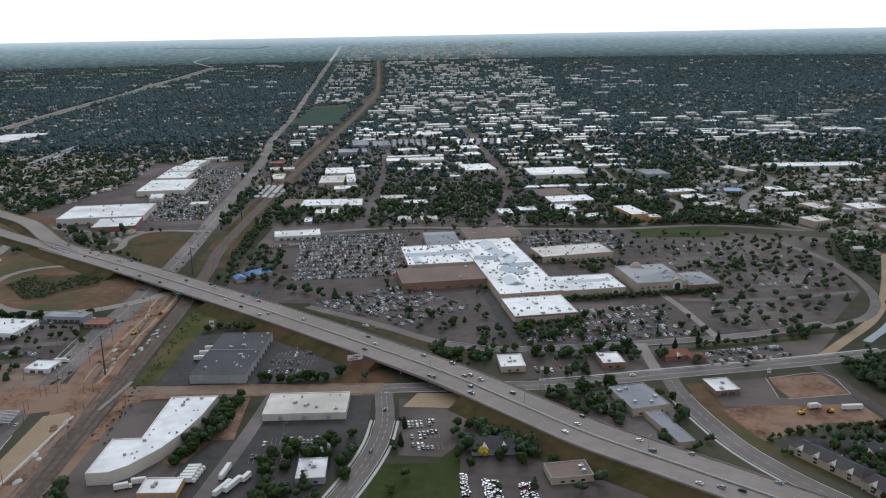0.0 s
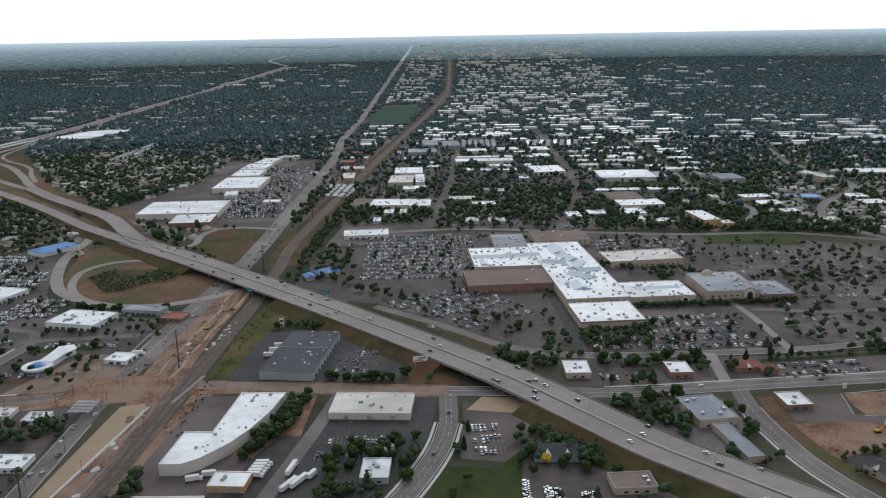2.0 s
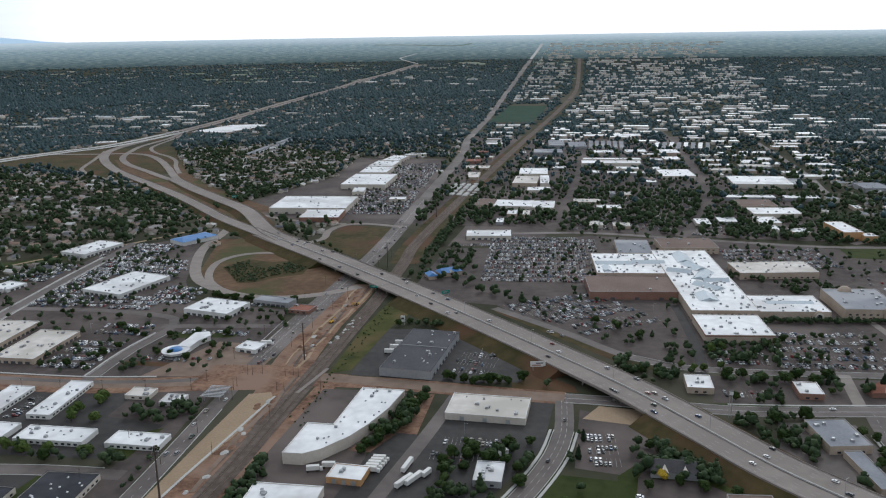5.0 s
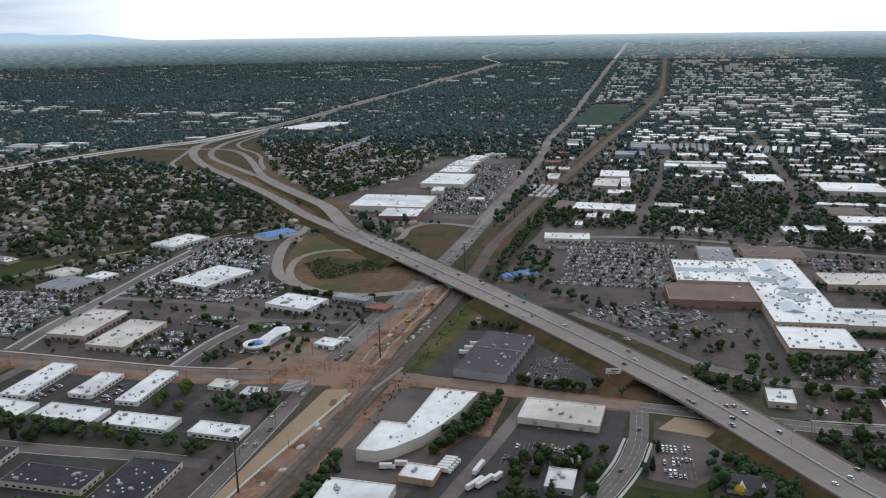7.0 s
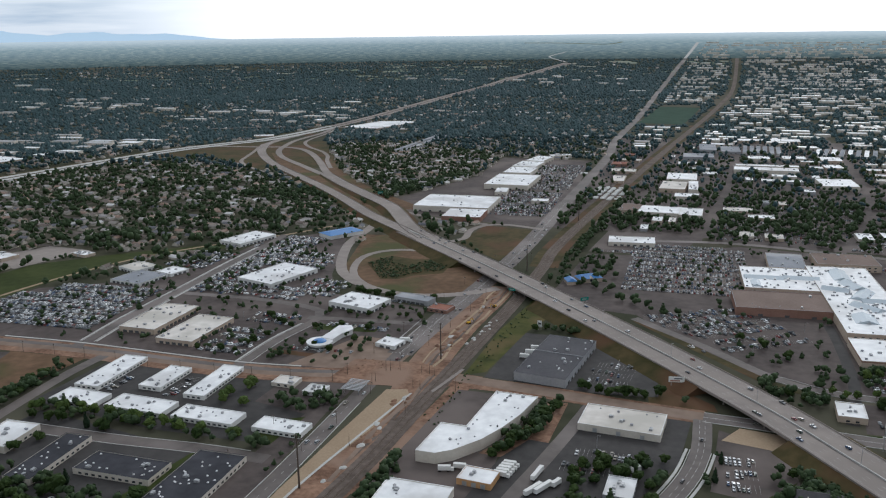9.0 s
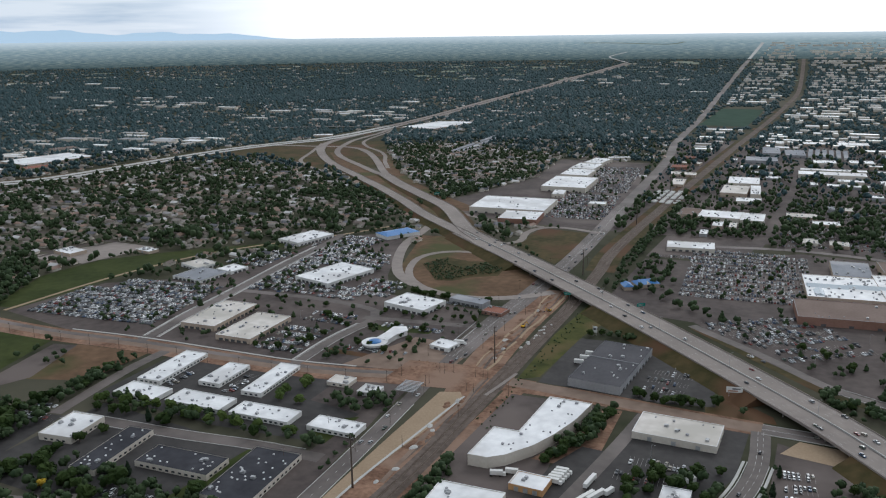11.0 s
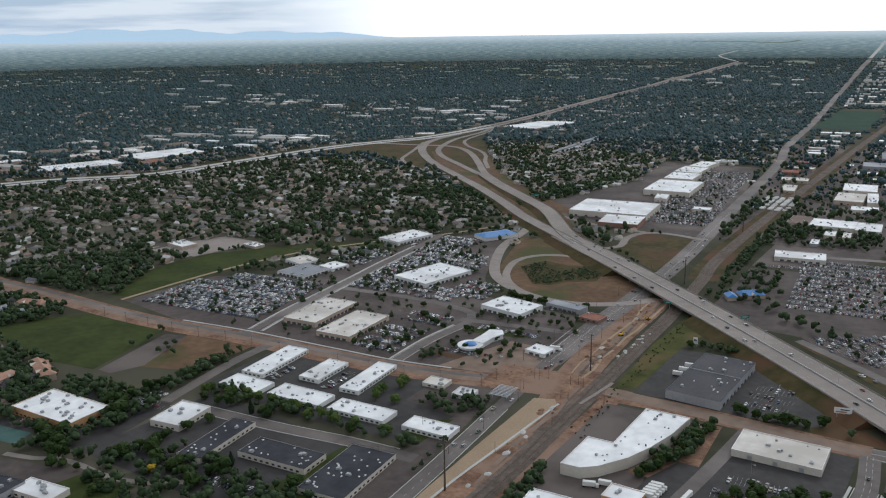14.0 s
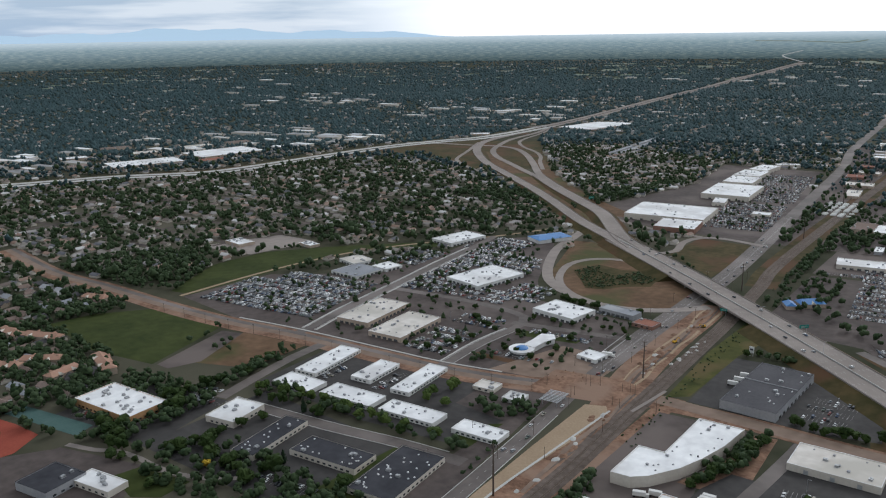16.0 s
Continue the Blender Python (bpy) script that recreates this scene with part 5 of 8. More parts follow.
def take_line(line, half, grid=None):
    grid = TAKEN if grid is None else grid
    for (ax, ay), (bx, by) in zip(line[:-1], line[1:]):
        n = max(1, int(math.hypot(bx - ax, by - ay) / 4))
        k = np.arange(n) / n
        px, py = ax + (bx - ax) * k, ay + (by - ay) * k
        for u in np.arange(-half, half + 0.1, CELL):
            for v in np.arange(-half, half + 0.1, CELL):
                if u * u + v * v <= half * half:
                    grid[cells(px + u, py + v)] = True


def corners(x, y, w, d, rot):
    c, s = math.cos(radians(rot)), math.sin(radians(rot))
    return [(x + c * a - s * b, y + s * a + c * b) for a, b in ((-w / 2, -d / 2), (w / 2, -d / 2), (w / 2, d / 2), (-w / 2, d / 2))]


ROADS = np.zeros((NX, NY), bool)
for line, half in KEEP_OUT:
    take_line(line, half, ROADS)
for foot in FOOT_OUTLINES:
    take_outline(foot, ROADS)
for foot in FOOT:
    take_outline(corners(*foot), ROADS)
for court in ([(-625, 272), (-620, 300), (-543, 296), (-543, 270)], [(-622, 228), (-622, 265), (-560, 265), (-545, 240), (-560, 210)], [(-560, 212), (-545, 262), (-470, 283), (-440, 240), (-460, 190)]):
    take_outline(court, ROADS)
TAKEN |= ROADS
for lot in LOTS:
    take_outline(lot)


def free(x, y, grid=None):
    grid = TAKEN if grid is None else grid
    return ~grid[cells(x, y)]


rng = np.random.default_rng(7)


def industrial_right(y):
    return 330 - np.clip(y - 1500, 0, 3000) * 0.03


def arterial_x(y):
    p = np.array(ARTERIAL)
    return np.interp(y, p[:, 1], p[:, 0])


def in_corridor(x, y):
    return (y > 1080) & (x > arterial_x(y) - 10) & (x < industrial_right(y))


# industrial blocks in rows along the corridor
INDUSTRY = "flat-roofed industrial building along the railway"
far_blocks = []
yy = 1150.0
while yy < 4640:
    xx = float(arterial_x(yy)) + 45
    deep = rng.uniform(20, 34)
    while xx < industrial_right(yy) + (120 if yy > 2600 else 0):
        w = rng.choice([10, 14, 22, 34, 60]) * rng.uniform(0.75, 1.3)
        cx, cy = xx + w / 2, yy + rng.uniform(-6, 6)
        ring_pts = corners(cx, cy, w + 4, deep + 4, 5)
        px, py = np.array(ring_pts).T
        if free(px, py, ROADS).all() and free(cx, cy, ROADS) and free(np.array([cx - w / 4, cx + w / 4]), np.array([cy, cy]), ROADS).all() and rng.random() < (0.55 if cy < 1850 else 0.62 if cy < 2700 else 0.72) and not (2450 < cy < 2950 and cx < -240):
            h = rng.uniform(5, 8)
            if cy < 1850:
                pick = rng.random()
                roof = "white_roof" if pick < 0.5 else "cream_roof" if pick < 0.7 else "grey_roof" if pick < 0.9 else "brown_roof"
                flat_block("industrial_building", INDUSTRY, cx, cy, w, deep * rng.uniform(0.8, 1.1), 5 + rng.uniform(-2, 2), h, rng.choice(["cream_wall", "tan_wall", "grey_wall"]), roof, int(rng.integers(1, 4)), 2, "", category="industrial building", group="industrial blocks")
                take_outline(ring_pts)
                take_outline(ring_pts, ROADS)
            else:
                far_blocks.append((cx, cy, w, deep * rng.uniform(0.7, 1.1), 5 + rng.uniform(-3, 3), h))
                take_outline(ring_pts)
        xx += w + rng.choice([9, 14, 26])
    yy += deep + rng.choice([16, 22, 34]) + (8 if yy > 2500 else 0)
# scattered commercial roofs among the houses
for cx0, cy0, n, sx, sy in ((560, 2060, 16, 180, 120), (350, 2550, 26, 160, 260), (900, 2400, 30, 300, 120), (-1700, 1500, 46, 240, 300), (-1450, 2350, 36, 260, 160), (-1900, 1000, 40, 160, 240), (-1000, 3500, 30, 500, 150), (500, 3600, 46, 500, 300), (-2300, 2300, 26, 400, 200), (800, 2080, 30, 240, 110)):
    for _ in range(n):
        cx, cy = cx0 + rng.normal() * sx * 0.6, cy0 + rng.normal() * sy * 0.6
        w, d = rng.uniform(20, 75), rng.uniform(16, 36)
        pts = corners(cx, cy, w + 6, d + 6, 6)
        if free(*np.array(pts).T).all() and free(cx, cy):
            far_blocks.append((cx, cy, w, d, 6 + rng.uniform(-4, 4), rng.uniform(4.5, 8)))
            take_outline(pts)


def joined(name, verts, tris, materials, slots, label, category):
    me = bpy.data.meshes.new(name)
    me.vertices.add(len(verts))
    me.vertices.foreach_set("co", np.asarray(verts, np.float32).ravel())
    me.loops.add(len(tris) * 3)
    me.loops.foreach_set("vertex_index", np.asarray(tris, np.int32).ravel())
    me.polygons.add(len(tris))
    me.polygons.foreach_set("loop_start", np.arange(0, len(tris) * 3, 3, dtype=np.int32))
    me.polygons.foreach_set("material_index", np.asarray(slots, np.int32))
    for m in materials:
        me.materials.append(m)
    me.update(calc_edges=True)
    return tagged(new(name, me), label, category, kind="stuff")


def spread(name, templates, places, materials, label, category):
    """Many copies of small templates (verts, tris, slots) in one mesh; a place is x, y, z, turn, width and height."""
    allv, allt, alls, base = [], [], [], 0
    places = np.asarray(places, float)
    pick = np.arange(len(places)) % len(templates)
    for k, (v, t, s) in enumerate(templates):
        p = places[pick == k]
        if not len(p):
            continue
        c, sn = np.cos(p[:, 3])[:, None], np.sin(p[:, 3])[:, None]
        x, y = v[None, :, 0] * p[:, 4:5], v[None, :, 1] * p[:, 4:5]
        out = np.stack([c * x - sn * y + p[:, 0:1], sn * x + c * y + p[:, 1:2], v[None, :, 2] * p[:, 5:6] + p[:, 2:3]], -1)
        allv.append(out.reshape(-1, 3))
        allt.append((t[None] + (np.arange(len(p)) * len(v))[:, None, None] + base).reshape(-1, 3))
        alls.append(np.tile(s, len(p)))
        base += len(p) * len(v)
    return joined(name, np.concatenate(allv), np.concatenate(allt), materials, np.concatenate(alls), label, category)


def quads(faces, slots):
    """Triangles and their slots from quads."""
    return np.array([t for a, b, c, d in faces for t in ((a, b, c), (a, c, d))]), np.array([s for s in slots for _ in (0, 1)])


BLOCK_V = np.array([(sx, sy, z) for z in (0, 1) for sx, sy in ((-.5, -.5), (.5, -.5), (.5, .5), (-.5, .5))] + [(sx, sy, 0.96) for sx, sy in ((-.49, -.49), (.49, -.49), (.49, .49), (-.49, .49))])
bt, bs = quads([(0, 1, 5, 4), (1, 2, 6, 5), (2, 3, 7, 6), (3, 0, 4, 7), (8, 9, 10, 11)], [0, 0, 0, 0, 1])
vs, ts, ss = [], [], []
for k, (cx, cy, w, d, rot, h) in enumerate(far_blocks):
    c, s = math.cos(radians(rot)), math.sin(radians(rot))
    q = BLOCK_V * (w, d, h)
    vs.append(np.stack([c * q[:, 0] - s * q[:, 1] + cx, s * q[:, 0] + c * q[:, 1] + cy, q[:, 2] + land(cx, cy) + (3.5 if math.hypot(cx, cy) > 4215 else 0) - 0.2 + 0.2 * (q[:, 2] > 0)], -1))
    ts.append(bt + 12 * k)
    ss.append(bs)
joined("far_commercial_blocks", np.concatenate(vs), np.concatenate(ts), [M["cream_wall"], M["flat_roof"]], np.concatenate(ss), "many distant flat-roofed commercial and industrial buildings", "buildings")

# ---- trees ----
PHI = (1 + 5 ** 0.5) / 2
ICO_V = np.array([(-1, PHI, 0), (1, PHI, 0), (-1, -PHI, 0), (1, -PHI, 0), (0, -1, PHI), (0, 1, PHI), (0, -1, -PHI), (0, 1, -PHI), (PHI, 0, -1), (PHI, 0, 1), (-PHI, 0, -1), (-PHI, 0, 1)]) / math.sqrt(1 + PHI * PHI)
ICO_T = np.array([(0, 11, 5), (0, 5, 1), (0, 1, 7), (0, 7, 10), (0, 10, 11), (1, 5, 9), (5, 11, 4), (11, 10, 2), (10, 7, 6), (7, 1, 8), (3, 9, 4), (3, 4, 2), (3, 2, 6), (3, 6, 8), (3, 8, 9), (4, 9, 5), (2, 4, 11), (6, 2, 10), (8, 6, 7), (9, 8, 1)])


def clump(r, centre, size, rough=0.35):
    v = ICO_V * (1 + r.uniform(-rough, rough, (12, 1))) * size + centre
    return v, ICO_T


def leaves(r, n, centre, size, leaf):
    """Small leaf sprays over a clump's surface, each a bent pair of triangles."""
    w = r.normal(size=(n, 3))
    w /= np.linalg.norm(w, axis=1)[:, None]
    w[:, 2] = np.abs(w[:, 2]) * 0.9 - 0.15
    at = centre + w * size * r.uniform(0.82, 1.2, (n, 1))
    u = np.cross(w, r.normal(size=(n, 3)))
    u /= np.linalg.norm(u, axis=1)[:, None] + 1e-6
    b = np.cross(w, u) + 0.5 * w
    k = leaf * r.uniform(0.6, 1.3, (n, 1))
    v = np.stack([at - u * k, at + b * k * 0.8, at + u * k, at - b * k * 0.7 - w * k * 0.3], 1).reshape(-1, 3)
    i = 4 * np.arange(n)[:, None]
    return v, np.concatenate([i + (0, 1, 2), i + (0, 2, 3)])


def crown(seed, clumps, sprays, leaf, conifer=False):
    """A crown one metre wide and high, with its base at z = 0.15."""
    r = np.random.default_rng(seed)
    vs, ts, base = [], [], 0
    for k in range(clumps):
        if conifer:
            z = 0.2 + 0.72 * k / max(1, clumps - 1)
            size = np.array([0.36, 0.36, 0.3]) * (1.05 - 0.82 * k / max(1, clumps - 1))
            c = np.array([r.uniform(-0.03, 0.03), r.uniform(-0.03, 0.03), z])
        elif clumps == 1:
            c, size = np.array([0, 0, 0.52]), np.array([0.46, 0.46, 0.44])
        else:
            a = 2 * math.pi * k / clumps + r.uniform(-0.5, 0.5)
            d = r.uniform(0.12, 0.27) if k else 0.0
            c = np.array([d * math.cos(a), d * math.sin(a), r.uniform(0.3, 0.74) if k else 0.55])
            size = r.uniform(0.75, 1.2, 3) * (r.uniform(0.17, 0.27) if k else 0.29)
        for v, t in ((clump(r, c, size),) + ((leaves(r, sprays, c, size, leaf),) if sprays else ())):
            vs.append(v), ts.append(t + base)
            base += len(v)
    v, t = np.concatenate(vs), np.concatenate(ts)
    return v, t, np.zeros(len(t), int)


OCTA_V = np.array([(1, 0, 0), (0, 1, 0), (-1, 0, 0), (0, -1, 0), (0, 0, 1), (0, 0, -1)], float)
OCTA_T = np.array([(0, 1, 4), (1, 2, 4), (2, 3, 4), (3, 0, 4), (1, 0, 5), (2, 1, 5), (3, 2, 5), (0, 3, 5)])
rr = np.random.default_rng(8)
HORIZON_TREES = [(OCTA_V * (1 + rr.uniform(-0.4, 0.3, (6, 1))) * (0.56, 0.56, 0.62) + (0, 0, 0.08), OCTA_T, np.zeros(8, int)) for _ in range(8)]
MID_TREES = [crown(70 + i, 2, 3, 0.12) for i in range(8)]
NEAR_WOOD = [crown(90 + i, 3, 5, 0.12) for i in range(9)] + [crown(99, 4, 6, 0.08, True)]
SHRUB = [crown(120 + i, 2, 5, 0.1) for i in range(4)]


def trunk_mesh(seed):
    """A tapered trunk with limbs, for a tree of unit size."""
    rnd = random.Random(seed)
    bm = bmesh.new()
    tube(bm, 0, 0, -0.02, 0.035, 0.4, 6, 0.6)
    for i in range(4):
        a, up = 2 * math.pi * i / 4 + rnd.random(), rnd.uniform(0.2, 0.34)
        far = Vector((0.24 * math.cos(a), 0.24 * math.sin(a), up + 0.3))
        lo = Vector((0, 0, up))
        n = Vector((-math.sin(a), math.cos(a), 0)) * 0.012
        v = [bm.verts.new(p) for p in (lo - n, lo + n, lo + Vector((0, 0, 0.03)), far)]
        for f in ((0, 1, 3), (1, 2, 3), (2, 0, 3)):
            bm.faces.new([v[k] for k in f])
    me = bpy.data.meshes.new("trunk")
    bm.to_mesh(me)
    bm.free()
    me.materials.append(M["bark"])
    return me


TRUNKS = [trunk_mesh(i) for i in range(3)]


def crown_mesh(seed, material, conifer=False, leaf=0.062):
    v, t, _ = crown(seed, 6 if conifer else 9, 14 if conifer else 34, leaf * (0.8 if conifer else 1), conifer)
    me = bpy.data.meshes.new("crown")
    me.from_pydata(v.tolist(), [], t.tolist())
    me.materials.append(material)
    return me


CROWNS = {
    "broad": ([crown_mesh(200 + i, M["leaf_near"]) for i in range(5)], "dark green broadleaf tree", (8, 11), (7, 10)),
    "bright": ([crown_mesh(220 + i, M["leaf_bright"]) for i in range(4)], "light green loose-crowned tree", (7, 9), (6.5, 9)),
    "yellow": ([crown_mesh(240, M["leaf_yellow"])], "tree turned bright autumn yellow", (7, 9), (6, 8)),
    "conifer": ([crown_mesh(250 + i, M["needle"], True) for i in range(2)], "dark green pointed conifer", (7, 9), (10, 15)),
    "small": ([crown_mesh(260 + i, M["leaf_near"]) for i in range(3)], "small round parking-lot tree", (4.5, 6.5), (4.5, 6.5)),
}
tree_rnd = random.Random(3)
TREES = [0]


def tree(kind, x, y, scale=1.0, where=""):
    meshes, label, wide, high = CROWNS[kind]
    w, h = tree_rnd.uniform(*wide) * scale, tree_rnd.uniform(*high) * scale
    root = tagged(new("tree"), label + (" " + where if where else ""), "tree")
    root.matrix_basis = pose(x, y, 0, 0, 0, tree_rnd.uniform(0, 360))
    m = Matrix.Diagonal((w, w, h, 1))
    share("trunk", tree_rnd.choice(TRUNKS), root, m)
    share("crown", tree_rnd.choice(meshes), root, m)
    TREES[0] += 1
    return root


JOINED = []  # trees past those that one could tell apart: x, y, z, turn, width, height


def tree_line(kind, points, spacing, where="", scale=1.0, jitter=2.0, skip=0.1):
    scale *= 1.18
    for (ax, ay), (bx, by) in zip(points, points[1:]):
        n = max(1, int(math.hypot(bx - ax, by - ay) / spacing))
        for i in range(n):
            t = (i + 0.5) / n
            if tree_rnd.random() > skip:
                x, y = ax + (bx - ax) * t + tree_rnd.gauss(0, jitter), ay + (by - ay) * t + tree_rnd.gauss(0, jitter)
                if free(x, y, ROADS):
                    k = scale * tree_rnd.uniform(0.8, 1.15)
                    if y > 765 or x < -560:
                        JOINED.append((x, y, 0, tree_rnd.uniform(0, 6), k * 8.5, k * 8))
                    else:
                        tree(kind, x, y, k, where)


tree_line("bright", [(-520, 415), (-450, 420), (-390, 425), (-330, 428)], 8, "in front of white offices", 1.05, 3)
tree_line("broad", [(-520, 402), (-420, 408), (-340, 418)], 13, "beside the office drive", 0.9, 3)
tree_line("bright", [(-350, 482), (-385, 470), (-375, 520)], 11, "between white offices")
tree_line("conifer", [(-405, 405), (-372, 398), (-470, 408)], 34, "beside the office drive", 0.9)
tree_line("broad", [(-540, 300), (-545, 400), (-548, 470)], 9, "along the office street", 0.95, 3)
tree_line("broad", [(-470, 320), (-460, 400)], 10, "beside dark-roofed offices", 0.9, 3)
tree_line("broad", [(-345, 300), (-340, 350), (-315, 340)], 9, "on the office lawn", 0.9, 3)
tree("yellow", -436, 306, 1.05, "among green trees")
tree("yellow", 22, 470, 1.1, "beside a full parking lot")
tree("yellow", 330, 462, 0.9, "among apartment houses")
tree_line("broad", [(-166, 466), (-158, 486), (-152, 508), (-149, 538), (-146, 556)], 5, "by the curved warehouse", 0.85, 1.5, 0)
tree_line("broad", [(-125, 690), (-95, 668), (-60, 640)], 8, "below the freeway bank", 0.95, 3)
tree_line("broad", [(-142, 596), (-120, 592), (-92, 596), (-78, 606)], 7, "beside the store's dark lot", 0.9, 2)
tree_line("broad", [(-212, 705), (-195, 720), (-160, 712)], 10, "behind the charcoal-roofed store", 0.75)
tree_line("broad", [(-128, 520), (-127, 560)], 8, "beside the cream warehouse", 0.8)
tree_line("broad", [(-105, 480), (-95, 470), (-66, 470), (-60, 440)], 6, "round the small workshop", 0.85, 3)
tree_line("broad", [(-100, 395), (-110, 440), (-100, 480), (-62, 500)], 7, "beside the side street", 0.8, 4)
tree_line("conifer", [(-30, 470), (-26, 500), (-33, 540)], 18, "beside the worn lot", 0.7)
tree_line("broad", [(10, 512), (45, 498), (80, 470), (110, 440), (150, 400)], 6, "in a hedge below the freeway", 0.6, 2, 0)
tree_line("broad", [(10, 460), (55, 462), (95, 465)], 12, "beside a full parking lot", 0.7, 3)
tree_line("bright", [(-35, 440), (-30, 410)], 14, "on a green lawn", 0.6)
tree_line("broad", [(18, 655), (40, 640), (70, 640), (110, 640), (150, 640)], 9, "in front of the mall", 1.0, 3)
tree_line("bright", [(56, 650), (62, 690), (85, 700)], 11, "in front of the mall", 0.9, 3)
tree_line("broad", [(100, 708), (118, 712), (128, 730)], 7, "against the mall's front", 0.8, 1.5)
tree_line("broad", [(110, 770), (175, 782), (230, 790), (272, 795)], 6.5, "against the mall's tan wall", 0.8, 2, 0)
tree_line("broad", [(95, 575), (112, 566), (122, 572)], 7, "beside the tan office", 0.95, 2)
tree_line("broad", [(150, 560), (158, 530), (152, 505)], 9, "beside the frontage road", 0.7, 2)
tree_line("conifer", [(130, 640), (160, 630), (215, 655), (262, 660)], 16, "beside the mall road", 0.75, 3)
tree_line("broad", [(225, 662), (262, 668), (300, 690), (310, 660)], 9, "beside the mall road", 0.95, 4)
tree_line("broad", [(262, 470), (272, 474), (290, 500), (320, 515), (340, 530)], 7, "beside the building site", 0.7, 2, 0)
tree_line("broad", [(232, 470), (250, 450), (275, 430), (300, 405)], 6, "in a hedge beside apartments", 0.8, 2, 0)
tree_line("broad", [(-170, 855), (-150, 815), (-120, 800), (-90, 790)], 9, "at the mall lot's edge", 1.1, 4)
tree_line("broad", [(-215, 900), (-190, 850), (-185, 900), (-165, 905)], 12, "round a blue-roofed building", 1.0, 4)
tree_line("broad", [(-60, 845), (-55, 820), (-30, 812)], 9, "against the brick store", 0.9, 2)
tree_line("broad", [(-75, 790), (-50, 760), (-20, 740), (10, 700)], 24, "in the mall lot", 0.8, 4)
tree_line("broad", [(40, 770), (35, 830)], 9, "beside the mall drive", 0.8, 2)
tree_line("small", [(-300, 700), (-340, 700), (-400, 690), (-430, 690)], 12, "beside the dealers' street", 1.0, 3)
tree_line("small", [(-405, 660), (-350, 655), (-345, 600), (-400, 600), (-405, 655)], 14, "round a curved showroom", 1.1, 3)
tree_line("broad", [(-450, 770), (-430, 765), (-400, 752), (-360, 752), (-330, 762)], 6.5, "in a hedge outside the loop ramp", 0.75, 2, 0)
tree_line("broad", [(-480, 555), (-440, 565), (-430, 600), (-430, 640), (-470, 660)], 11, "round the dealers' lots", 0.7, 3)
tree_line("small", [(-590, 560), (-600, 640), (-612, 720), (-622, 800)], 17, "along the dealers' street", 1.0, 3)
tree_line("small", [(-470, 690), (-560, 690), (-580, 720), (-560, 880)], 16, "in the dealers' lots", 1.0, 6)
tree_line("conifer", [(-640, 445), (-655, 500), (-700, 512), (-735, 512)], 17, "at the playing field's edge", 0.8, 4)
tree_line("broad", [(-610, 445), (-618, 480), (-585, 450)], 12, "beside a bare lot", 0.8, 3)
tree_line("broad", [(-600, 285), (-560, 305), (-520, 300), (-500, 280), (-540, 270)], 7, "round the ochre office", 1.05, 4)
tree_line("broad", [(-630, 300), (-625, 340), (-610, 375), (-560, 365), (-520, 350)], 8, "round the ochre office", 1.05, 4)
tree_line("broad", [(-480, 300), (-460, 330), (-440, 320), (-400, 310), (-390, 335)], 8, "below dark-roofed offices", 1.0, 4)
tree_line("small", [(-510, 268), (-480, 290), (-450, 285), (-440, 262)], 10, "round the school yard", 1.0, 3)
tree_line("conifer", [(-430, 345), (-300, 330)], 60, "beside dark-roofed offices", 0.8)
tree_line("broad", [(-160, 1090), (-100, 1105), (-20, 1110), (60, 1080)], 13, "behind the mall", 1.0, 5)
tree_line("broad", [(100, 925), (150, 905), (185, 905), (200, 890)], 7, "against the mall's back wall", 0.9, 3)
tree_line("conifer", [(130, 1095), (220, 1085)], 10, "in a row behind the mall", 0.8, 2)
# parking islands of the far mall lot
for i in range(15):
    for j in range(19):
        x, y = 240 + 15.5 * i + tree_rnd.gauss(0, 3), 690 + 18.5 * j + tree_rnd.gauss(0, 3)
        if within(np.array(x), np.array(y), [(300, 695), (390, 770), (425, 880), (465, 1000), (345, 1040), (285, 860), (245, 780), (240, 690)]) and free(x, y, ROADS) and tree_rnd.random() < 0.85:
            JOINED.append((x, y, 0, tree_rnd.uniform(0, 6), tree_rnd.uniform(8, 11.5), tree_rnd.uniform(6.5, 8.5)))
for x, y in ((150, 690), (172, 702), (190, 715), (206, 700), (140, 730), (160, 742), (-95, 900), (-110, 930), (-60, 880), (-80, 960), (-40, 900)):
    tree("small", x, y, 1.1, "in the mall lot")
for x, y, k in ((82, 558, 1.0), (99, 564, 1.05), (100, 538, 1.1), (114, 528, 0.8), (72, 636, 0.9), (98, 636, 1.1), (22, 632, 0.9), (10, 638, 1.0), (76, 597, 0.8), (91, 596, 0.5), (107, 595, 0.55), (145, 622, 0.7)):
    tree("broad", x, y, k, "between the mall road and the freeway")
for x, y in ((49, 646), (57, 650), (70, 655), (40, 652)):
    tree("bright", x, y, 0.9, "beside the mall drive")
for x, y in ((217, 493), (224, 493), (233, 494), (243, 495), (252, 498), (261, 496), (271, 500), (279, 499)):
    tree("small", x, y, 1.0, "in a row beside the apartment lot")
print("trees", TREES[0])


def sample(outline, each, grid=None, seed=1):
    """Free places inside an outline, one for so many square metres."""
    r = np.random.default_rng(seed)
    o = np.array(outline, float)
    lo, hi = o.min(0), o.max(0)
    n = int(np.prod(hi - lo) / each)
    p = lo + (hi - lo) * r.random((n, 2))
    ok = within(p[:, 0], p[:, 1], [tuple(q) for q in o]) & free(p[:, 0], p[:, 1], grid)
    return p[ok]


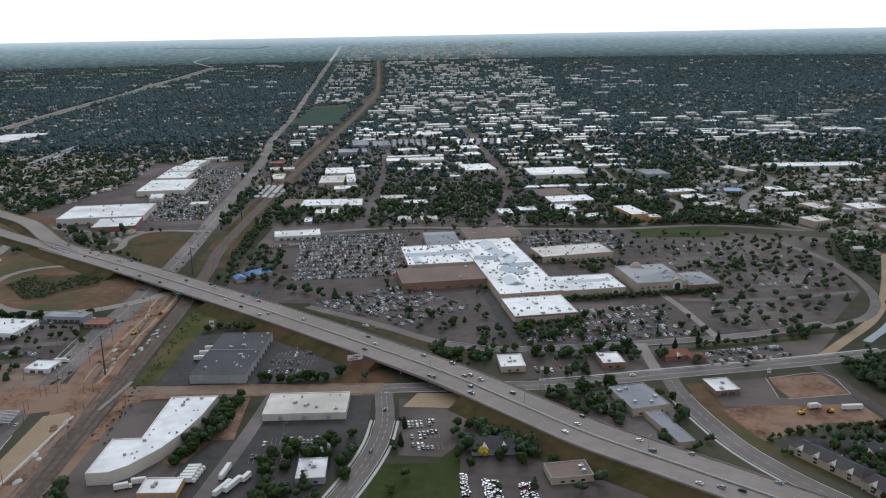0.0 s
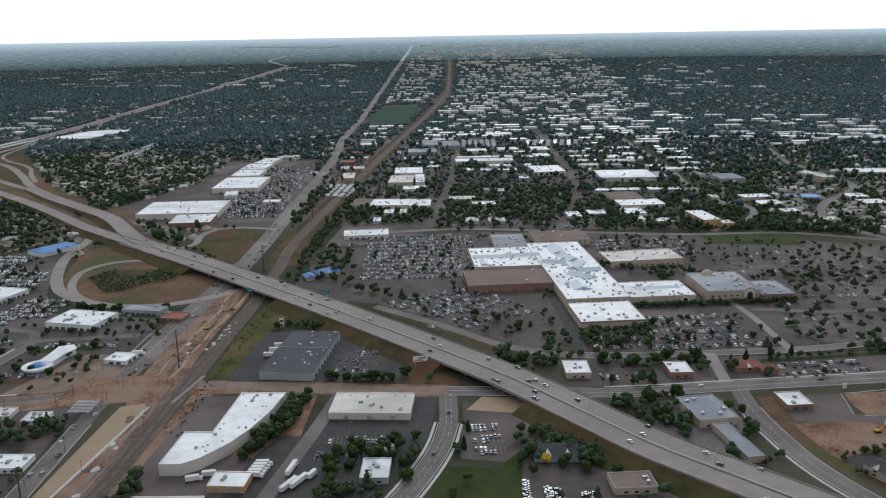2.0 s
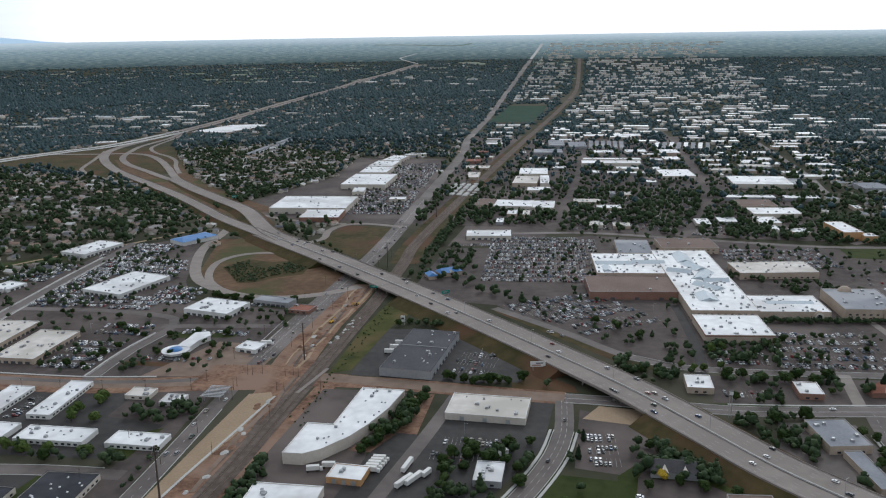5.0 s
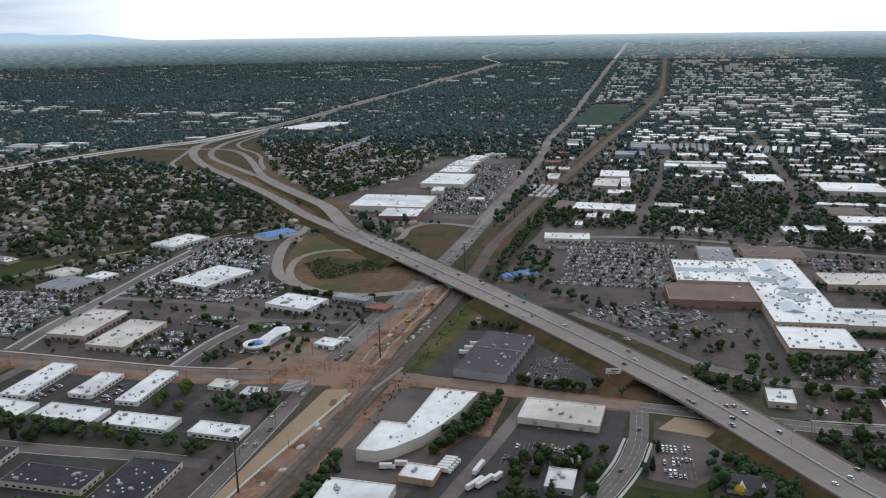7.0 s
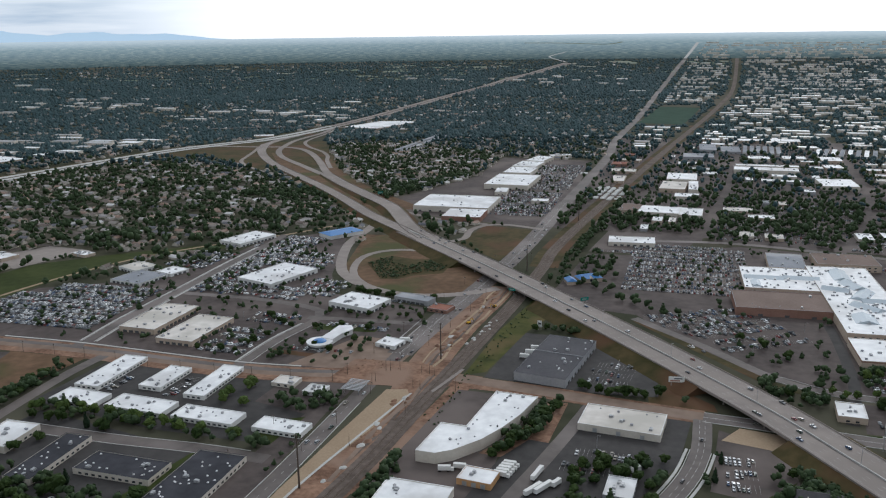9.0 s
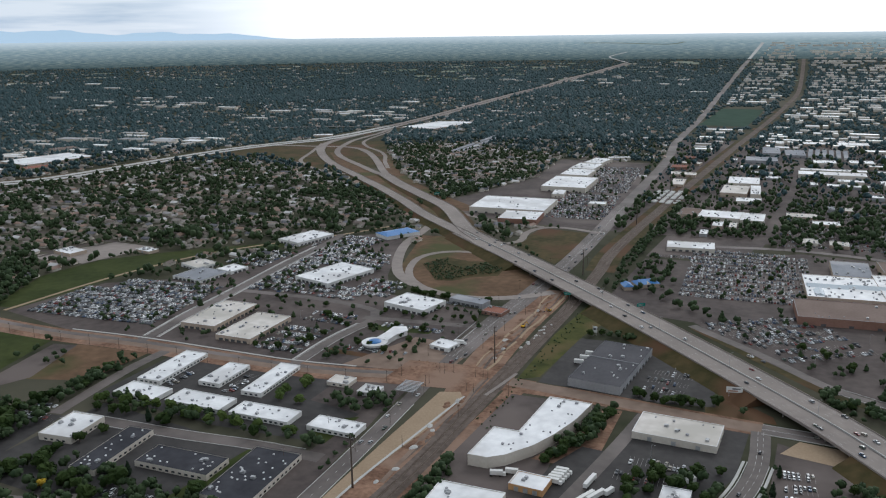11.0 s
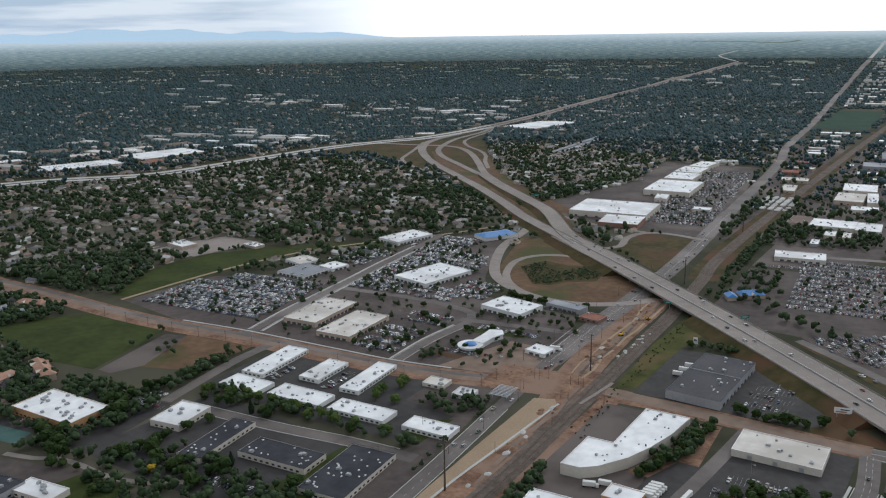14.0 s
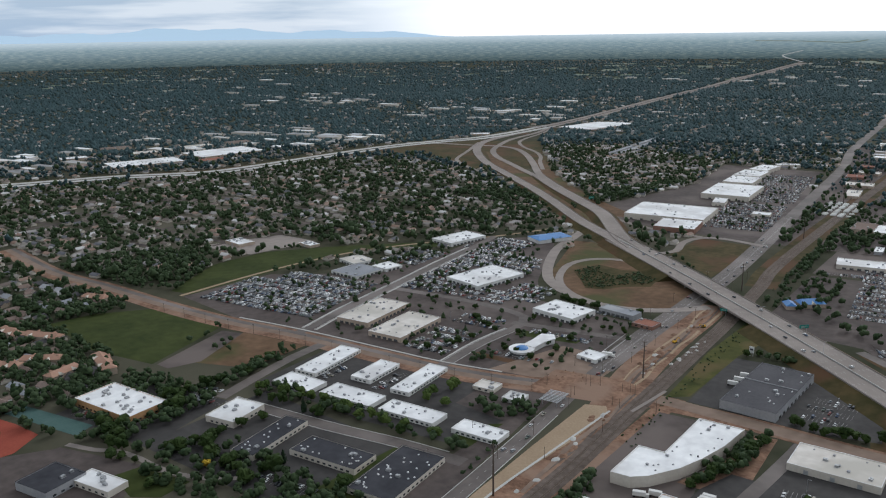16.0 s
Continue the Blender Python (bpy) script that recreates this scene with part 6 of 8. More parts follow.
HOMES = [(-1640, 560), (-1570, 760), (-1430, 1080), (-1395, 1300), (-1260, 1440), (-1000, 1400), (-700, 1180), (-640, 1110), (-720, 960), (-880, 800), (-920, 640), (-900, 545), (-1150, 560)]
WOODS_W = [(-1400, 250), (-1300, 510), (-1150, 505), (-800, 490), (-770, 410), (-735, 370), (-645, 365), (-600, 300), (-625, 245), (-900, 150)]
NORTH_W = [(-900, 1480), (-620, 1180), (-600, 1320), (-570, 1520), (-600, 1780), (-900, 1900), (-1050, 1800)]
EAST = [(470, 690), (520, 930), (480, 1060), (360, 1110), (420, 1400), (760, 1500), (900, 1000), (700, 720)]
SOUTH_E = [(345, 640), (500, 670), (700, 700), (620, 420), (345, 420), (340, 520)]
LOOP_SHRUBS = [(-420, 814), (-440, 840), (-464, 868), (-450, 906), (-436, 880), (-412, 872), (-398, 904), (-368, 884), (-366, 858), (-392, 846), (-402, 822)]

# houses: the nearest as things of their own
HOUSE = {}


def house_meshes(seed):
    rnd = random.Random(seed)
    w, d, h, rise = rnd.uniform(11, 16), rnd.uniform(8, 11), 3.0, rnd.uniform(1.8, 2.8)
    walls = bmesh.new()
    box(walls, 0, 0, -0.3, w, d, h + 0.3)
    for sx in (-1, 1):
        a = [walls.verts.new(p) for p in ((sx * w / 2, -d / 2, h), (sx * w / 2, d / 2, h), (sx * w / 2, 0, h + rise * 0.96))]
        walls.faces.new(a)
    roof = bmesh.new()
    e, o = w / 2 + 0.5, d / 2 + 0.6
    drop = h - 0.6 * rise / (d / 2)
    for side in (-1, 1):
        v = [roof.verts.new(p) for p in ((-e, side * o, drop), (e, side * o, drop), (e, 0, h + rise), (-e, 0, h + rise), (-e, side * o, drop + 0.2), (e, side * o, drop + 0.2), (e, 0, h + rise + 0.2), (-e, 0, h + rise + 0.2))]
        for f in ((0, 1, 2, 3), (4, 5, 6, 7), (0, 1, 5, 4), (1, 2, 6, 5), (3, 0, 4, 7)):
            roof.faces.new([v[k] for k in f])
    if rnd.random() < 0.6:  # a garage gable across
        box(walls, w * 0.28, -d / 2 - 2.5, -0.3, 6, 5.4, 2.9)
        g = [roof.verts.new(p) for p in ((w * 0.28 - 3.4, -d / 2 - 5.6, 2.5), (w * 0.28 + 3.4, -d / 2 - 5.6, 2.5), (w * 0.28, -d / 2 - 5.6, 4.5), (w * 0.28 - 3.4, 0, 2.5), (w * 0.28 + 3.4, 0, 2.5), (w * 0.28, 0, 4.5))]
        roof.faces.new((g[0], g[2], g[5], g[3])), roof.faces.new((g[2], g[1], g[4], g[5])), roof.faces.new((g[0], g[1], g[2]))
    out = []
    for name, bm, m in (("wall", walls, M[rnd.choice(["cream_wall", "tan_wall", "grey_wall", "white_wall"])]), ("roof", roof, M[rnd.choice(["grey_shingle", "grey_shingle", "brown_roof", "grey_roof", "brown_roof"])])):
        bmesh.ops.recalc_face_normals(bm, faces=bm.faces)
        me = bpy.data.meshes.new(name)
        bm.to_mesh(me)
        bm.free()
        me.materials.append(m)
        out.append(me)
    return out


HOUSES = [house_meshes(i) for i in range(12)]
house_window = opening_mesh("window", 1.6, 1.2, 0.1, M["glass"])


def house(x, y, rot, k):
    root = tagged(new("house"), "low suburban house with a shingled gable roof among trees", "house", "suburban houses")
    root.matrix_basis = pose(x, y, 0, 0, 0, rot)
    wall, _ = [share(name, me, root, Matrix.Identity(4)) for name, me in zip(("wall", "roof"), HOUSES[k % len(HOUSES)])]
    share("window", house_window, wall, pose(-2.5, -4.9, 1.1))

    take_outline(corners(x, y, 14, 12, rot))


HV = np.array([(-6.5, -4.5, -.3), (6.5, -4.5, -.3), (6.5, 4.5, -.3), (-6.5, 4.5, -.3), (-6.5, -4.5, 3), (6.5, -4.5, 3), (6.5, 4.5, 3), (-6.5, 4.5, 3), (-6.5, 0, 5.1), (6.5, 0, 5.1),
               (-7, -5.1, 2.8), (7, -5.1, 2.8), (7, 0, 5.3), (-7, 0, 5.3), (-7, 5.1, 2.8), (7, 5.1, 2.8)])
ht, hs = quads([(0, 1, 5, 4), (2, 3, 7, 6)], [0, 0])
ht = np.concatenate([ht, [(1, 2, 6), (1, 6, 5), (5, 6, 9), (3, 0, 4), (3, 4, 7), (7, 4, 8), (10, 11, 12), (10, 12, 13), (13, 12, 15), (13, 15, 14)]])
hs = np.concatenate([hs, [0] * 6, [1] * 4])
HOUSE_T = [(HV, ht, hs)]

near_homes = []
for zone, seed in ((HOMES, 11), (NORTH_W, 12), (EAST, 13), (WOODS_W, 14)):
    o = np.array(zone, float)
    (xa, ya), (xb, yb) = o.min(0), o.max(0)
    r = np.random.default_rng(seed)
    for gx in np.arange(xa, xb, 25.0):
        for gy in np.arange(ya, yb, 21.0):
            x, y = gx + r.normal() * 3, gy + r.normal() * 3
            if within(np.array(x), np.array(y), zone) and free(np.array([x - 7, x + 7, x, x]), np.array([y, y, y - 7, y + 7])).all() and r.random() < 0.82:
                near_homes.append((x, y, r.choice([4, 94, 4, 184]) + r.normal() * 4))
near_homes.sort(key=lambda p: math.hypot(p[0], p[1]))
for k, (x, y, rot) in enumerate(near_homes[:200]):
    house(x, y, rot, k * 5 + int(x))
more_homes = [(x, y, 0, radians(rot), 1, 1) for x, y, rot in near_homes[200:]]
for x, y, *_ in more_homes:
    take_outline(corners(x, y, 13, 11, 4))

# far suburbs: a fan of land as wide as the view
def fan(r0, r1, each, seed):
    r = np.random.default_rng(seed)
    a0, a1 = radians(-36), radians(72)
    n = int(0.5 * (a1 - a0) * (r1 * r1 - r0 * r0) / each)
    a, d = r.uniform(a0, a1, n), np.sqrt(r.uniform(r0 * r0, r1 * r1, n))
    return np.stack([-d * np.sin(a), d * np.cos(a)], 1), r


homes = []
for r0, r1, each, seed in ((1050, 2200, 760, 21), (2200, 3400, 2700, 22), (3400, 4150, 7000, 23)):
    p, r = fan(r0, r1, each, seed)
    ok = free(p[:, 0], p[:, 1]) & ~in_corridor(p[:, 0], p[:, 1]) & ~((p[:, 0] > -345) & (p[:, 1] < 1120) & (p[:, 0] < 470))
    p = p[ok]
    homes += [(x, y, float(land(x, y)), radians(r.choice([5, 95]) + r.normal() * 6), 1, 1) for x, y in p]
spread("far_houses", HOUSE_T, more_homes + homes, [M["cream_wall"], M["house_roof"]], "many distant suburban houses with gabled roofs", "houses")


def clumped(x, y, size, seed):
    """Slow variation from 0 to 1 over the land."""
    ph = np.random.default_rng(seed).uniform(0, 6.28, 6)
    return 0.5 + 0.25 * (np.sin(x / size + ph[0] + 1.7 * np.sin(y / size * 0.7 + ph[1])) + np.sin(y / size * 1.3 + ph[2] + 1.3 * np.sin(x / size * 1.9 + ph[3])))


for i in range(46):
    x = 108 + 3.6 * i
    JOINED.append((x, 776 + 0.155 * (x - 112) + tree_rnd.gauss(0, 1.2), 0, tree_rnd.uniform(0, 6), tree_rnd.uniform(5, 8), tree_rnd.uniform(4.5, 7)))
# trees and hedges round the lots
for line, step, wide in (([(23, 524), (33, 515), (44, 502), (58, 490), (71, 476), (100, 448), (150, 395)], 3.0, 5.5), ([(199, 481), (207, 489), (233, 498), (263, 502), (284, 503)], 5.0, 5.5), ([(202, 467), (218, 462), (225, 445), (233, 428), (240, 412)], 3.0, 6.0),
                         ([(-31, 523), (-33, 503), (-34, 478)], 5.0, 5.5), ([(20, 640), (62, 644), (150, 653), (250, 671), (320, 693)], 10.0, 7.5), ([(200, 646), (300, 666)], 8.0, 6.5), ([(-300, 720), (-345, 722), (-420, 712)], 9.0, 6.0),
                         ([(-575, 532), (-470, 540), (-420, 546)], 9.0, 5.0), ([(-640, 690), (-560, 705), (-430, 705)], 9.0, 5.5), ([(-293, 480), (-306, 520)], 6.0, 6.5), ([(-290, 390), (-297, 450)], 12.0, 6.0), ([(418, 790), (438, 880), (474, 1000)], 6.0, 9.0), ([(330, 676), (385, 706), (425, 770)], 5.0, 8.5)):
    for (ax, ay), (bx, by) in zip(line, line[1:]):
        n = max(1, int(math.hypot(bx - ax, by - ay) / step))
        for i in range(n):
            x, y = ax + (bx - ax) * (i + 0.5) / n + tree_rnd.gauss(0, 0.8), ay + (by - ay) * (i + 0.5) / n + tree_rnd.gauss(0, 0.8)
            if free(x, y, ROADS) and tree_rnd.random() < 0.92:
                k = wide * tree_rnd.uniform(0.75, 1.25)
                JOINED.append((x, y, 0, tree_rnd.uniform(0, 6), k, k * tree_rnd.uniform(0.8, 1.0)))
for x, y, k in ((-335, 606, 7), (-337, 612, 6), (-355, 667, 6), (-378, 682, 6), (-412, 681, 6), (-355, 684, 6), (-348, 685, 6), (-392, 585, 6), (-406, 599, 5), (-392, 633, 6), (-311, 689, 6), (-324, 689, 6), (-400, 590, 5), (-345, 590, 6), (-350, 625, 5), (-24, 448, 7), (87, 436, 10), (74, 428, 8), (102, 443, 6), (29, 430, 7), (49, 434, 7), (52, 478, 7), (44, 467, 6), (7, 512, 9), (9, 493, 8), (5, 500, 8)):
    JOINED.append((x, y, 0, k, k * 1.1, k))
DEALERS = [(-750, 545), (-740, 650), (-685, 700), (-635, 800), (-640, 920), (-560, 950), (-480, 800), (-440, 740), (-330, 728), (-320, 690), (-318, 570), (-420, 550), (-560, 535)]
lot_rnd = np.random.default_rng(77)
for each, outline in ((330, DEALERS), (420, [(-425, 1170), (-340, 1180), (-370, 1400), (-420, 1640), (-500, 1640), (-450, 1400)]), (480, [(-160, 868), (-165, 1000), (-60, 1085), (60, 1060), (60, 960), (-40, 870)]), (420, [(-60, 705), (20, 665), (55, 690), (40, 760), (-40, 800), (-110, 790)]), (300, [(110, 960), (110, 1070), (330, 1050), (330, 930), (200, 930)]), (380, [(60, 664), (230, 682), (230, 760), (130, 745), (60, 700)])):
    o = np.array(outline, float)
    lo, hi = o.min(0), o.max(0)
    for x, y in lo + (hi - lo) * lot_rnd.random((int(np.prod(hi - lo) / each), 2)):
        if within(np.array(x), np.array(y), outline) and free(x, y, ROADS):
            k = lot_rnd.uniform(4.5, 8)
            JOINED.append((x, y, 0, lot_rnd.uniform(0, 6), k, k * 0.95))
woods = list(JOINED)
for zone, each, seed in (([(300, 603), (345, 622), (420, 632), (400, 545), (312, 545), (304, 560)], 26, 101), ([(52, 1180), (536, 1144), (533, 1075), (180, 1115)], 95, 102), ([(-200, 712), (-160, 716), (-120, 692), (-100, 674), (-92, 655), (-110, 660), (-150, 704)], 38, 103), ([(-357, 480), (-340, 500), (-314, 512), (-300, 512), (-296, 492), (-316, 478)], 60, 104), ([(290, 690), (318, 702), (300, 672), (250, 664), (250, 676)], 50, 105),
                         ([(-650, 290), (-610, 375), (-520, 398), (-508, 300), (-560, 262), (-630, 250)], 52, 61), ([(-505, 292), (-440, 350), (-395, 335), (-310, 338), (-306, 290), (-440, 268)], 60, 62),
                         ([(-1010, 512), (-850, 522), (-790, 545), (-850, 640), (-930, 660), (-1000, 600)], 62, 63), ([(-850, 330), (-812, 400), (-640, 384), (-618, 330), (-700, 290)], 70, 64),
                         ([(-800, 495), (-780, 470), (-806, 400), (-860, 380), (-900, 440), (-860, 500)], 62, 65), ([(-235, 380), (-205, 380), (-215, 440), (-228, 445)], 30, 66),
                         ([(-108, 395), (-112, 470), (-58, 500), (-58, 450), (-80, 395)], 85, 67), ([(232, 485), (225, 440), (262, 395), (345, 400), (345, 520), (300, 500)], 48, 68),
                         ([(-100, 700), (-55, 655), (-70, 640), (-118, 690)], 40, 69), ([(88, 585), (90, 560), (125, 572), (150, 588)], 45, 70), ([(-505, 412), (-310, 420), (-310, 432), (-505, 428)], 55, 71),
                         ([(-545, 400), (-525, 400), (-540, 520), (-560, 520)], 55, 72),
                         ([(30, 655), (30, 700), (110, 715), (140, 690), (140, 668), (60, 664)], 75, 94), ([(-30, 640), (30, 606), (45, 640), (8, 668)], 60, 95), ([(70, 618), (110, 622), (110, 640), (70, 636)], 70, 96), ([(138, 640), (172, 650), (172, 622), (145, 618)], 70, 97),
                         ([(72, 560), (120, 574), (126, 545), (110, 500), (80, 520)], 48, 98), ([(-170, 505), (-160, 470), (-145, 500), (-138, 560), (-152, 560)], 42, 99), ([(20, 632), (160, 644), (330, 678), (335, 695), (160, 672), (20, 652)], 120, 81), ([(60, 590), (200, 604), (340, 628), (345, 640), (200, 616), (60, 600)], 170, 82),
                         ([(430, 780), (448, 900), (480, 1000), (540, 1000), (500, 850), (440, 720), (400, 690), (360, 660), (350, 672), (410, 735)], 90, 83), ([(350, 500), (345, 640), (500, 668), (520, 500)], 80, 84),
                         ([(-240, 850), (-250, 1000), (-190, 1000), (-178, 860)], 150, 85), ([(-90, 1112), (380, 1112), (420, 1440), (-95, 1440)], 190, 86), ([(-225, 1135), (-225, 1250), (-115, 1250), (-115, 1140)], 130, 87),
                         ([(130, 905), (200, 890), (330, 900), (340, 880), (210, 868), (130, 880)], 160, 88), ([(230, 1095), (360, 1092), (460, 1060), (480, 1110), (360, 1140), (240, 1130)], 70, 89), ([(-330, 1120), (-322, 1400), (-300, 1400), (-300, 1120)], 130, 90),
                         ([(-262, 1000), (-268, 1400), (-245, 1400), (-236, 1000)], 90, 91), ([(-60, 590), (-60, 640), (-20, 600)], 90, 92), ([(110, 470), (160, 520), (165, 480), (130, 455)], 160, 93), ([(5, 470), (20, 515), (130, 425), (170, 395), (150, 385), (90, 470)], 30, 73),
                         ([(-900, 1180), (-640, 1120), (-600, 1160), (-640, 1200), (-800, 1300)], 90, 74), ([(-640, 1165), (-610, 1300), (-575, 1500), (-600, 1520), (-680, 1300)], 60, 75)):
    r = np.random.default_rng(seed)
    for x, y in sample(zone, each, ROADS, seed):
        w = r.uniform(6, 11.5)
        woods.append((x, y, 0, r.uniform(0, 6.28), w, w * r.uniform(0.8, 1.15)))
for zone, each, seed, lo, hi in ((HOMES, 100, 31, 7.5, 13.5), (WOODS_W, 105, 32, 7, 13), (NORTH_W, 96, 33, 7, 13), (EAST, 100, 34, 6, 11), (SOUTH_E, 75, 35, 7, 12)):
    p = sample(zone, each, None, seed)
    r = np.random.default_rng(seed)
    thick = clumped(p[:, 0], p[:, 1], 38, seed)
    for (x, y), k in zip(p, thick):
        if r.random() > 0.55 + 0.8 * k:
            continue
        w = r.uniform(lo, hi) * r.uniform(0.62, 0.85 + 0.5 * k)
        woods.append((x, y, 0, r.uniform(0, 6.28), w, w * r.uniform(0.85, 1.2)))
spread("near_woods", NEAR_WOOD, woods, [M["leaf"]], "dense green trees among suburban houses", "trees")
shrubs = [(x, y, 0, float(a), float(s), float(s) * 0.6) for (x, y), a, s in zip(sample(LOOP_SHRUBS, 11, np.zeros((NX, NY), bool), 41), rng.uniform(0, 6, 900), rng.uniform(2, 5, 900))]
for line, each, off in ((RAIL[2:7], 6, 15), (RAIL[2:6], 7, 20), (RAIL[6:10], 9, 22)):
    edge = sides(smooth(line, each), -off)
    shrubs += [(x + rng.normal() * 2.5, y + rng.normal() * 2.5, 0, rng.uniform(0, 6), rng.uniform(1.5, 4), rng.uniform(1, 3)) for x, y in edge if rng.random() < 0.7]
spread("shrubs", SHRUB, shrubs, [M["leaf"]], "green shrubs in the loop ramp and along the railway", "shrubs")

mid = []
for r0, r1, each, seed in ((1000, 2200, 130, 51),):
    p, r = fan(r0, r1, each, seed)
    near_lots = (p[:, 0] > -345) & (p[:, 1] < 1105) & (p[:, 0] < 470)
    done = np.zeros(len(p), bool)
    for zone in (HOMES, WOODS_W, NORTH_W, EAST, SOUTH_E):
        done |= within(p[:, 0], p[:, 1], zone)
    ok = free(p[:, 0], p[:, 1]) & ~near_lots & ~done & (~in_corridor(p[:, 0], p[:, 1]) | (r.random(len(p)) < np.where(p[:, 1] < 1700, 0.85, 0.75)))
    for x, y in p[ok]:
        w = float(np.clip(r.lognormal(2.2, 0.34), 4.5, 19))
        mid.append((x, y, 0, r.uniform(0, 6.28), w, w * r.uniform(0.8, 1.2)))
# the share of crowns with painted haze grows with distance
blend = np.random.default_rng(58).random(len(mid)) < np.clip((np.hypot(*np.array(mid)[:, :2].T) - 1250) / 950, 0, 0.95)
spread("suburb_trees", MID_TREES, [q for q, b in zip(mid, blend) if b], [M["leaf_hazed"]], "haze-tinted grey-green trees of the farther suburbs", "trees")
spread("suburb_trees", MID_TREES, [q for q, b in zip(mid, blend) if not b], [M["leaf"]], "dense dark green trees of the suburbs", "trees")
for k, (r0, r1, each, seed, lo, hi) in enumerate(((2200, 3200, 130, 52, 9, 16), (3200, 4240, 90, 53, 12, 20))):
    far = []
    p, r = fan(r0, r1, each, seed)
    gaps = clumped(p[:, 0], p[:, 1], 110, seed)
    left = np.degrees(np.arctan2(-p[:, 0], p[:, 1]))
    open_land = np.clip((np.hypot(p[:, 0], p[:, 1]) - 3700) / 900, 0, 1) * np.clip((left - 2) / 25, 0, 0.7)
    ok = free(p[:, 0], p[:, 1]) & (~in_corridor(p[:, 0], p[:, 1]) | (r.random(len(p)) < 0.65)) & (r.random(len(p)) < 0.42 + 0.95 * gaps) & (r.random(len(p)) > open_land)
    for x, y in p[ok]:
        z = float(land(x, y))
        w = r.uniform(lo, hi) * (1 - z / 330)
        far.append((x, y, z - 0.3, r.uniform(0, 6.28), w, w * r.uniform(0.75, 1.15)))
    spread("far_woods", HORIZON_TREES, far, [M["leaf_hazed"]], "haze-tinted dark green tree cover stretching to the horizon", "trees")
print("woods", len(woods), "mid", len(mid), "far", len(far), "homes", len(homes) + len(more_homes), "blocks", len(far_blocks))


# ---- cars ----
def car_parts(long, wide, low, high, a, b):
    body = bmesh.new()
    box(body, 0, 0, 0.28, long, wide, low - 0.28, 0, 0.94, 0.14)
    box(body, (a + b) / 2, 0, high - 0.06, (b - a), wide * 0.78, 0.07)
    glass = bmesh.new()
    lo = [(a - 0.55, -wide * 0.45), (b + 0.65, -wide * 0.45), (b + 0.65, wide * 0.45), (a - 0.55, wide * 0.45)]
    hi = [(a, -wide * 0.38), (b, -wide * 0.38), (b, wide * 0.38), (a, wide * 0.38)]
    v = [glass.verts.new((*p, low - 0.02)) for p in lo] + [glass.verts.new((*p, high - 0.05)) for p in hi]
    for f in ((0, 1, 5, 4), (1, 2, 6, 5), (2, 3, 7, 6), (3, 0, 4, 7)):
        glass.faces.new([v[k] for k in f])
    out = []
    for name, bm, m in (("body", body, M["car_object"]), ("glasshouse", glass, M["glass"])):
        me = bpy.data.meshes.new(name)
        bm.to_mesh(me)
        bm.free()
        me.materials.append(m)
        out.append(me)
    return out, long, wide


SHAPES = [car_parts(4.7, 1.82, 0.95, 1.45, -1.0, 0.5), car_parts(4.8, 1.9, 1.1, 1.75, -1.9, 0.5), car_parts(5.6, 2.0, 1.1, 1.85, -0.3, 0.9), car_parts(4.3, 1.78, 0.95, 1.5, -1.5, 0.4)]
CAR_WORDS = ("saloon car", "sport utility car", "pickup truck", "hatchback car")
bm = bmesh.new()
tube(bm, 0, 0, -0.11, 0.33, 0.22, 10)
WHEEL = bpy.data.meshes.new("wheel")
bm.to_mesh(WHEEL)
bm.free()
WHEEL.materials.append(M["tyre"])
car_rnd = random.Random(5)
CARS = [0]


def car(x, y, rot, z=0.1, where="parked on asphalt", group="parked cars"):
    k = car_rnd.choice((0, 0, 1, 1, 2, 3))
    meshes, long, wide = SHAPES[k]
    root = tagged(new("car"), f"{CAR_WORDS[k]} {where}", "car", group)
    root.matrix_basis = pose(x, y, z, 0, 0, rot)
    for name, me in zip(("body", "glasshouse"), meshes):
        share(name, me, root, Matrix.Identity(4))
    for sx in (-1, 1):
        for sy in (-1, 1):
            share("wheel", WHEEL, root, pose(sx * long * 0.31, sy * (wide / 2 - 0.1), 0.33, 90))
    CARS[0] += 1


# cars on the freeway, as they stand at one moment
run = np.concatenate([[0], np.cumsum(np.linalg.norm(np.diff(FLINE[:, :2], axis=0), axis=1))])
for i in range(48):
    s = car_rnd.uniform(0.04, 0.99) * run[-1]
    c = [float(np.interp(s, run, FLINE[:, k])) for k in range(3)]
    q = [float(np.interp(s + 2, run, FLINE[:, k])) for k in range(3)]
    a = math.atan2(q[1] - c[1], q[0] - c[0])
    off = car_rnd.choice((-16, -12.4, -8.8, -5, 5, 8.8, 12.4))
    car(c[0] - off * math.sin(a), c[1] + off * math.cos(a), math.degrees(a), c[2] + 0.06, "on the pale freeway", "cars on the freeway")
for i in range(34):
    y = car_rnd.uniform(400, 1150)
    off = car_rnd.choice((-8.8, -5.3, 5.3, 8.8)) if y > 600 else car_rnd.choice((-3.2, 3.2))
    car(float(arterial_x(y)) + off, y, 90, 0.2, "on the arterial road", "cars on the arterial road")
for x, y, r in ((-10, 578, 0), (40, 574, 0), (100, 584, 5), (140, 592, 8), (230, 607, 10), (310, 622, 10), (-42, 540, 90), (-47, 480, 80)):
    car(x, y, r, 0.3, "on a side street", "cars on side streets")

STALLS = []  # joined cars: x, y, turn
LINES = bmesh.new()


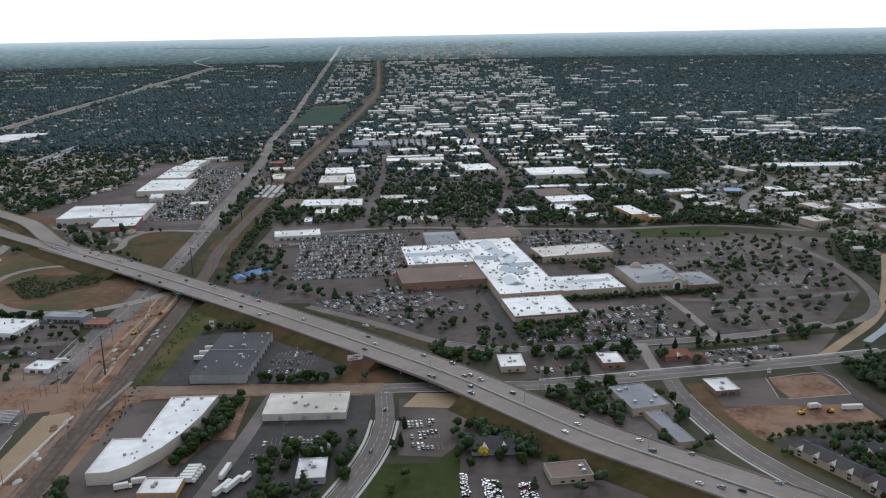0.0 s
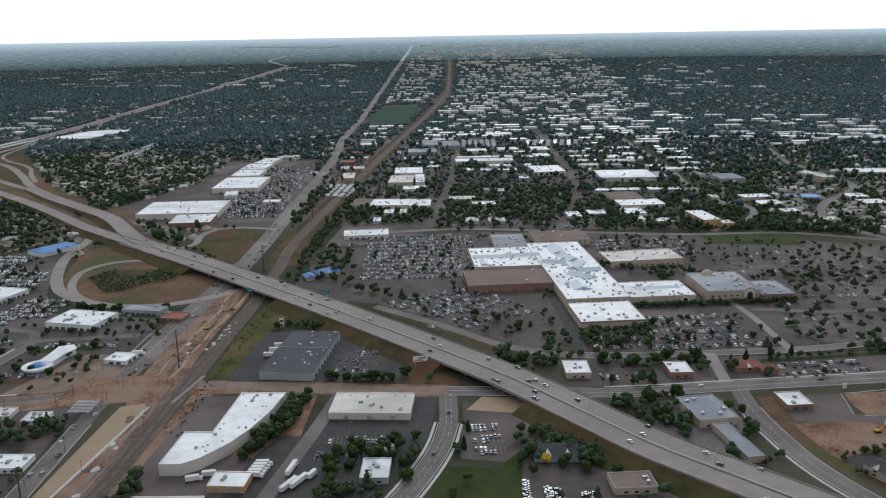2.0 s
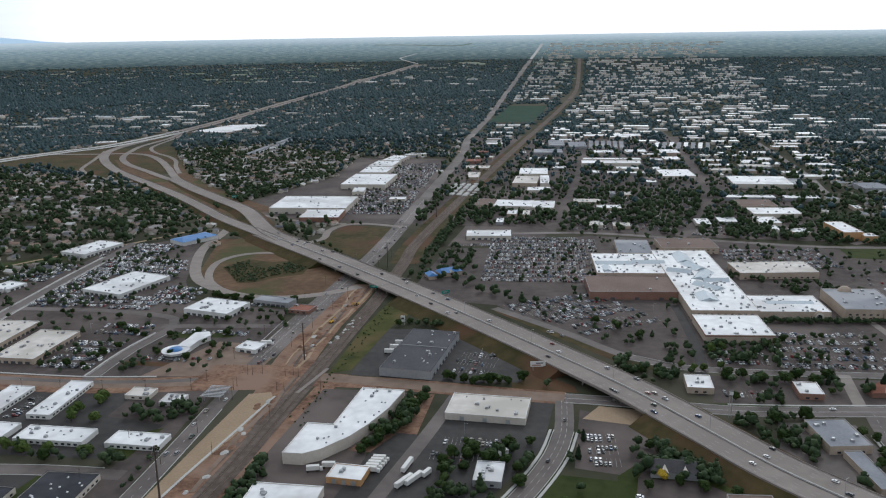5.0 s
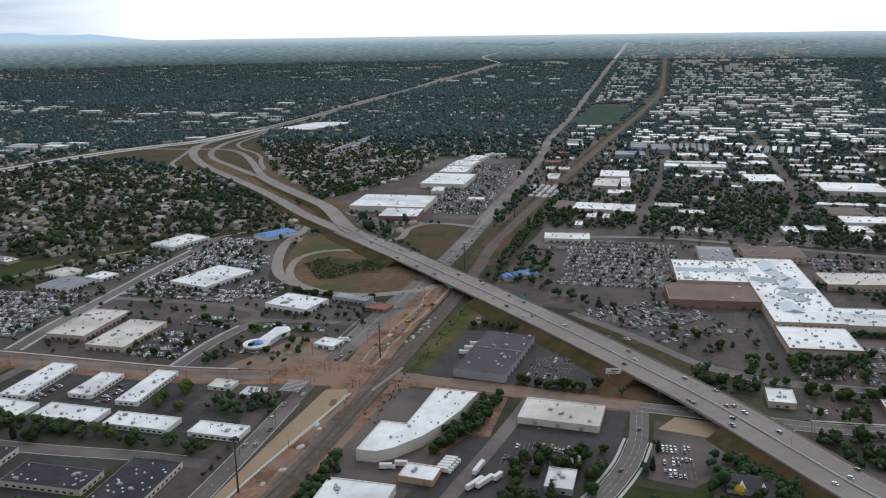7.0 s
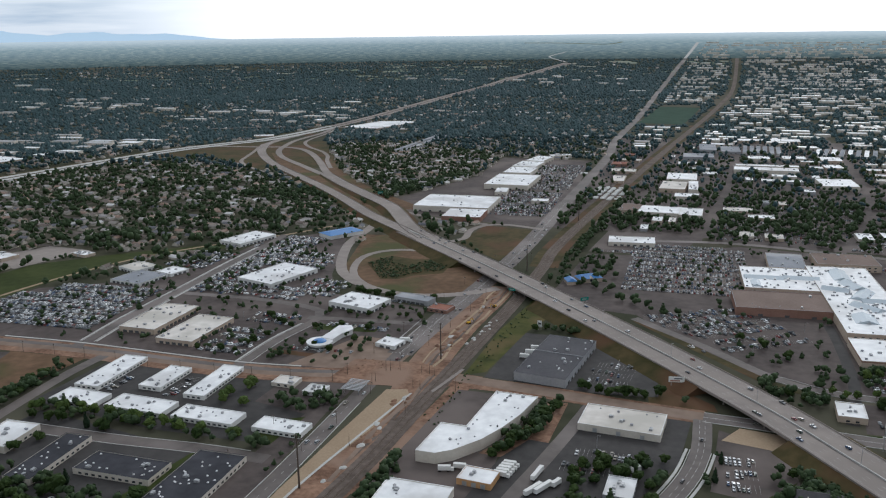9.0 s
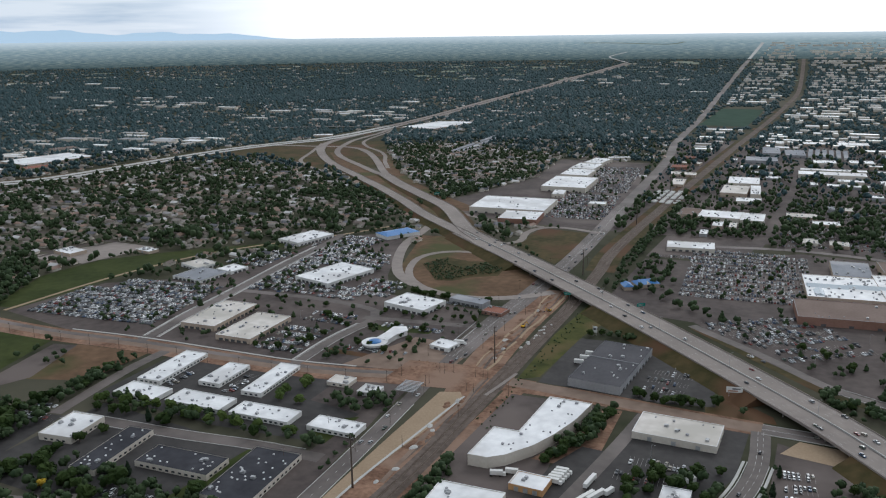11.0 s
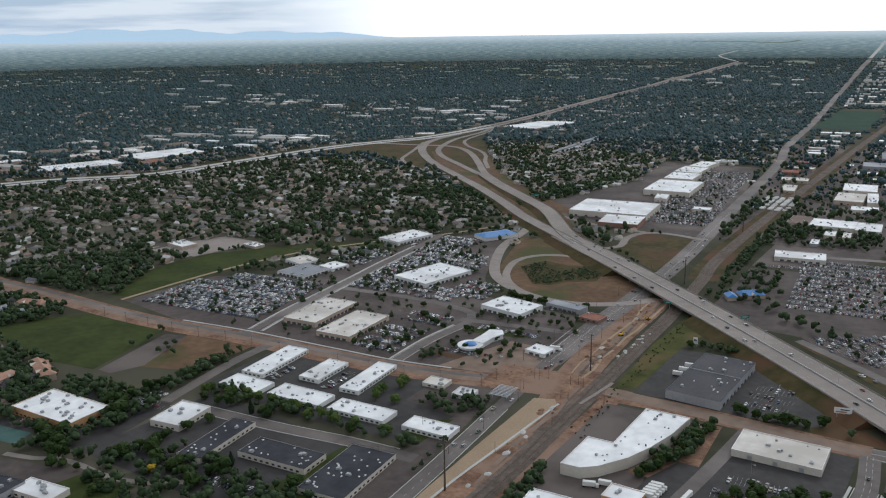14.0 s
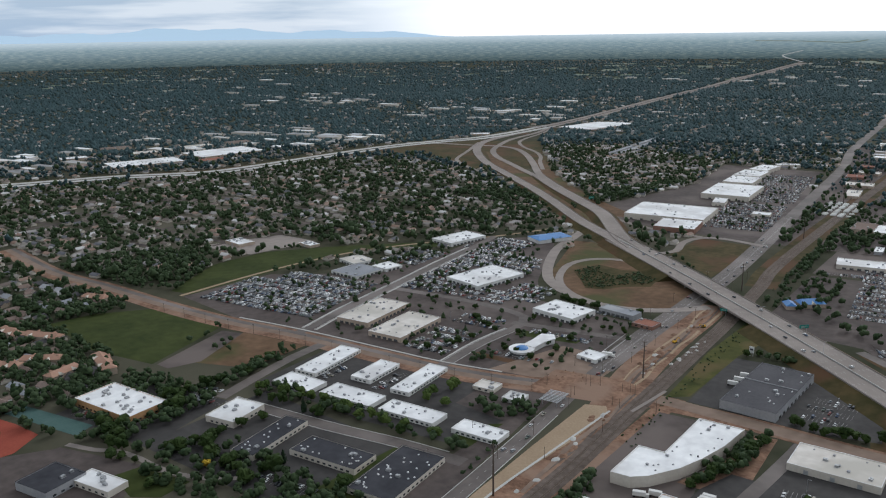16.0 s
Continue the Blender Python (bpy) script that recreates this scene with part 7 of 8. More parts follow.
def stall_rows(x, y, rot, cols, rows, fill, pitch=2.75, aisle=17.0, single=False, things=False, lines=True, grid=None):
    """Double rows of parking stalls from the corner x, y: rows run along rot; a share of the stalls is taken."""
    m = Matrix.Translation((x, y, 0)) @ Matrix.Rotation(radians(rot), 4, "Z")
    for j in range(rows):
        for half in (0,) if single else (0, 1):
            yy = j * aisle + half * 5.3
            for i in range(cols):
                p = m @ Vector((i * pitch, yy, 0))
                if not free(p.x, p.y, ROADS):
                    continue
                if lines and i % 1 == 0:
                    u, w = m.to_3x3() @ Vector((0, 2.5, 0)), m.to_3x3() @ Vector((0.07, 0, 0))
                    e = m.to_3x3() @ Vector((pitch / 2, 0, 0))
                    LINES.faces.new([LINES.verts.new((q.x, q.y, 0.1)) for q in (p + e - u - w, p + e - u + w, p + e + u + w, p + e + u - w)])
                if car_rnd.random() < fill:
                    a = rot + (90 if half else -90) + car_rnd.gauss(0, 1.5)
                    q = p + (m.to_3x3() @ Vector((car_rnd.gauss(0, 0.12), car_rnd.gauss(0, 0.3), 0)))
                    if things:
                        car(q.x, q.y, a)
                    else:
                        STALLS.append((q.x, q.y, 0.08, radians(a), 1, 1))


# small lots near the camera: cars as things
stall_rows(12, 404, 94, 17, 1, 0.95, single=True, things=True)
stall_rows(30, 404, 94, 15, 1, 0.85, things=True)
stall_rows(50, 404, 94, 13, 1, 0.85, things=True)
stall_rows(-20, 482, 8, 7, 3, 0.6, things=True, aisle=16)
stall_rows(-122, 470, 4, 16, 2, 0.3, things=True, aisle=22)
stall_rows(-138, 612, -2, 12, 3, 0.2, things=True, aisle=17)
stall_rows(-478, 462, 94, 10, 1, 0.5, things=True)
stall_rows(-425, 470, 96, 14, 1, 0.45, things=True)
stall_rows(-395, 318, 5, 18, 1, 0.35, things=True)
stall_rows(-395, 402, 5, 20, 1, 0.25, single=True, things=True)
# wide lots
stall_rows(-160, 868, 6, 40, 12, 0.86, aisle=17.5)
stall_rows(-50, 870, 6, 8, 12, 0.7, aisle=17.5)
stall_rows(-60, 700, 38, 40, 6, 0.34, aisle=18)
stall_rows(-90, 735, 34, 40, 4, 0.30, aisle=18)
stall_rows(118, 668, 8, 34, 5, 0.55, aisle=18)
stall_rows(70, 668, 8, 15, 2, 0.6, aisle=18)
stall_rows(255, 690, 8, 22, 4, 0.08, aisle=18)
stall_rows(255, 790, 8, 55, 11, 0.10, aisle=18.5)
stall_rows(110, 965, 10, 44, 5, 0.45, aisle=18)
stall_rows(205, 612, 10, 26, 2, 0.6, aisle=17)
stall_rows(70, 604, 8, 14, 1, 0.35, aisle=17)
stall_rows(-750, 545, 8, 52, 7, 0.92, aisle=13.5, lines=False, pitch=2.9)
stall_rows(-735, 640, 8, 42, 3, 0.85, aisle=14, lines=False, pitch=2.9)
stall_rows(-600, 700, 5, 50, 3, 0.75, aisle=15, lines=False)
stall_rows(-612, 745, 5, 16, 8, 0.8, aisle=15, lines=False)
stall_rows(-615, 820, 0, 42, 5, 0.85, aisle=15, lines=False)
stall_rows(-640, 890, 0, 26, 5, 0.8, aisle=15, lines=False)
stall_rows(-485, 735, 0, 18, 4, 0.7, aisle=15, lines=False)
stall_rows(-690, 780, 0, 20, 5, 0.8, aisle=15, lines=False)
stall_rows(-470, 560, 5, 16, 4, 0.65, aisle=17)
stall_rows(-475, 640, 5, 18, 2, 0.6, aisle=17)
stall_rows(-395, 590, 4, 24, 1, 0.4)
stall_rows(-395, 655, 4, 22, 1, 0.5)
stall_rows(-390, 745, -8, 16, 1, 0.5)
stall_rows(-425, 1180, 8, 34, 11, 0.72, aisle=18)
stall_rows(-440, 1400, 8, 30, 15, 0.6, aisle=19)
stall_rows(-225, 1015, 6, 38, 1, 0.5)
stall_rows(-85, 1130, 6, 50, 6, 0.4, aisle=22)
stall_rows(70, 1120, 6, 50, 5, 0.35, aisle=22)
stall_rows(-85, 1280, 6, 70, 5, 0.3, aisle=24)
stall_rows(240, 440, 30, 20, 2, 0.6)
stall_rows(290, 470, 14, 16, 1, 0.5)
stall_rows(-590, 300, 8, 12, 1, 0.3)
stall_rows(-540, 372, 8, 12, 2, 0.5, aisle=15)
tagged(part("stall_marking", LINES, M["paint"]), "white painted lines of parking stalls", "road marking", kind="stuff")
CV = np.array([(-2.3, -.9, .25), (2.3, -.9, .25), (2.3, .9, .25), (-2.3, .9, .25), (-2.25, -.88, .95), (2.2, -.88, .85), (2.2, .88, .85), (-2.25, .88, .95),
               (-1.7, -.82, 1.0), (1.0, -.82, .95), (1.0, .82, .95), (-1.7, .82, 1.0), (-1.2, -.68, 1.5), (0.35, -.68, 1.5), (0.35, .68, 1.5), (-1.2, .68, 1.5)])
ct, cs = quads([(0, 1, 5, 4), (1, 2, 6, 5), (2, 3, 7, 6), (3, 0, 4, 7), (4, 5, 9, 8), (5, 6, 10, 9), (6, 7, 11, 10), (7, 4, 8, 11), (8, 9, 13, 12), (9, 10, 14, 13), (10, 11, 15, 14), (11, 8, 12, 15), (12, 13, 14, 15)],
               [0] * 8 + [1] * 4 + [0])
van = CV * (1.05, 1.08, 1.18)
van[12:, 0] = [-2.0, 0.5, 0.5, -2.0]
camper = CV * (1.7, 1.35, 1.75)
camper[8:, 0] = [-3.6, 3.2, 3.2, -3.6, -3.5, 3.1, 3.1, -3.5]
campers = []
for row in range(5):
    for k in range(22):
        if car_rnd.random() < 0.55:
            campers.append((-310 + 11.5 * row + car_rnd.gauss(0, 0.3) - 0.06 * k, 1345 + 5.2 * k + car_rnd.gauss(0, 0.4), 0.08, radians(18 + car_rnd.gauss(0, 3)), 1, 1))
spread("camper_trailers", [(camper, ct, np.zeros(len(ct), int))], campers, [M["white_wall"]], "white camper trailers parked in rows beside the arterial road", "trailers")
spread("parked_cars", [(CV, ct, cs), (van, ct, cs)], STALLS, [M["car_island"], M["glass"]], "many parked cars in rows on wide lots", "cars")
print("cars", CARS[0], "joined", len(STALLS))


# ---- single things ----
def gable_block(kind, label, x, y, w, d, rot, h, rise, wall, roof, dormers=0, category="building", group=""):
    """A long pitched-roof building with eaves, and small cross gables along its front."""
    root = tagged(new(kind), label, category, group)
    root.matrix_basis = pose(x, y, 0, 0, 0, rot)
    bm = bmesh.new()
    box(bm, 0, 0, -0.3, w, d, h + 0.3)
    part("wall", bm, M[wall], root)
    bm = bmesh.new()
    e, o = w / 2 + 0.6, d / 2 + 0.7
    v = [bm.verts.new(p) for p in ((-e, -o, h), (e, -o, h), (e, o, h), (-e, o, h), (-e + d * 0.3, 0, h + rise), (e - d * 0.3, 0, h + rise))]
    for f in ((0, 1, 5, 4), (1, 2, 5), (2, 3, 4, 5), (3, 0, 4), (3, 2, 1, 0)):
        bm.faces.new([v[k] for k in f])
    part("roof", bm, M[roof], root)
    for i in range(dormers):
        a = (i - (dormers - 1) / 2) * (w - 4) / max(1, dormers)
        for side in (-1, 1):
            bm = bmesh.new()
            q = [bm.verts.new(p) for p in ((a - 2.4, side * (o + 0.6), h - 0.1), (a + 2.4, side * (o + 0.6), h - 0.1), (a, side * (o + 0.6), h + rise * 0.62), (a, side * d * 0.12, h + rise * 0.62))]
            for f in ((0, 1, 2), (0, 2, 3), (1, 3, 2)):
                bm.faces.new([q[k] for k in f])
            bmesh.ops.recalc_face_normals(bm, faces=bm.faces)
            part("cross_gable", bm, M[roof if side > 0 else "cream_wall"], root)
            share("window", WINDOW, root, pose(a, side * (d / 2 + 0.03), 1.0))
            share("window", WINDOW, root, pose(a, side * (d / 2 + 0.03), h - 2.2))
    return root


for x, y, w, r in ((225, 452, 48, -60), (247, 410, 44, -60), (262, 462, 34, -8)):
    gable_block("apartment_house", "long grey-roofed apartment house with pale gables", x, y, w, 13, r, 5.5, 3.2, "tan_wall", "grey_shingle", 4, "apartment house", "grey apartment houses")
for x, y, w, r in ((-765, 372, 40, 20), (-708, 340, 36, 40), (-664, 335, 30, 100), (-655, 368, 44, -20), (-835, 470, 30, 15), (-722, 312, 34, 30), (-800, 360, 32, 0)):
    gable_block("apartment_house", "terracotta-roofed apartment house among trees", x, y, w, 12, r, 6, 3, "tan_wall", "clay_roof", 2, "apartment house", "terracotta apartment houses")
gable_block("office_house", "grey hip-roofed office with pale gables", 29, 481, 28, 16, 2, 4.5, 4, "grey_wall", "grey_shingle", 2, "office")
gable_block("restaurant", "rust-red roofed restaurant beside the mall road", 181, 628, 22, 14, 12, 4, 3.2, "brick_wall", "red_roof", 1, "restaurant")
gable_block("restaurant", "rust-red roofed restaurant annex", 196, 622, 12, 10, 12, 3.6, 2.6, "brick_wall", "red_roof", 0, "restaurant")
gable_block("restaurant", "blue metal-roofed restaurant among trees", -200, 884, 26, 15, 38, 4.5, 4, "tan_wall", "blue_roof", 1, "restaurant")
gable_block("restaurant", "low blue-roofed wing beside the parking lot", -216, 868, 16, 10, 120, 4, 3, "tan_wall", "blue_roof", 0, "restaurant")
gable_block("car_showroom", "blue-roofed building beside the ramp", -566, 985, 52, 30, 62, 5, 3, "white_wall", "blue_roof", 0, "car showroom")

# curved showroom with a blue dome
root = tagged(new("round_showroom"), "white round-ended showroom with a blue glass dome", "car showroom")
root.matrix_basis = pose(-374, 604, 0, 0, 0, 9) @ Matrix.Diagonal((0.76, 0.76, 0.92, 1))
bm = bmesh.new()
tube(bm, 0, 0, -0.2, 14, 4.6, 28)
part("drum", bm, M["white_wall"], root)
bm = bmesh.new()
tube(bm, 0, 0, 4.4, 15.4, 0.7, 28)
part("roof", bm, M["white_roof"], root)
bm = bmesh.new()
bmesh.ops.create_uvsphere(bm, u_segments=20, v_segments=8, radius=8, matrix=pose(0, 0, 5.0) @ Matrix.Diagonal((1, 1, 0.3, 1)))
part("dome", bm, M["blue_roof"], root, "shallow blue dome")
bm = bmesh.new()
prism(bm, [(-2, 12), (12, 8), (16, 30), (24, 46), (18, 58), (4, 54), (2, 34)], -0.2, 5)
part("wing", bm, M["white_wall"], root)
bm = bmesh.new()
prism(bm, [(-3, 11), (13, 7), (17, 30), (25, 46), (18, 59), (3, 55), (1, 34)], 5.0, 5.5)
part("wing_roof", bm, M["white_roof"], root)
for i in range(10):
    a = math.pi * (1.05 + 0.9 * i / 9)
    share("shop_window", SHOPFRONT, root, pose(14.05 * math.cos(a), 14.05 * math.sin(a), 0.6, 0, 0, math.degrees(a) + 90))

# fuel canopy with open slats
root = tagged(new("canopy"), "open slatted steel canopy at a corner lot", "canopy")
root.matrix_basis = pose(-299, 531, 0, 0, 0, 4)
for sx in (-1, 1):
    for sy in (-1, 0, 1):
        bm = bmesh.new()
        tube(bm, sx * 6, sy * 8, 0, 0.25, 4.4, 6)
        part("post", bm, M["metal"], root)
for i in range(9):
    bm = bmesh.new()
    box(bm, 0, -9.6 + 2.4 * i, 4.4, 16, 0.9, 0.35)
    part("slat", bm, M["metal"], root)
for sx in (-1, 1):
    bm = bmesh.new()
    box(bm, sx * 7, 0, 4.0, 0.5, 21, 0.45)
    part("beam", bm, M["grey_wall"], root)


# poles
def power_pole(x, y, h, arms, label, material, r):
    root = tagged(new("power_pole"), label, "power pole", "power poles")
    root.matrix_basis = pose(x, y, 0)
    bm = bmesh.new()
    tube(bm, 0, 0, -0.5, r, h, 8, 0.45)
    part("pole", bm, M[material], root)
    for i in range(arms):
        bm = bmesh.new()
        box(bm, 0, 0, h - 1.6 - 3.4 * i, 4.6 if h > 20 else 2.6, 0.22, 0.25)
        cross = part("cross_arm", bm, M[material], root)
        for s in (-1, 1):
            bm = bmesh.new()
            tube(bm, s * (2.1 if h > 20 else 1.1), 0, h - 2.2 - 3.4 * i, 0.12, 0.7, 6)
            part("insulator", bm, M["metal"], cross)


for x, y, h in ((-262, 613, 33), (-261, 389, 36), (-275, 899, 31), (-284, 1180, 30), (-296, 1460, 30)):
    power_pole(x, y, h, 3, "tall brown steel power pole beside the railway", "steel", 0.75)
pole_rnd = random.Random(9)
for i in range(22):
    y = 400 + 26 * i
    power_pole((-284 if i % 2 else -320) + pole_rnd.uniform(-1, 1), y + pole_rnd.uniform(-5, 5), 11, 1, "weathered wooden power pole along the arterial road", "wood", 0.2)
for i in range(14):
    x = -740 + 32 * i
    power_pole(x, float(np.interp(x, [p[0] for p in CROSS_W], [p[1] for p in CROSS_W])) - 14, 11, 1, "weathered wooden power pole along the cross street", "wood", 0.2)


for x, y in ((-292, 545), (-292, 551), (-294, 574), (-290, 574), (-294, 603), (-264, 578), (-258, 580), (-253, 578), (-259, 550), (-253, 550), (-245, 506), (-226, 556), (-259, 448)):
    power_pole(x, y, pole_rnd.uniform(8, 11.5), 0, "bare wooden pole standing in the road works", "wood", 0.22)


def lamp_post(x, y, h, rot, z=0.0):
    root = tagged(new("lamp_post"), "slim grey lamp post with a flat head", "lamp post", "lamp posts")
    root.matrix_basis = pose(x, y, z, 0, 0, rot)
    bm = bmesh.new()
    tube(bm, 0, 0, 0, 0.16, h, 6, 0.6)
    part("pole", bm, M["metal"], root)
    bm = bmesh.new()
    box(bm, 0.9, 0, h - 0.2, 2.0, 0.12, 0.12)
    arm = part("arm", bm, M["metal"], root)
    bm = bmesh.new()
    box(bm, 2.0, 0, h - 0.25, 0.9, 0.4, 0.18, bevel=0.04)
    part("head", bm, M["metal"], arm)


for i in range(11):
    s = run[-1] * (i + 0.5) / 11
    c = [float(np.interp(s, run, FLINE[:, k])) for k in range(3)]
    lamp_post(c[0], c[1], 12, 45, c[2])
for x, y in ((-120, 900), (-90, 960), (-60, 760), (-20, 720), (20, 790), (150, 680), (190, 740), (250, 720), (320, 760), (280, 830), (340, 850), (300, 920), (380, 930), (-480, 640), (-560, 840), (-660, 590), (-700, 640), (-440, 600), (-118, 640), (-105, 505)):
    lamp_post(x, y, 9, pole_rnd.choice((0, 90)))


# signs
def sign(kind, label, x, y, z, w, h, rot, material, leg, bars=()):
    root = tagged(new(kind), label, "sign")
    root.matrix_basis = pose(x, y, z, 0, 0, rot)
    for s in (-1, 1):
        bm = bmesh.new()
        tube(bm, s * w * 0.32, 0.25, 0, 0.2, leg + h * 0.6, 6)
        part("leg", bm, M["metal"], root)
    bm = bmesh.new()
    box(bm, 0, 0, leg, w, 0.3, h, bevel=0.05)
    board = part("board", bm, M[material], root)
    for bx, bz, bw, bh, bmat in bars:
        bm = bmesh.new()
        box(bm, bx * w, -0.18, leg + bz * h, bw * w, 0.06, bh * h)
        part("lettering_bar", bm, M[bmat], board)


sign("billboard", "white roadside billboard with a red bar below the freeway", -70, 622, 0, 12, 4.5, 15, "white_wall", 5, ((-0.1, 0.15, 0.6, 0.25, "clay_roof"), (0.1, 0.55, 0.5, 0.2, "charcoal_roof")))
c = FLINE[int(np.argmin(np.abs(FLINE[:, 0] + 195)))]
sign("road_sign", "teal overhead road sign beside the freeway", c[0] + 12, c[1] + 15, 6.5, 9, 3.2, 45, "teal", 2.5, ((0, 0.55, 0.7, 0.14, "paint"), (-0.1, 0.25, 0.5, 0.14, "paint")))
c = FLINE[int(np.argmin(np.abs(FLINE[:, 0] + 300)))]
sign("road_sign", "teal road sign hung at the bridge", -262, 804, 0, 7, 2.6, 0, "teal", 5.2, ((0, 0.4, 0.7, 0.2, "paint"),))
sign("road_sign", "teal road sign beside the freeway branch", -640, 1250, 3, 9, 3.5, 45, "teal", 3, ((0, 0.4, 0.7, 0.2, "paint"),))
sign("store_sign", "white store sign with a dark bar", -205, 712, 0, 4, 6, 0, "white_wall", 3, ((0, 0.4, 0.7, 0.3, "charcoal_roof"),))


sign("pole_sign", "white round-edged shop sign on a tall pole", 69, 566, 0, 2.6, 2.4, 10, "white_wall", 17, ())
sign("store_sign", "white monument sign beside the cross street", 241, 590, 0, 3, 4, 10, "white_wall", 1.2, ((0, 0.4, 0.7, 0.2, "grey_wall"),))

# trailers, trucks and machines
def trailer(x, y, rot, long=15.5, cab=False):
    root = tagged(new("semi_trailer" if not cab else "box_truck"), "white box trailer parked in a yard" if not cab else "white box truck with a cab in a yard", "truck", "parked trucks")
    root.matrix_basis = pose(x, y, 0.08, 0, 0, rot)
    bm = bmesh.new()
    box(bm, 0, 0, 1.1, long, 2.6, 2.9, bevel=0.06)
    part("box", bm, M["white_wall"], root)
    bm = bmesh.new()
    box(bm, 0, 0, 0.85, long * 0.96, 1.2, 0.3)
    chassis = part("chassis", bm, M["tyre"], root)
    if cab:
        bm = bmesh.new()
        box(bm, long / 2 + 1.1, 0, 0.5, 2.0, 2.3, 2.2, 0, 0.9, 0.1)
        part("cab", bm, M["white_wall"], root)
    for a in (-0.42, -0.33, 0.3):
        for s in (-1, 1):
            share("wheel", WHEEL, chassis, pose(long * a, s * 1.1, 0.5, 90) @ Matrix.Scale(1.5, 4))


trailer(-131, 455, 84), trailer(-128, 436, 68), trailer(-123, 440, 68), trailer(-117, 448, 70, 8)
for i in range(5):
    trailer(-152 + 0.4 * i, 446 + 3.6 * i, 4, 8, True)
trailer(-187, 440, 20, 8, True), trailer(-179, 446, 12, 8, True)
for i in range(3):
    trailer(-197 + 1.5 * i, 640 + 11 * i, 8, 8, False)
trailer(-80, 482, 130, 9), trailer(-76, 486, 130, 9)
trailer(-308, 640, 8, 9, True)


def excavator(x, y, rot):
    root = tagged(new("excavator"), "yellow tracked excavator on bare earth", "excavator", "excavators")
    root.matrix_basis = pose(x, y, 0.1, 0, 0, rot)
    for s in (-1, 1):
        bm = bmesh.new()
        box(bm, 0, s * 1.2, 0, 4.2, 0.7, 0.95, bevel=0.2)
        part("track", bm, M["tyre"], root)
    bm = bmesh.new()
    box(bm, -0.6, 0, 1.0, 3.6, 2.7, 1.3, bevel=0.15)
    part("body", bm, M["yellow"], root)
    bm = bmesh.new()
    box(bm, 0.7, 0.8, 1.3, 1.5, 1.1, 1.7, 0, 0.9, 0.08)
    part("cab", bm, M["glass"], root)
    for name, a, b in (("boom", (0.9, -0.2, 2.0), (4.6, -0.2, 4.6)), ("stick", (4.6, -0.2, 4.6), (6.6, -0.2, 2.0))):
        bm = bmesh.new()
        d = Vector(b) - Vector(a)
        box(bm, 0, 0, 0, 0.5, 0.45, d.length, 0, 0.7)
        bm.transform(Matrix.Translation(a) @ d.to_track_quat("Z", "Y").to_matrix().to_4x4())
        part(name, bm, M["yellow"], root)
    bm = bmesh.new()
    box(bm, 6.7, -0.2, 0.9, 1.1, 1.2, 1.1, 0, 0.7, 0.1)
    part("bucket", bm, M["steel"], root)


excavator(237, 522, 20), excavator(257, 524, 160), excavator(-272, 705, 70), excavator(-266, 760, 250)
trailer(248, 530, 10, 7, True), trailer(273, 527, 2, 14)

# heaps of earth and rubble along the works
heap_rnd = random.Random(21)


def heap(x, y, w, h, material, label):
    bm = bmesh.new()
    n, rows = 14, 5
    prev = None
    for k in range(rows):
        f = k / (rows - 1)
        ring_v = [bm.verts.new((w * (1 - f * 0.92) * (1 + heap_rnd.uniform(-0.16, 0.16)) * math.cos(2 * math.pi * i / n), w * 0.7 * (1 - f * 0.92) * (1 + heap_rnd.uniform(-0.16, 0.16)) * math.sin(2 * math.pi * i / n), h * math.sin(f * math.pi / 2) * (1 + heap_rnd.uniform(-0.1, 0.1)) - (0.2 if k == 0 else 0))) for i in range(n)]
        if prev:
            for i in range(n):
                bm.faces.new((prev[i], prev[(i + 1) % n], ring_v[(i + 1) % n], ring_v[i]))
        prev = ring_v
    bm.faces.new(prev)
    ob = tagged(part("earth_mound", bm, M[material]), label, "earth mound", "earth mounds")
    ob.matrix_basis = pose(x, y, 0.1, 0, 0, heap_rnd.uniform(60, 120))


for i in range(46):
    y = heap_rnd.uniform(400, 815)
    x = float(np.interp(y, [400, 500, 600, 700, 820], [-250, -254, -268, -276, -280])) + heap_rnd.uniform(-6, 7)
    if 556 < y < 602:
        continue
    pale = heap_rnd.random() < 0.25
    heap(x, y, heap_rnd.uniform(1.5, 5), heap_rnd.uniform(0.6, 2.0), "concrete_pale" if pale else "dirt", "pale heap of broken concrete" if pale else "rough heap of brown earth")
for i in range(16):
    y = heap_rnd.uniform(652, 725)
    heap(-253 + heap_rnd.gauss(0, 2.2), y, heap_rnd.uniform(1.2, 3.0), heap_rnd.uniform(0.4, 1.1), "concrete_pale", "pale heap of broken concrete")
for i in range(18):
    heap(heap_rnd.uniform(-330, -285), heap_rnd.uniform(570, 592), heap_rnd.uniform(0.8, 2.2), heap_rnd.uniform(0.3, 0.9), "dirt", "rough heap of brown earth")
for i in range(10):
    heap(heap_rnd.uniform(200, 310), heap_rnd.uniform(492, 515), heap_rnd.uniform(2, 5), heap_rnd.uniform(0.5, 1.4), "dirt", "rough heap of brown earth")

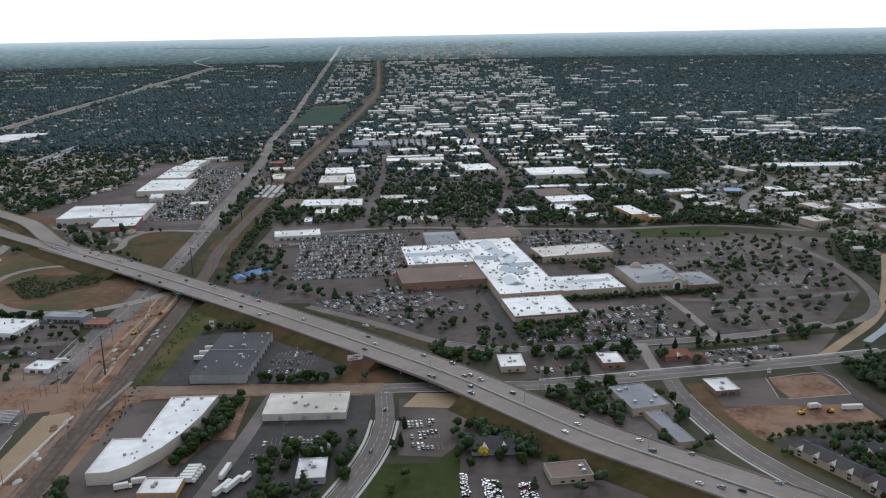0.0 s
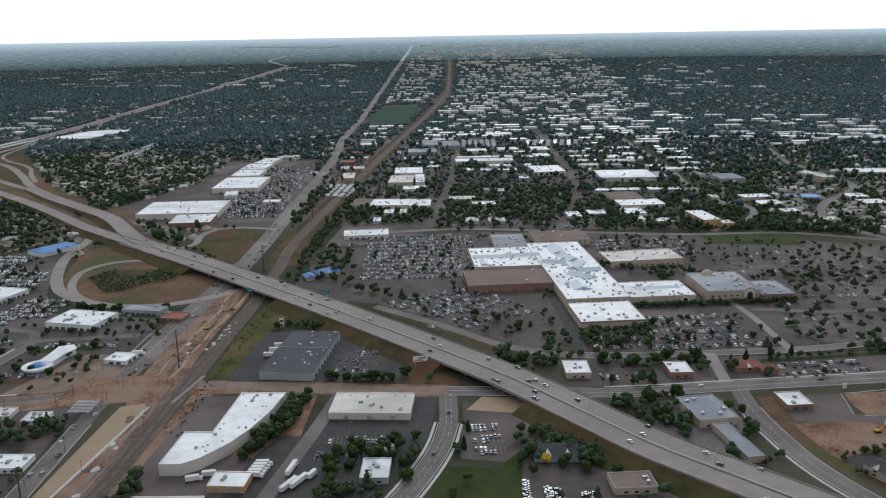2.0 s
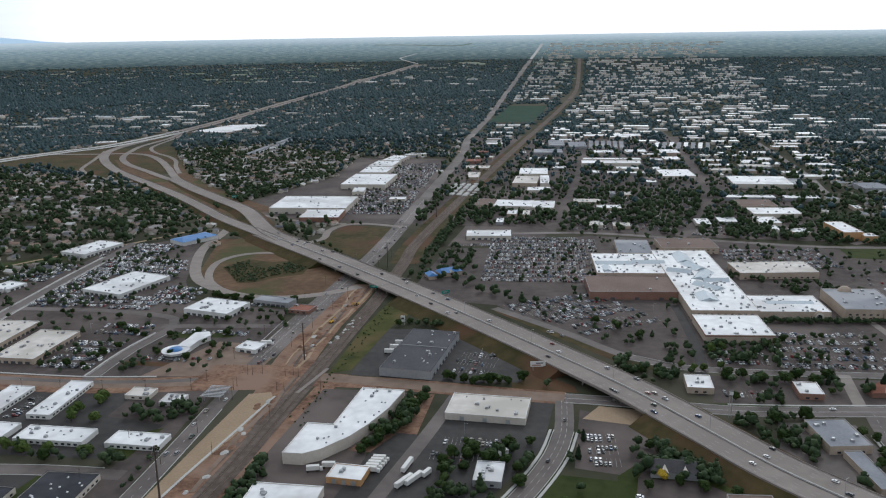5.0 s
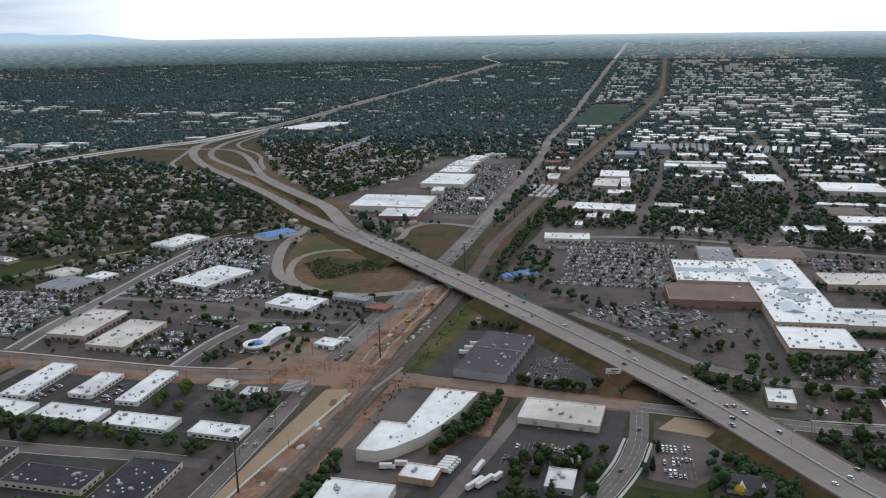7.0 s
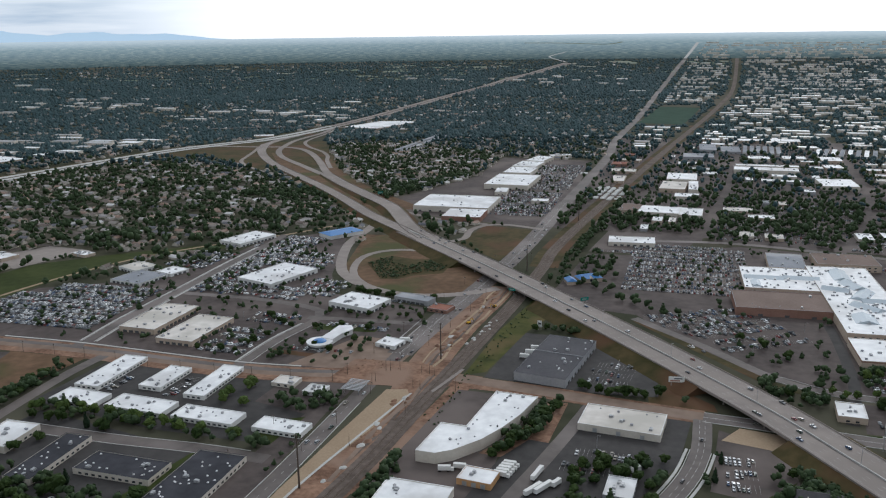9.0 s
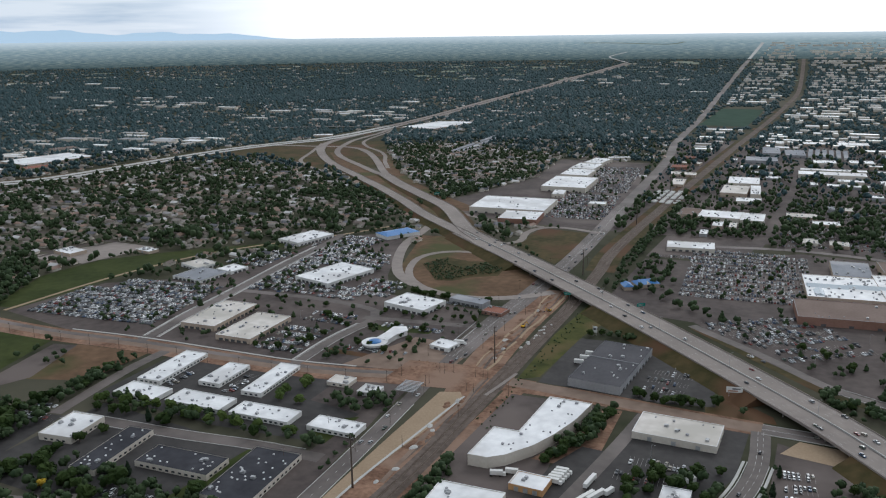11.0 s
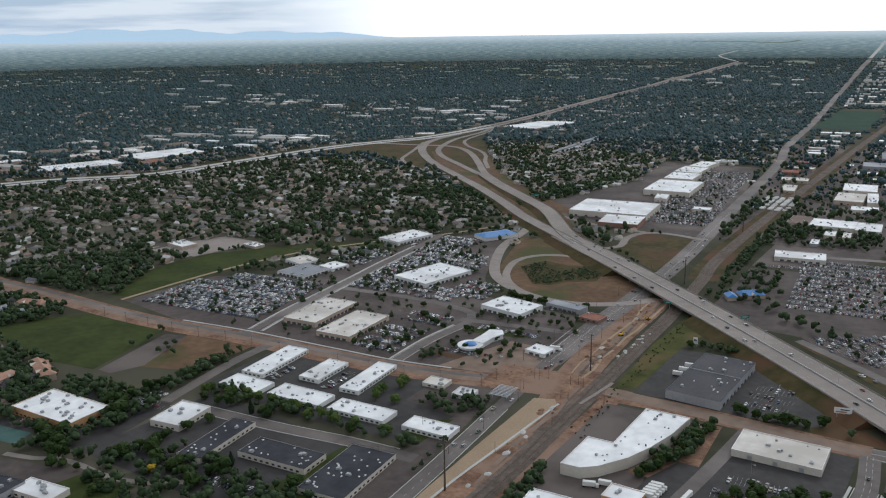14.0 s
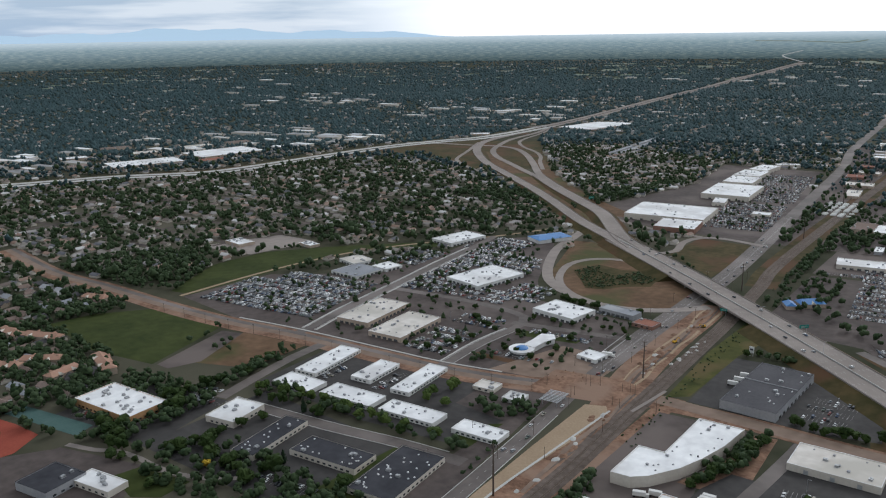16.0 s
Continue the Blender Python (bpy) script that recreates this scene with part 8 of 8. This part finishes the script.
# the farthest plain at the foot of the sky: one backdrop sheet, haze painted as glow
def far_plain():
    m = bpy.data.materials.new("far_hazy_plain")
    m.use_nodes = True
    n, l = m.node_tree.nodes, m.node_tree.links
    b = n["Principled BSDF"]
    b.inputs["Base Color"].default_value = (0.02, 0.03, 0.03, 1)
    b.inputs["Roughness"].default_value, b.inputs["Specular IOR Level"].default_value = 1.0, 0.0
    geo, sep = n.new("ShaderNodeNewGeometry"), n.new("ShaderNodeSeparateXYZ")
    l.new(geo.outputs["Position"], sep.inputs[0])

    def calc(op, u, v=None):
        q = n.new("ShaderNodeMath")
        q.operation = op
        for k, w in enumerate((u, v)):
            if isinstance(w, (int, float)):
                q.inputs[k].default_value = w
            elif w is not None:
                l.new(w, q.inputs[k])
        return q.outputs[0]

    away = calc("SQRT", calc("ADD", calc("MULTIPLY", sep.outputs[0], sep.outputs[0]), calc("MULTIPLY", sep.outputs[1], sep.outputs[1])))
    turn = calc("ARCTAN2", sep.outputs[0], sep.outputs[1])
    join = n.new("ShaderNodeCombineXYZ")
    l.new(calc("MULTIPLY", turn, 95.0), join.inputs[0])
    l.new(calc("MULTIPLY", away, 0.07), join.inputs[1])
    patches = n.new("ShaderNodeTexNoise")
    patches.inputs["Scale"].default_value, patches.inputs["Detail"].default_value = 1.3, 6.0
    l.new(join.outputs[0], patches.inputs["Vector"])
    share_ = n.new("ShaderNodeMapRange")
    share_.inputs[1].default_value, share_.inputs[2].default_value = 0.45, 0.64
    l.new(patches.outputs[0], share_.inputs[0])
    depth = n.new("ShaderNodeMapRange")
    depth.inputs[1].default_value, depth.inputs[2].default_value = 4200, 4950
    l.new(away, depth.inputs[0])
    # both tones grow paler with distance: haze put into the emission
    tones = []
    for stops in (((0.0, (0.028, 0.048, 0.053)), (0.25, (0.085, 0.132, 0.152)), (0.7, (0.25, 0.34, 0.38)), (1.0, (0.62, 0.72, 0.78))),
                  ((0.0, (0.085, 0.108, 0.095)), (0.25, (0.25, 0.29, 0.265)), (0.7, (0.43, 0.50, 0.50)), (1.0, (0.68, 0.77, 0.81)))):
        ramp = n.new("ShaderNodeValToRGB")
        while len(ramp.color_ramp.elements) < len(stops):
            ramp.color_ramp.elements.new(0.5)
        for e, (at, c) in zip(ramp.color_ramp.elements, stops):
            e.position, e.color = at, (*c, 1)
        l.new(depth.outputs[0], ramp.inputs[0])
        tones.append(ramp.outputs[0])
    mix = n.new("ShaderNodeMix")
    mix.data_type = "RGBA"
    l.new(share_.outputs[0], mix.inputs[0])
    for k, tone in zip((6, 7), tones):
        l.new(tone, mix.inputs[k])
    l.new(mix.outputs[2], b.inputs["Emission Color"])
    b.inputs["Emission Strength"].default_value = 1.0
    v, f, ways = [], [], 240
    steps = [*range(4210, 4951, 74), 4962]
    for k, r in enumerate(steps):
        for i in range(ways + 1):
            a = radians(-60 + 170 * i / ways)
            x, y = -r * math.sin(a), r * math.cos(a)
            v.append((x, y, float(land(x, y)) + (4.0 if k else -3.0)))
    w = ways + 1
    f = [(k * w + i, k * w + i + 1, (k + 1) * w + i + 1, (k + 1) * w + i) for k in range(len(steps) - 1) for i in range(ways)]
    tagged(link_mesh("backdrop", v, f, m), "far plain of fields and woods with painted haze below the sky", "backdrop", kind="structure")


far_plain()

# the far mountains: a backdrop strip, distance haze painted as pale blue emission
bv, bf = [], []
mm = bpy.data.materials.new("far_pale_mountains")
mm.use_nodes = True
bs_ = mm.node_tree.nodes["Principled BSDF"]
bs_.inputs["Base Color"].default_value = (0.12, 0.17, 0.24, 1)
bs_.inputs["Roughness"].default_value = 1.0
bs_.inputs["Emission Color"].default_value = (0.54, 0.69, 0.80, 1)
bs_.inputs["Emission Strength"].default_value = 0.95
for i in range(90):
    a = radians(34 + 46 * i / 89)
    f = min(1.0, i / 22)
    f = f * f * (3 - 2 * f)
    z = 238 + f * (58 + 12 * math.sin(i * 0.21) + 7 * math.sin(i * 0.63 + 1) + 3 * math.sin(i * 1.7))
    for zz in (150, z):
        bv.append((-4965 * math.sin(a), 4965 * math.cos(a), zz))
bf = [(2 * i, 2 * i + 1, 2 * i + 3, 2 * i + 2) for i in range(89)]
tagged(link_mesh("backdrop", bv, bf, mm), "mountains in a painted pale blue haze glow on the far horizon", "backdrop", kind="structure")
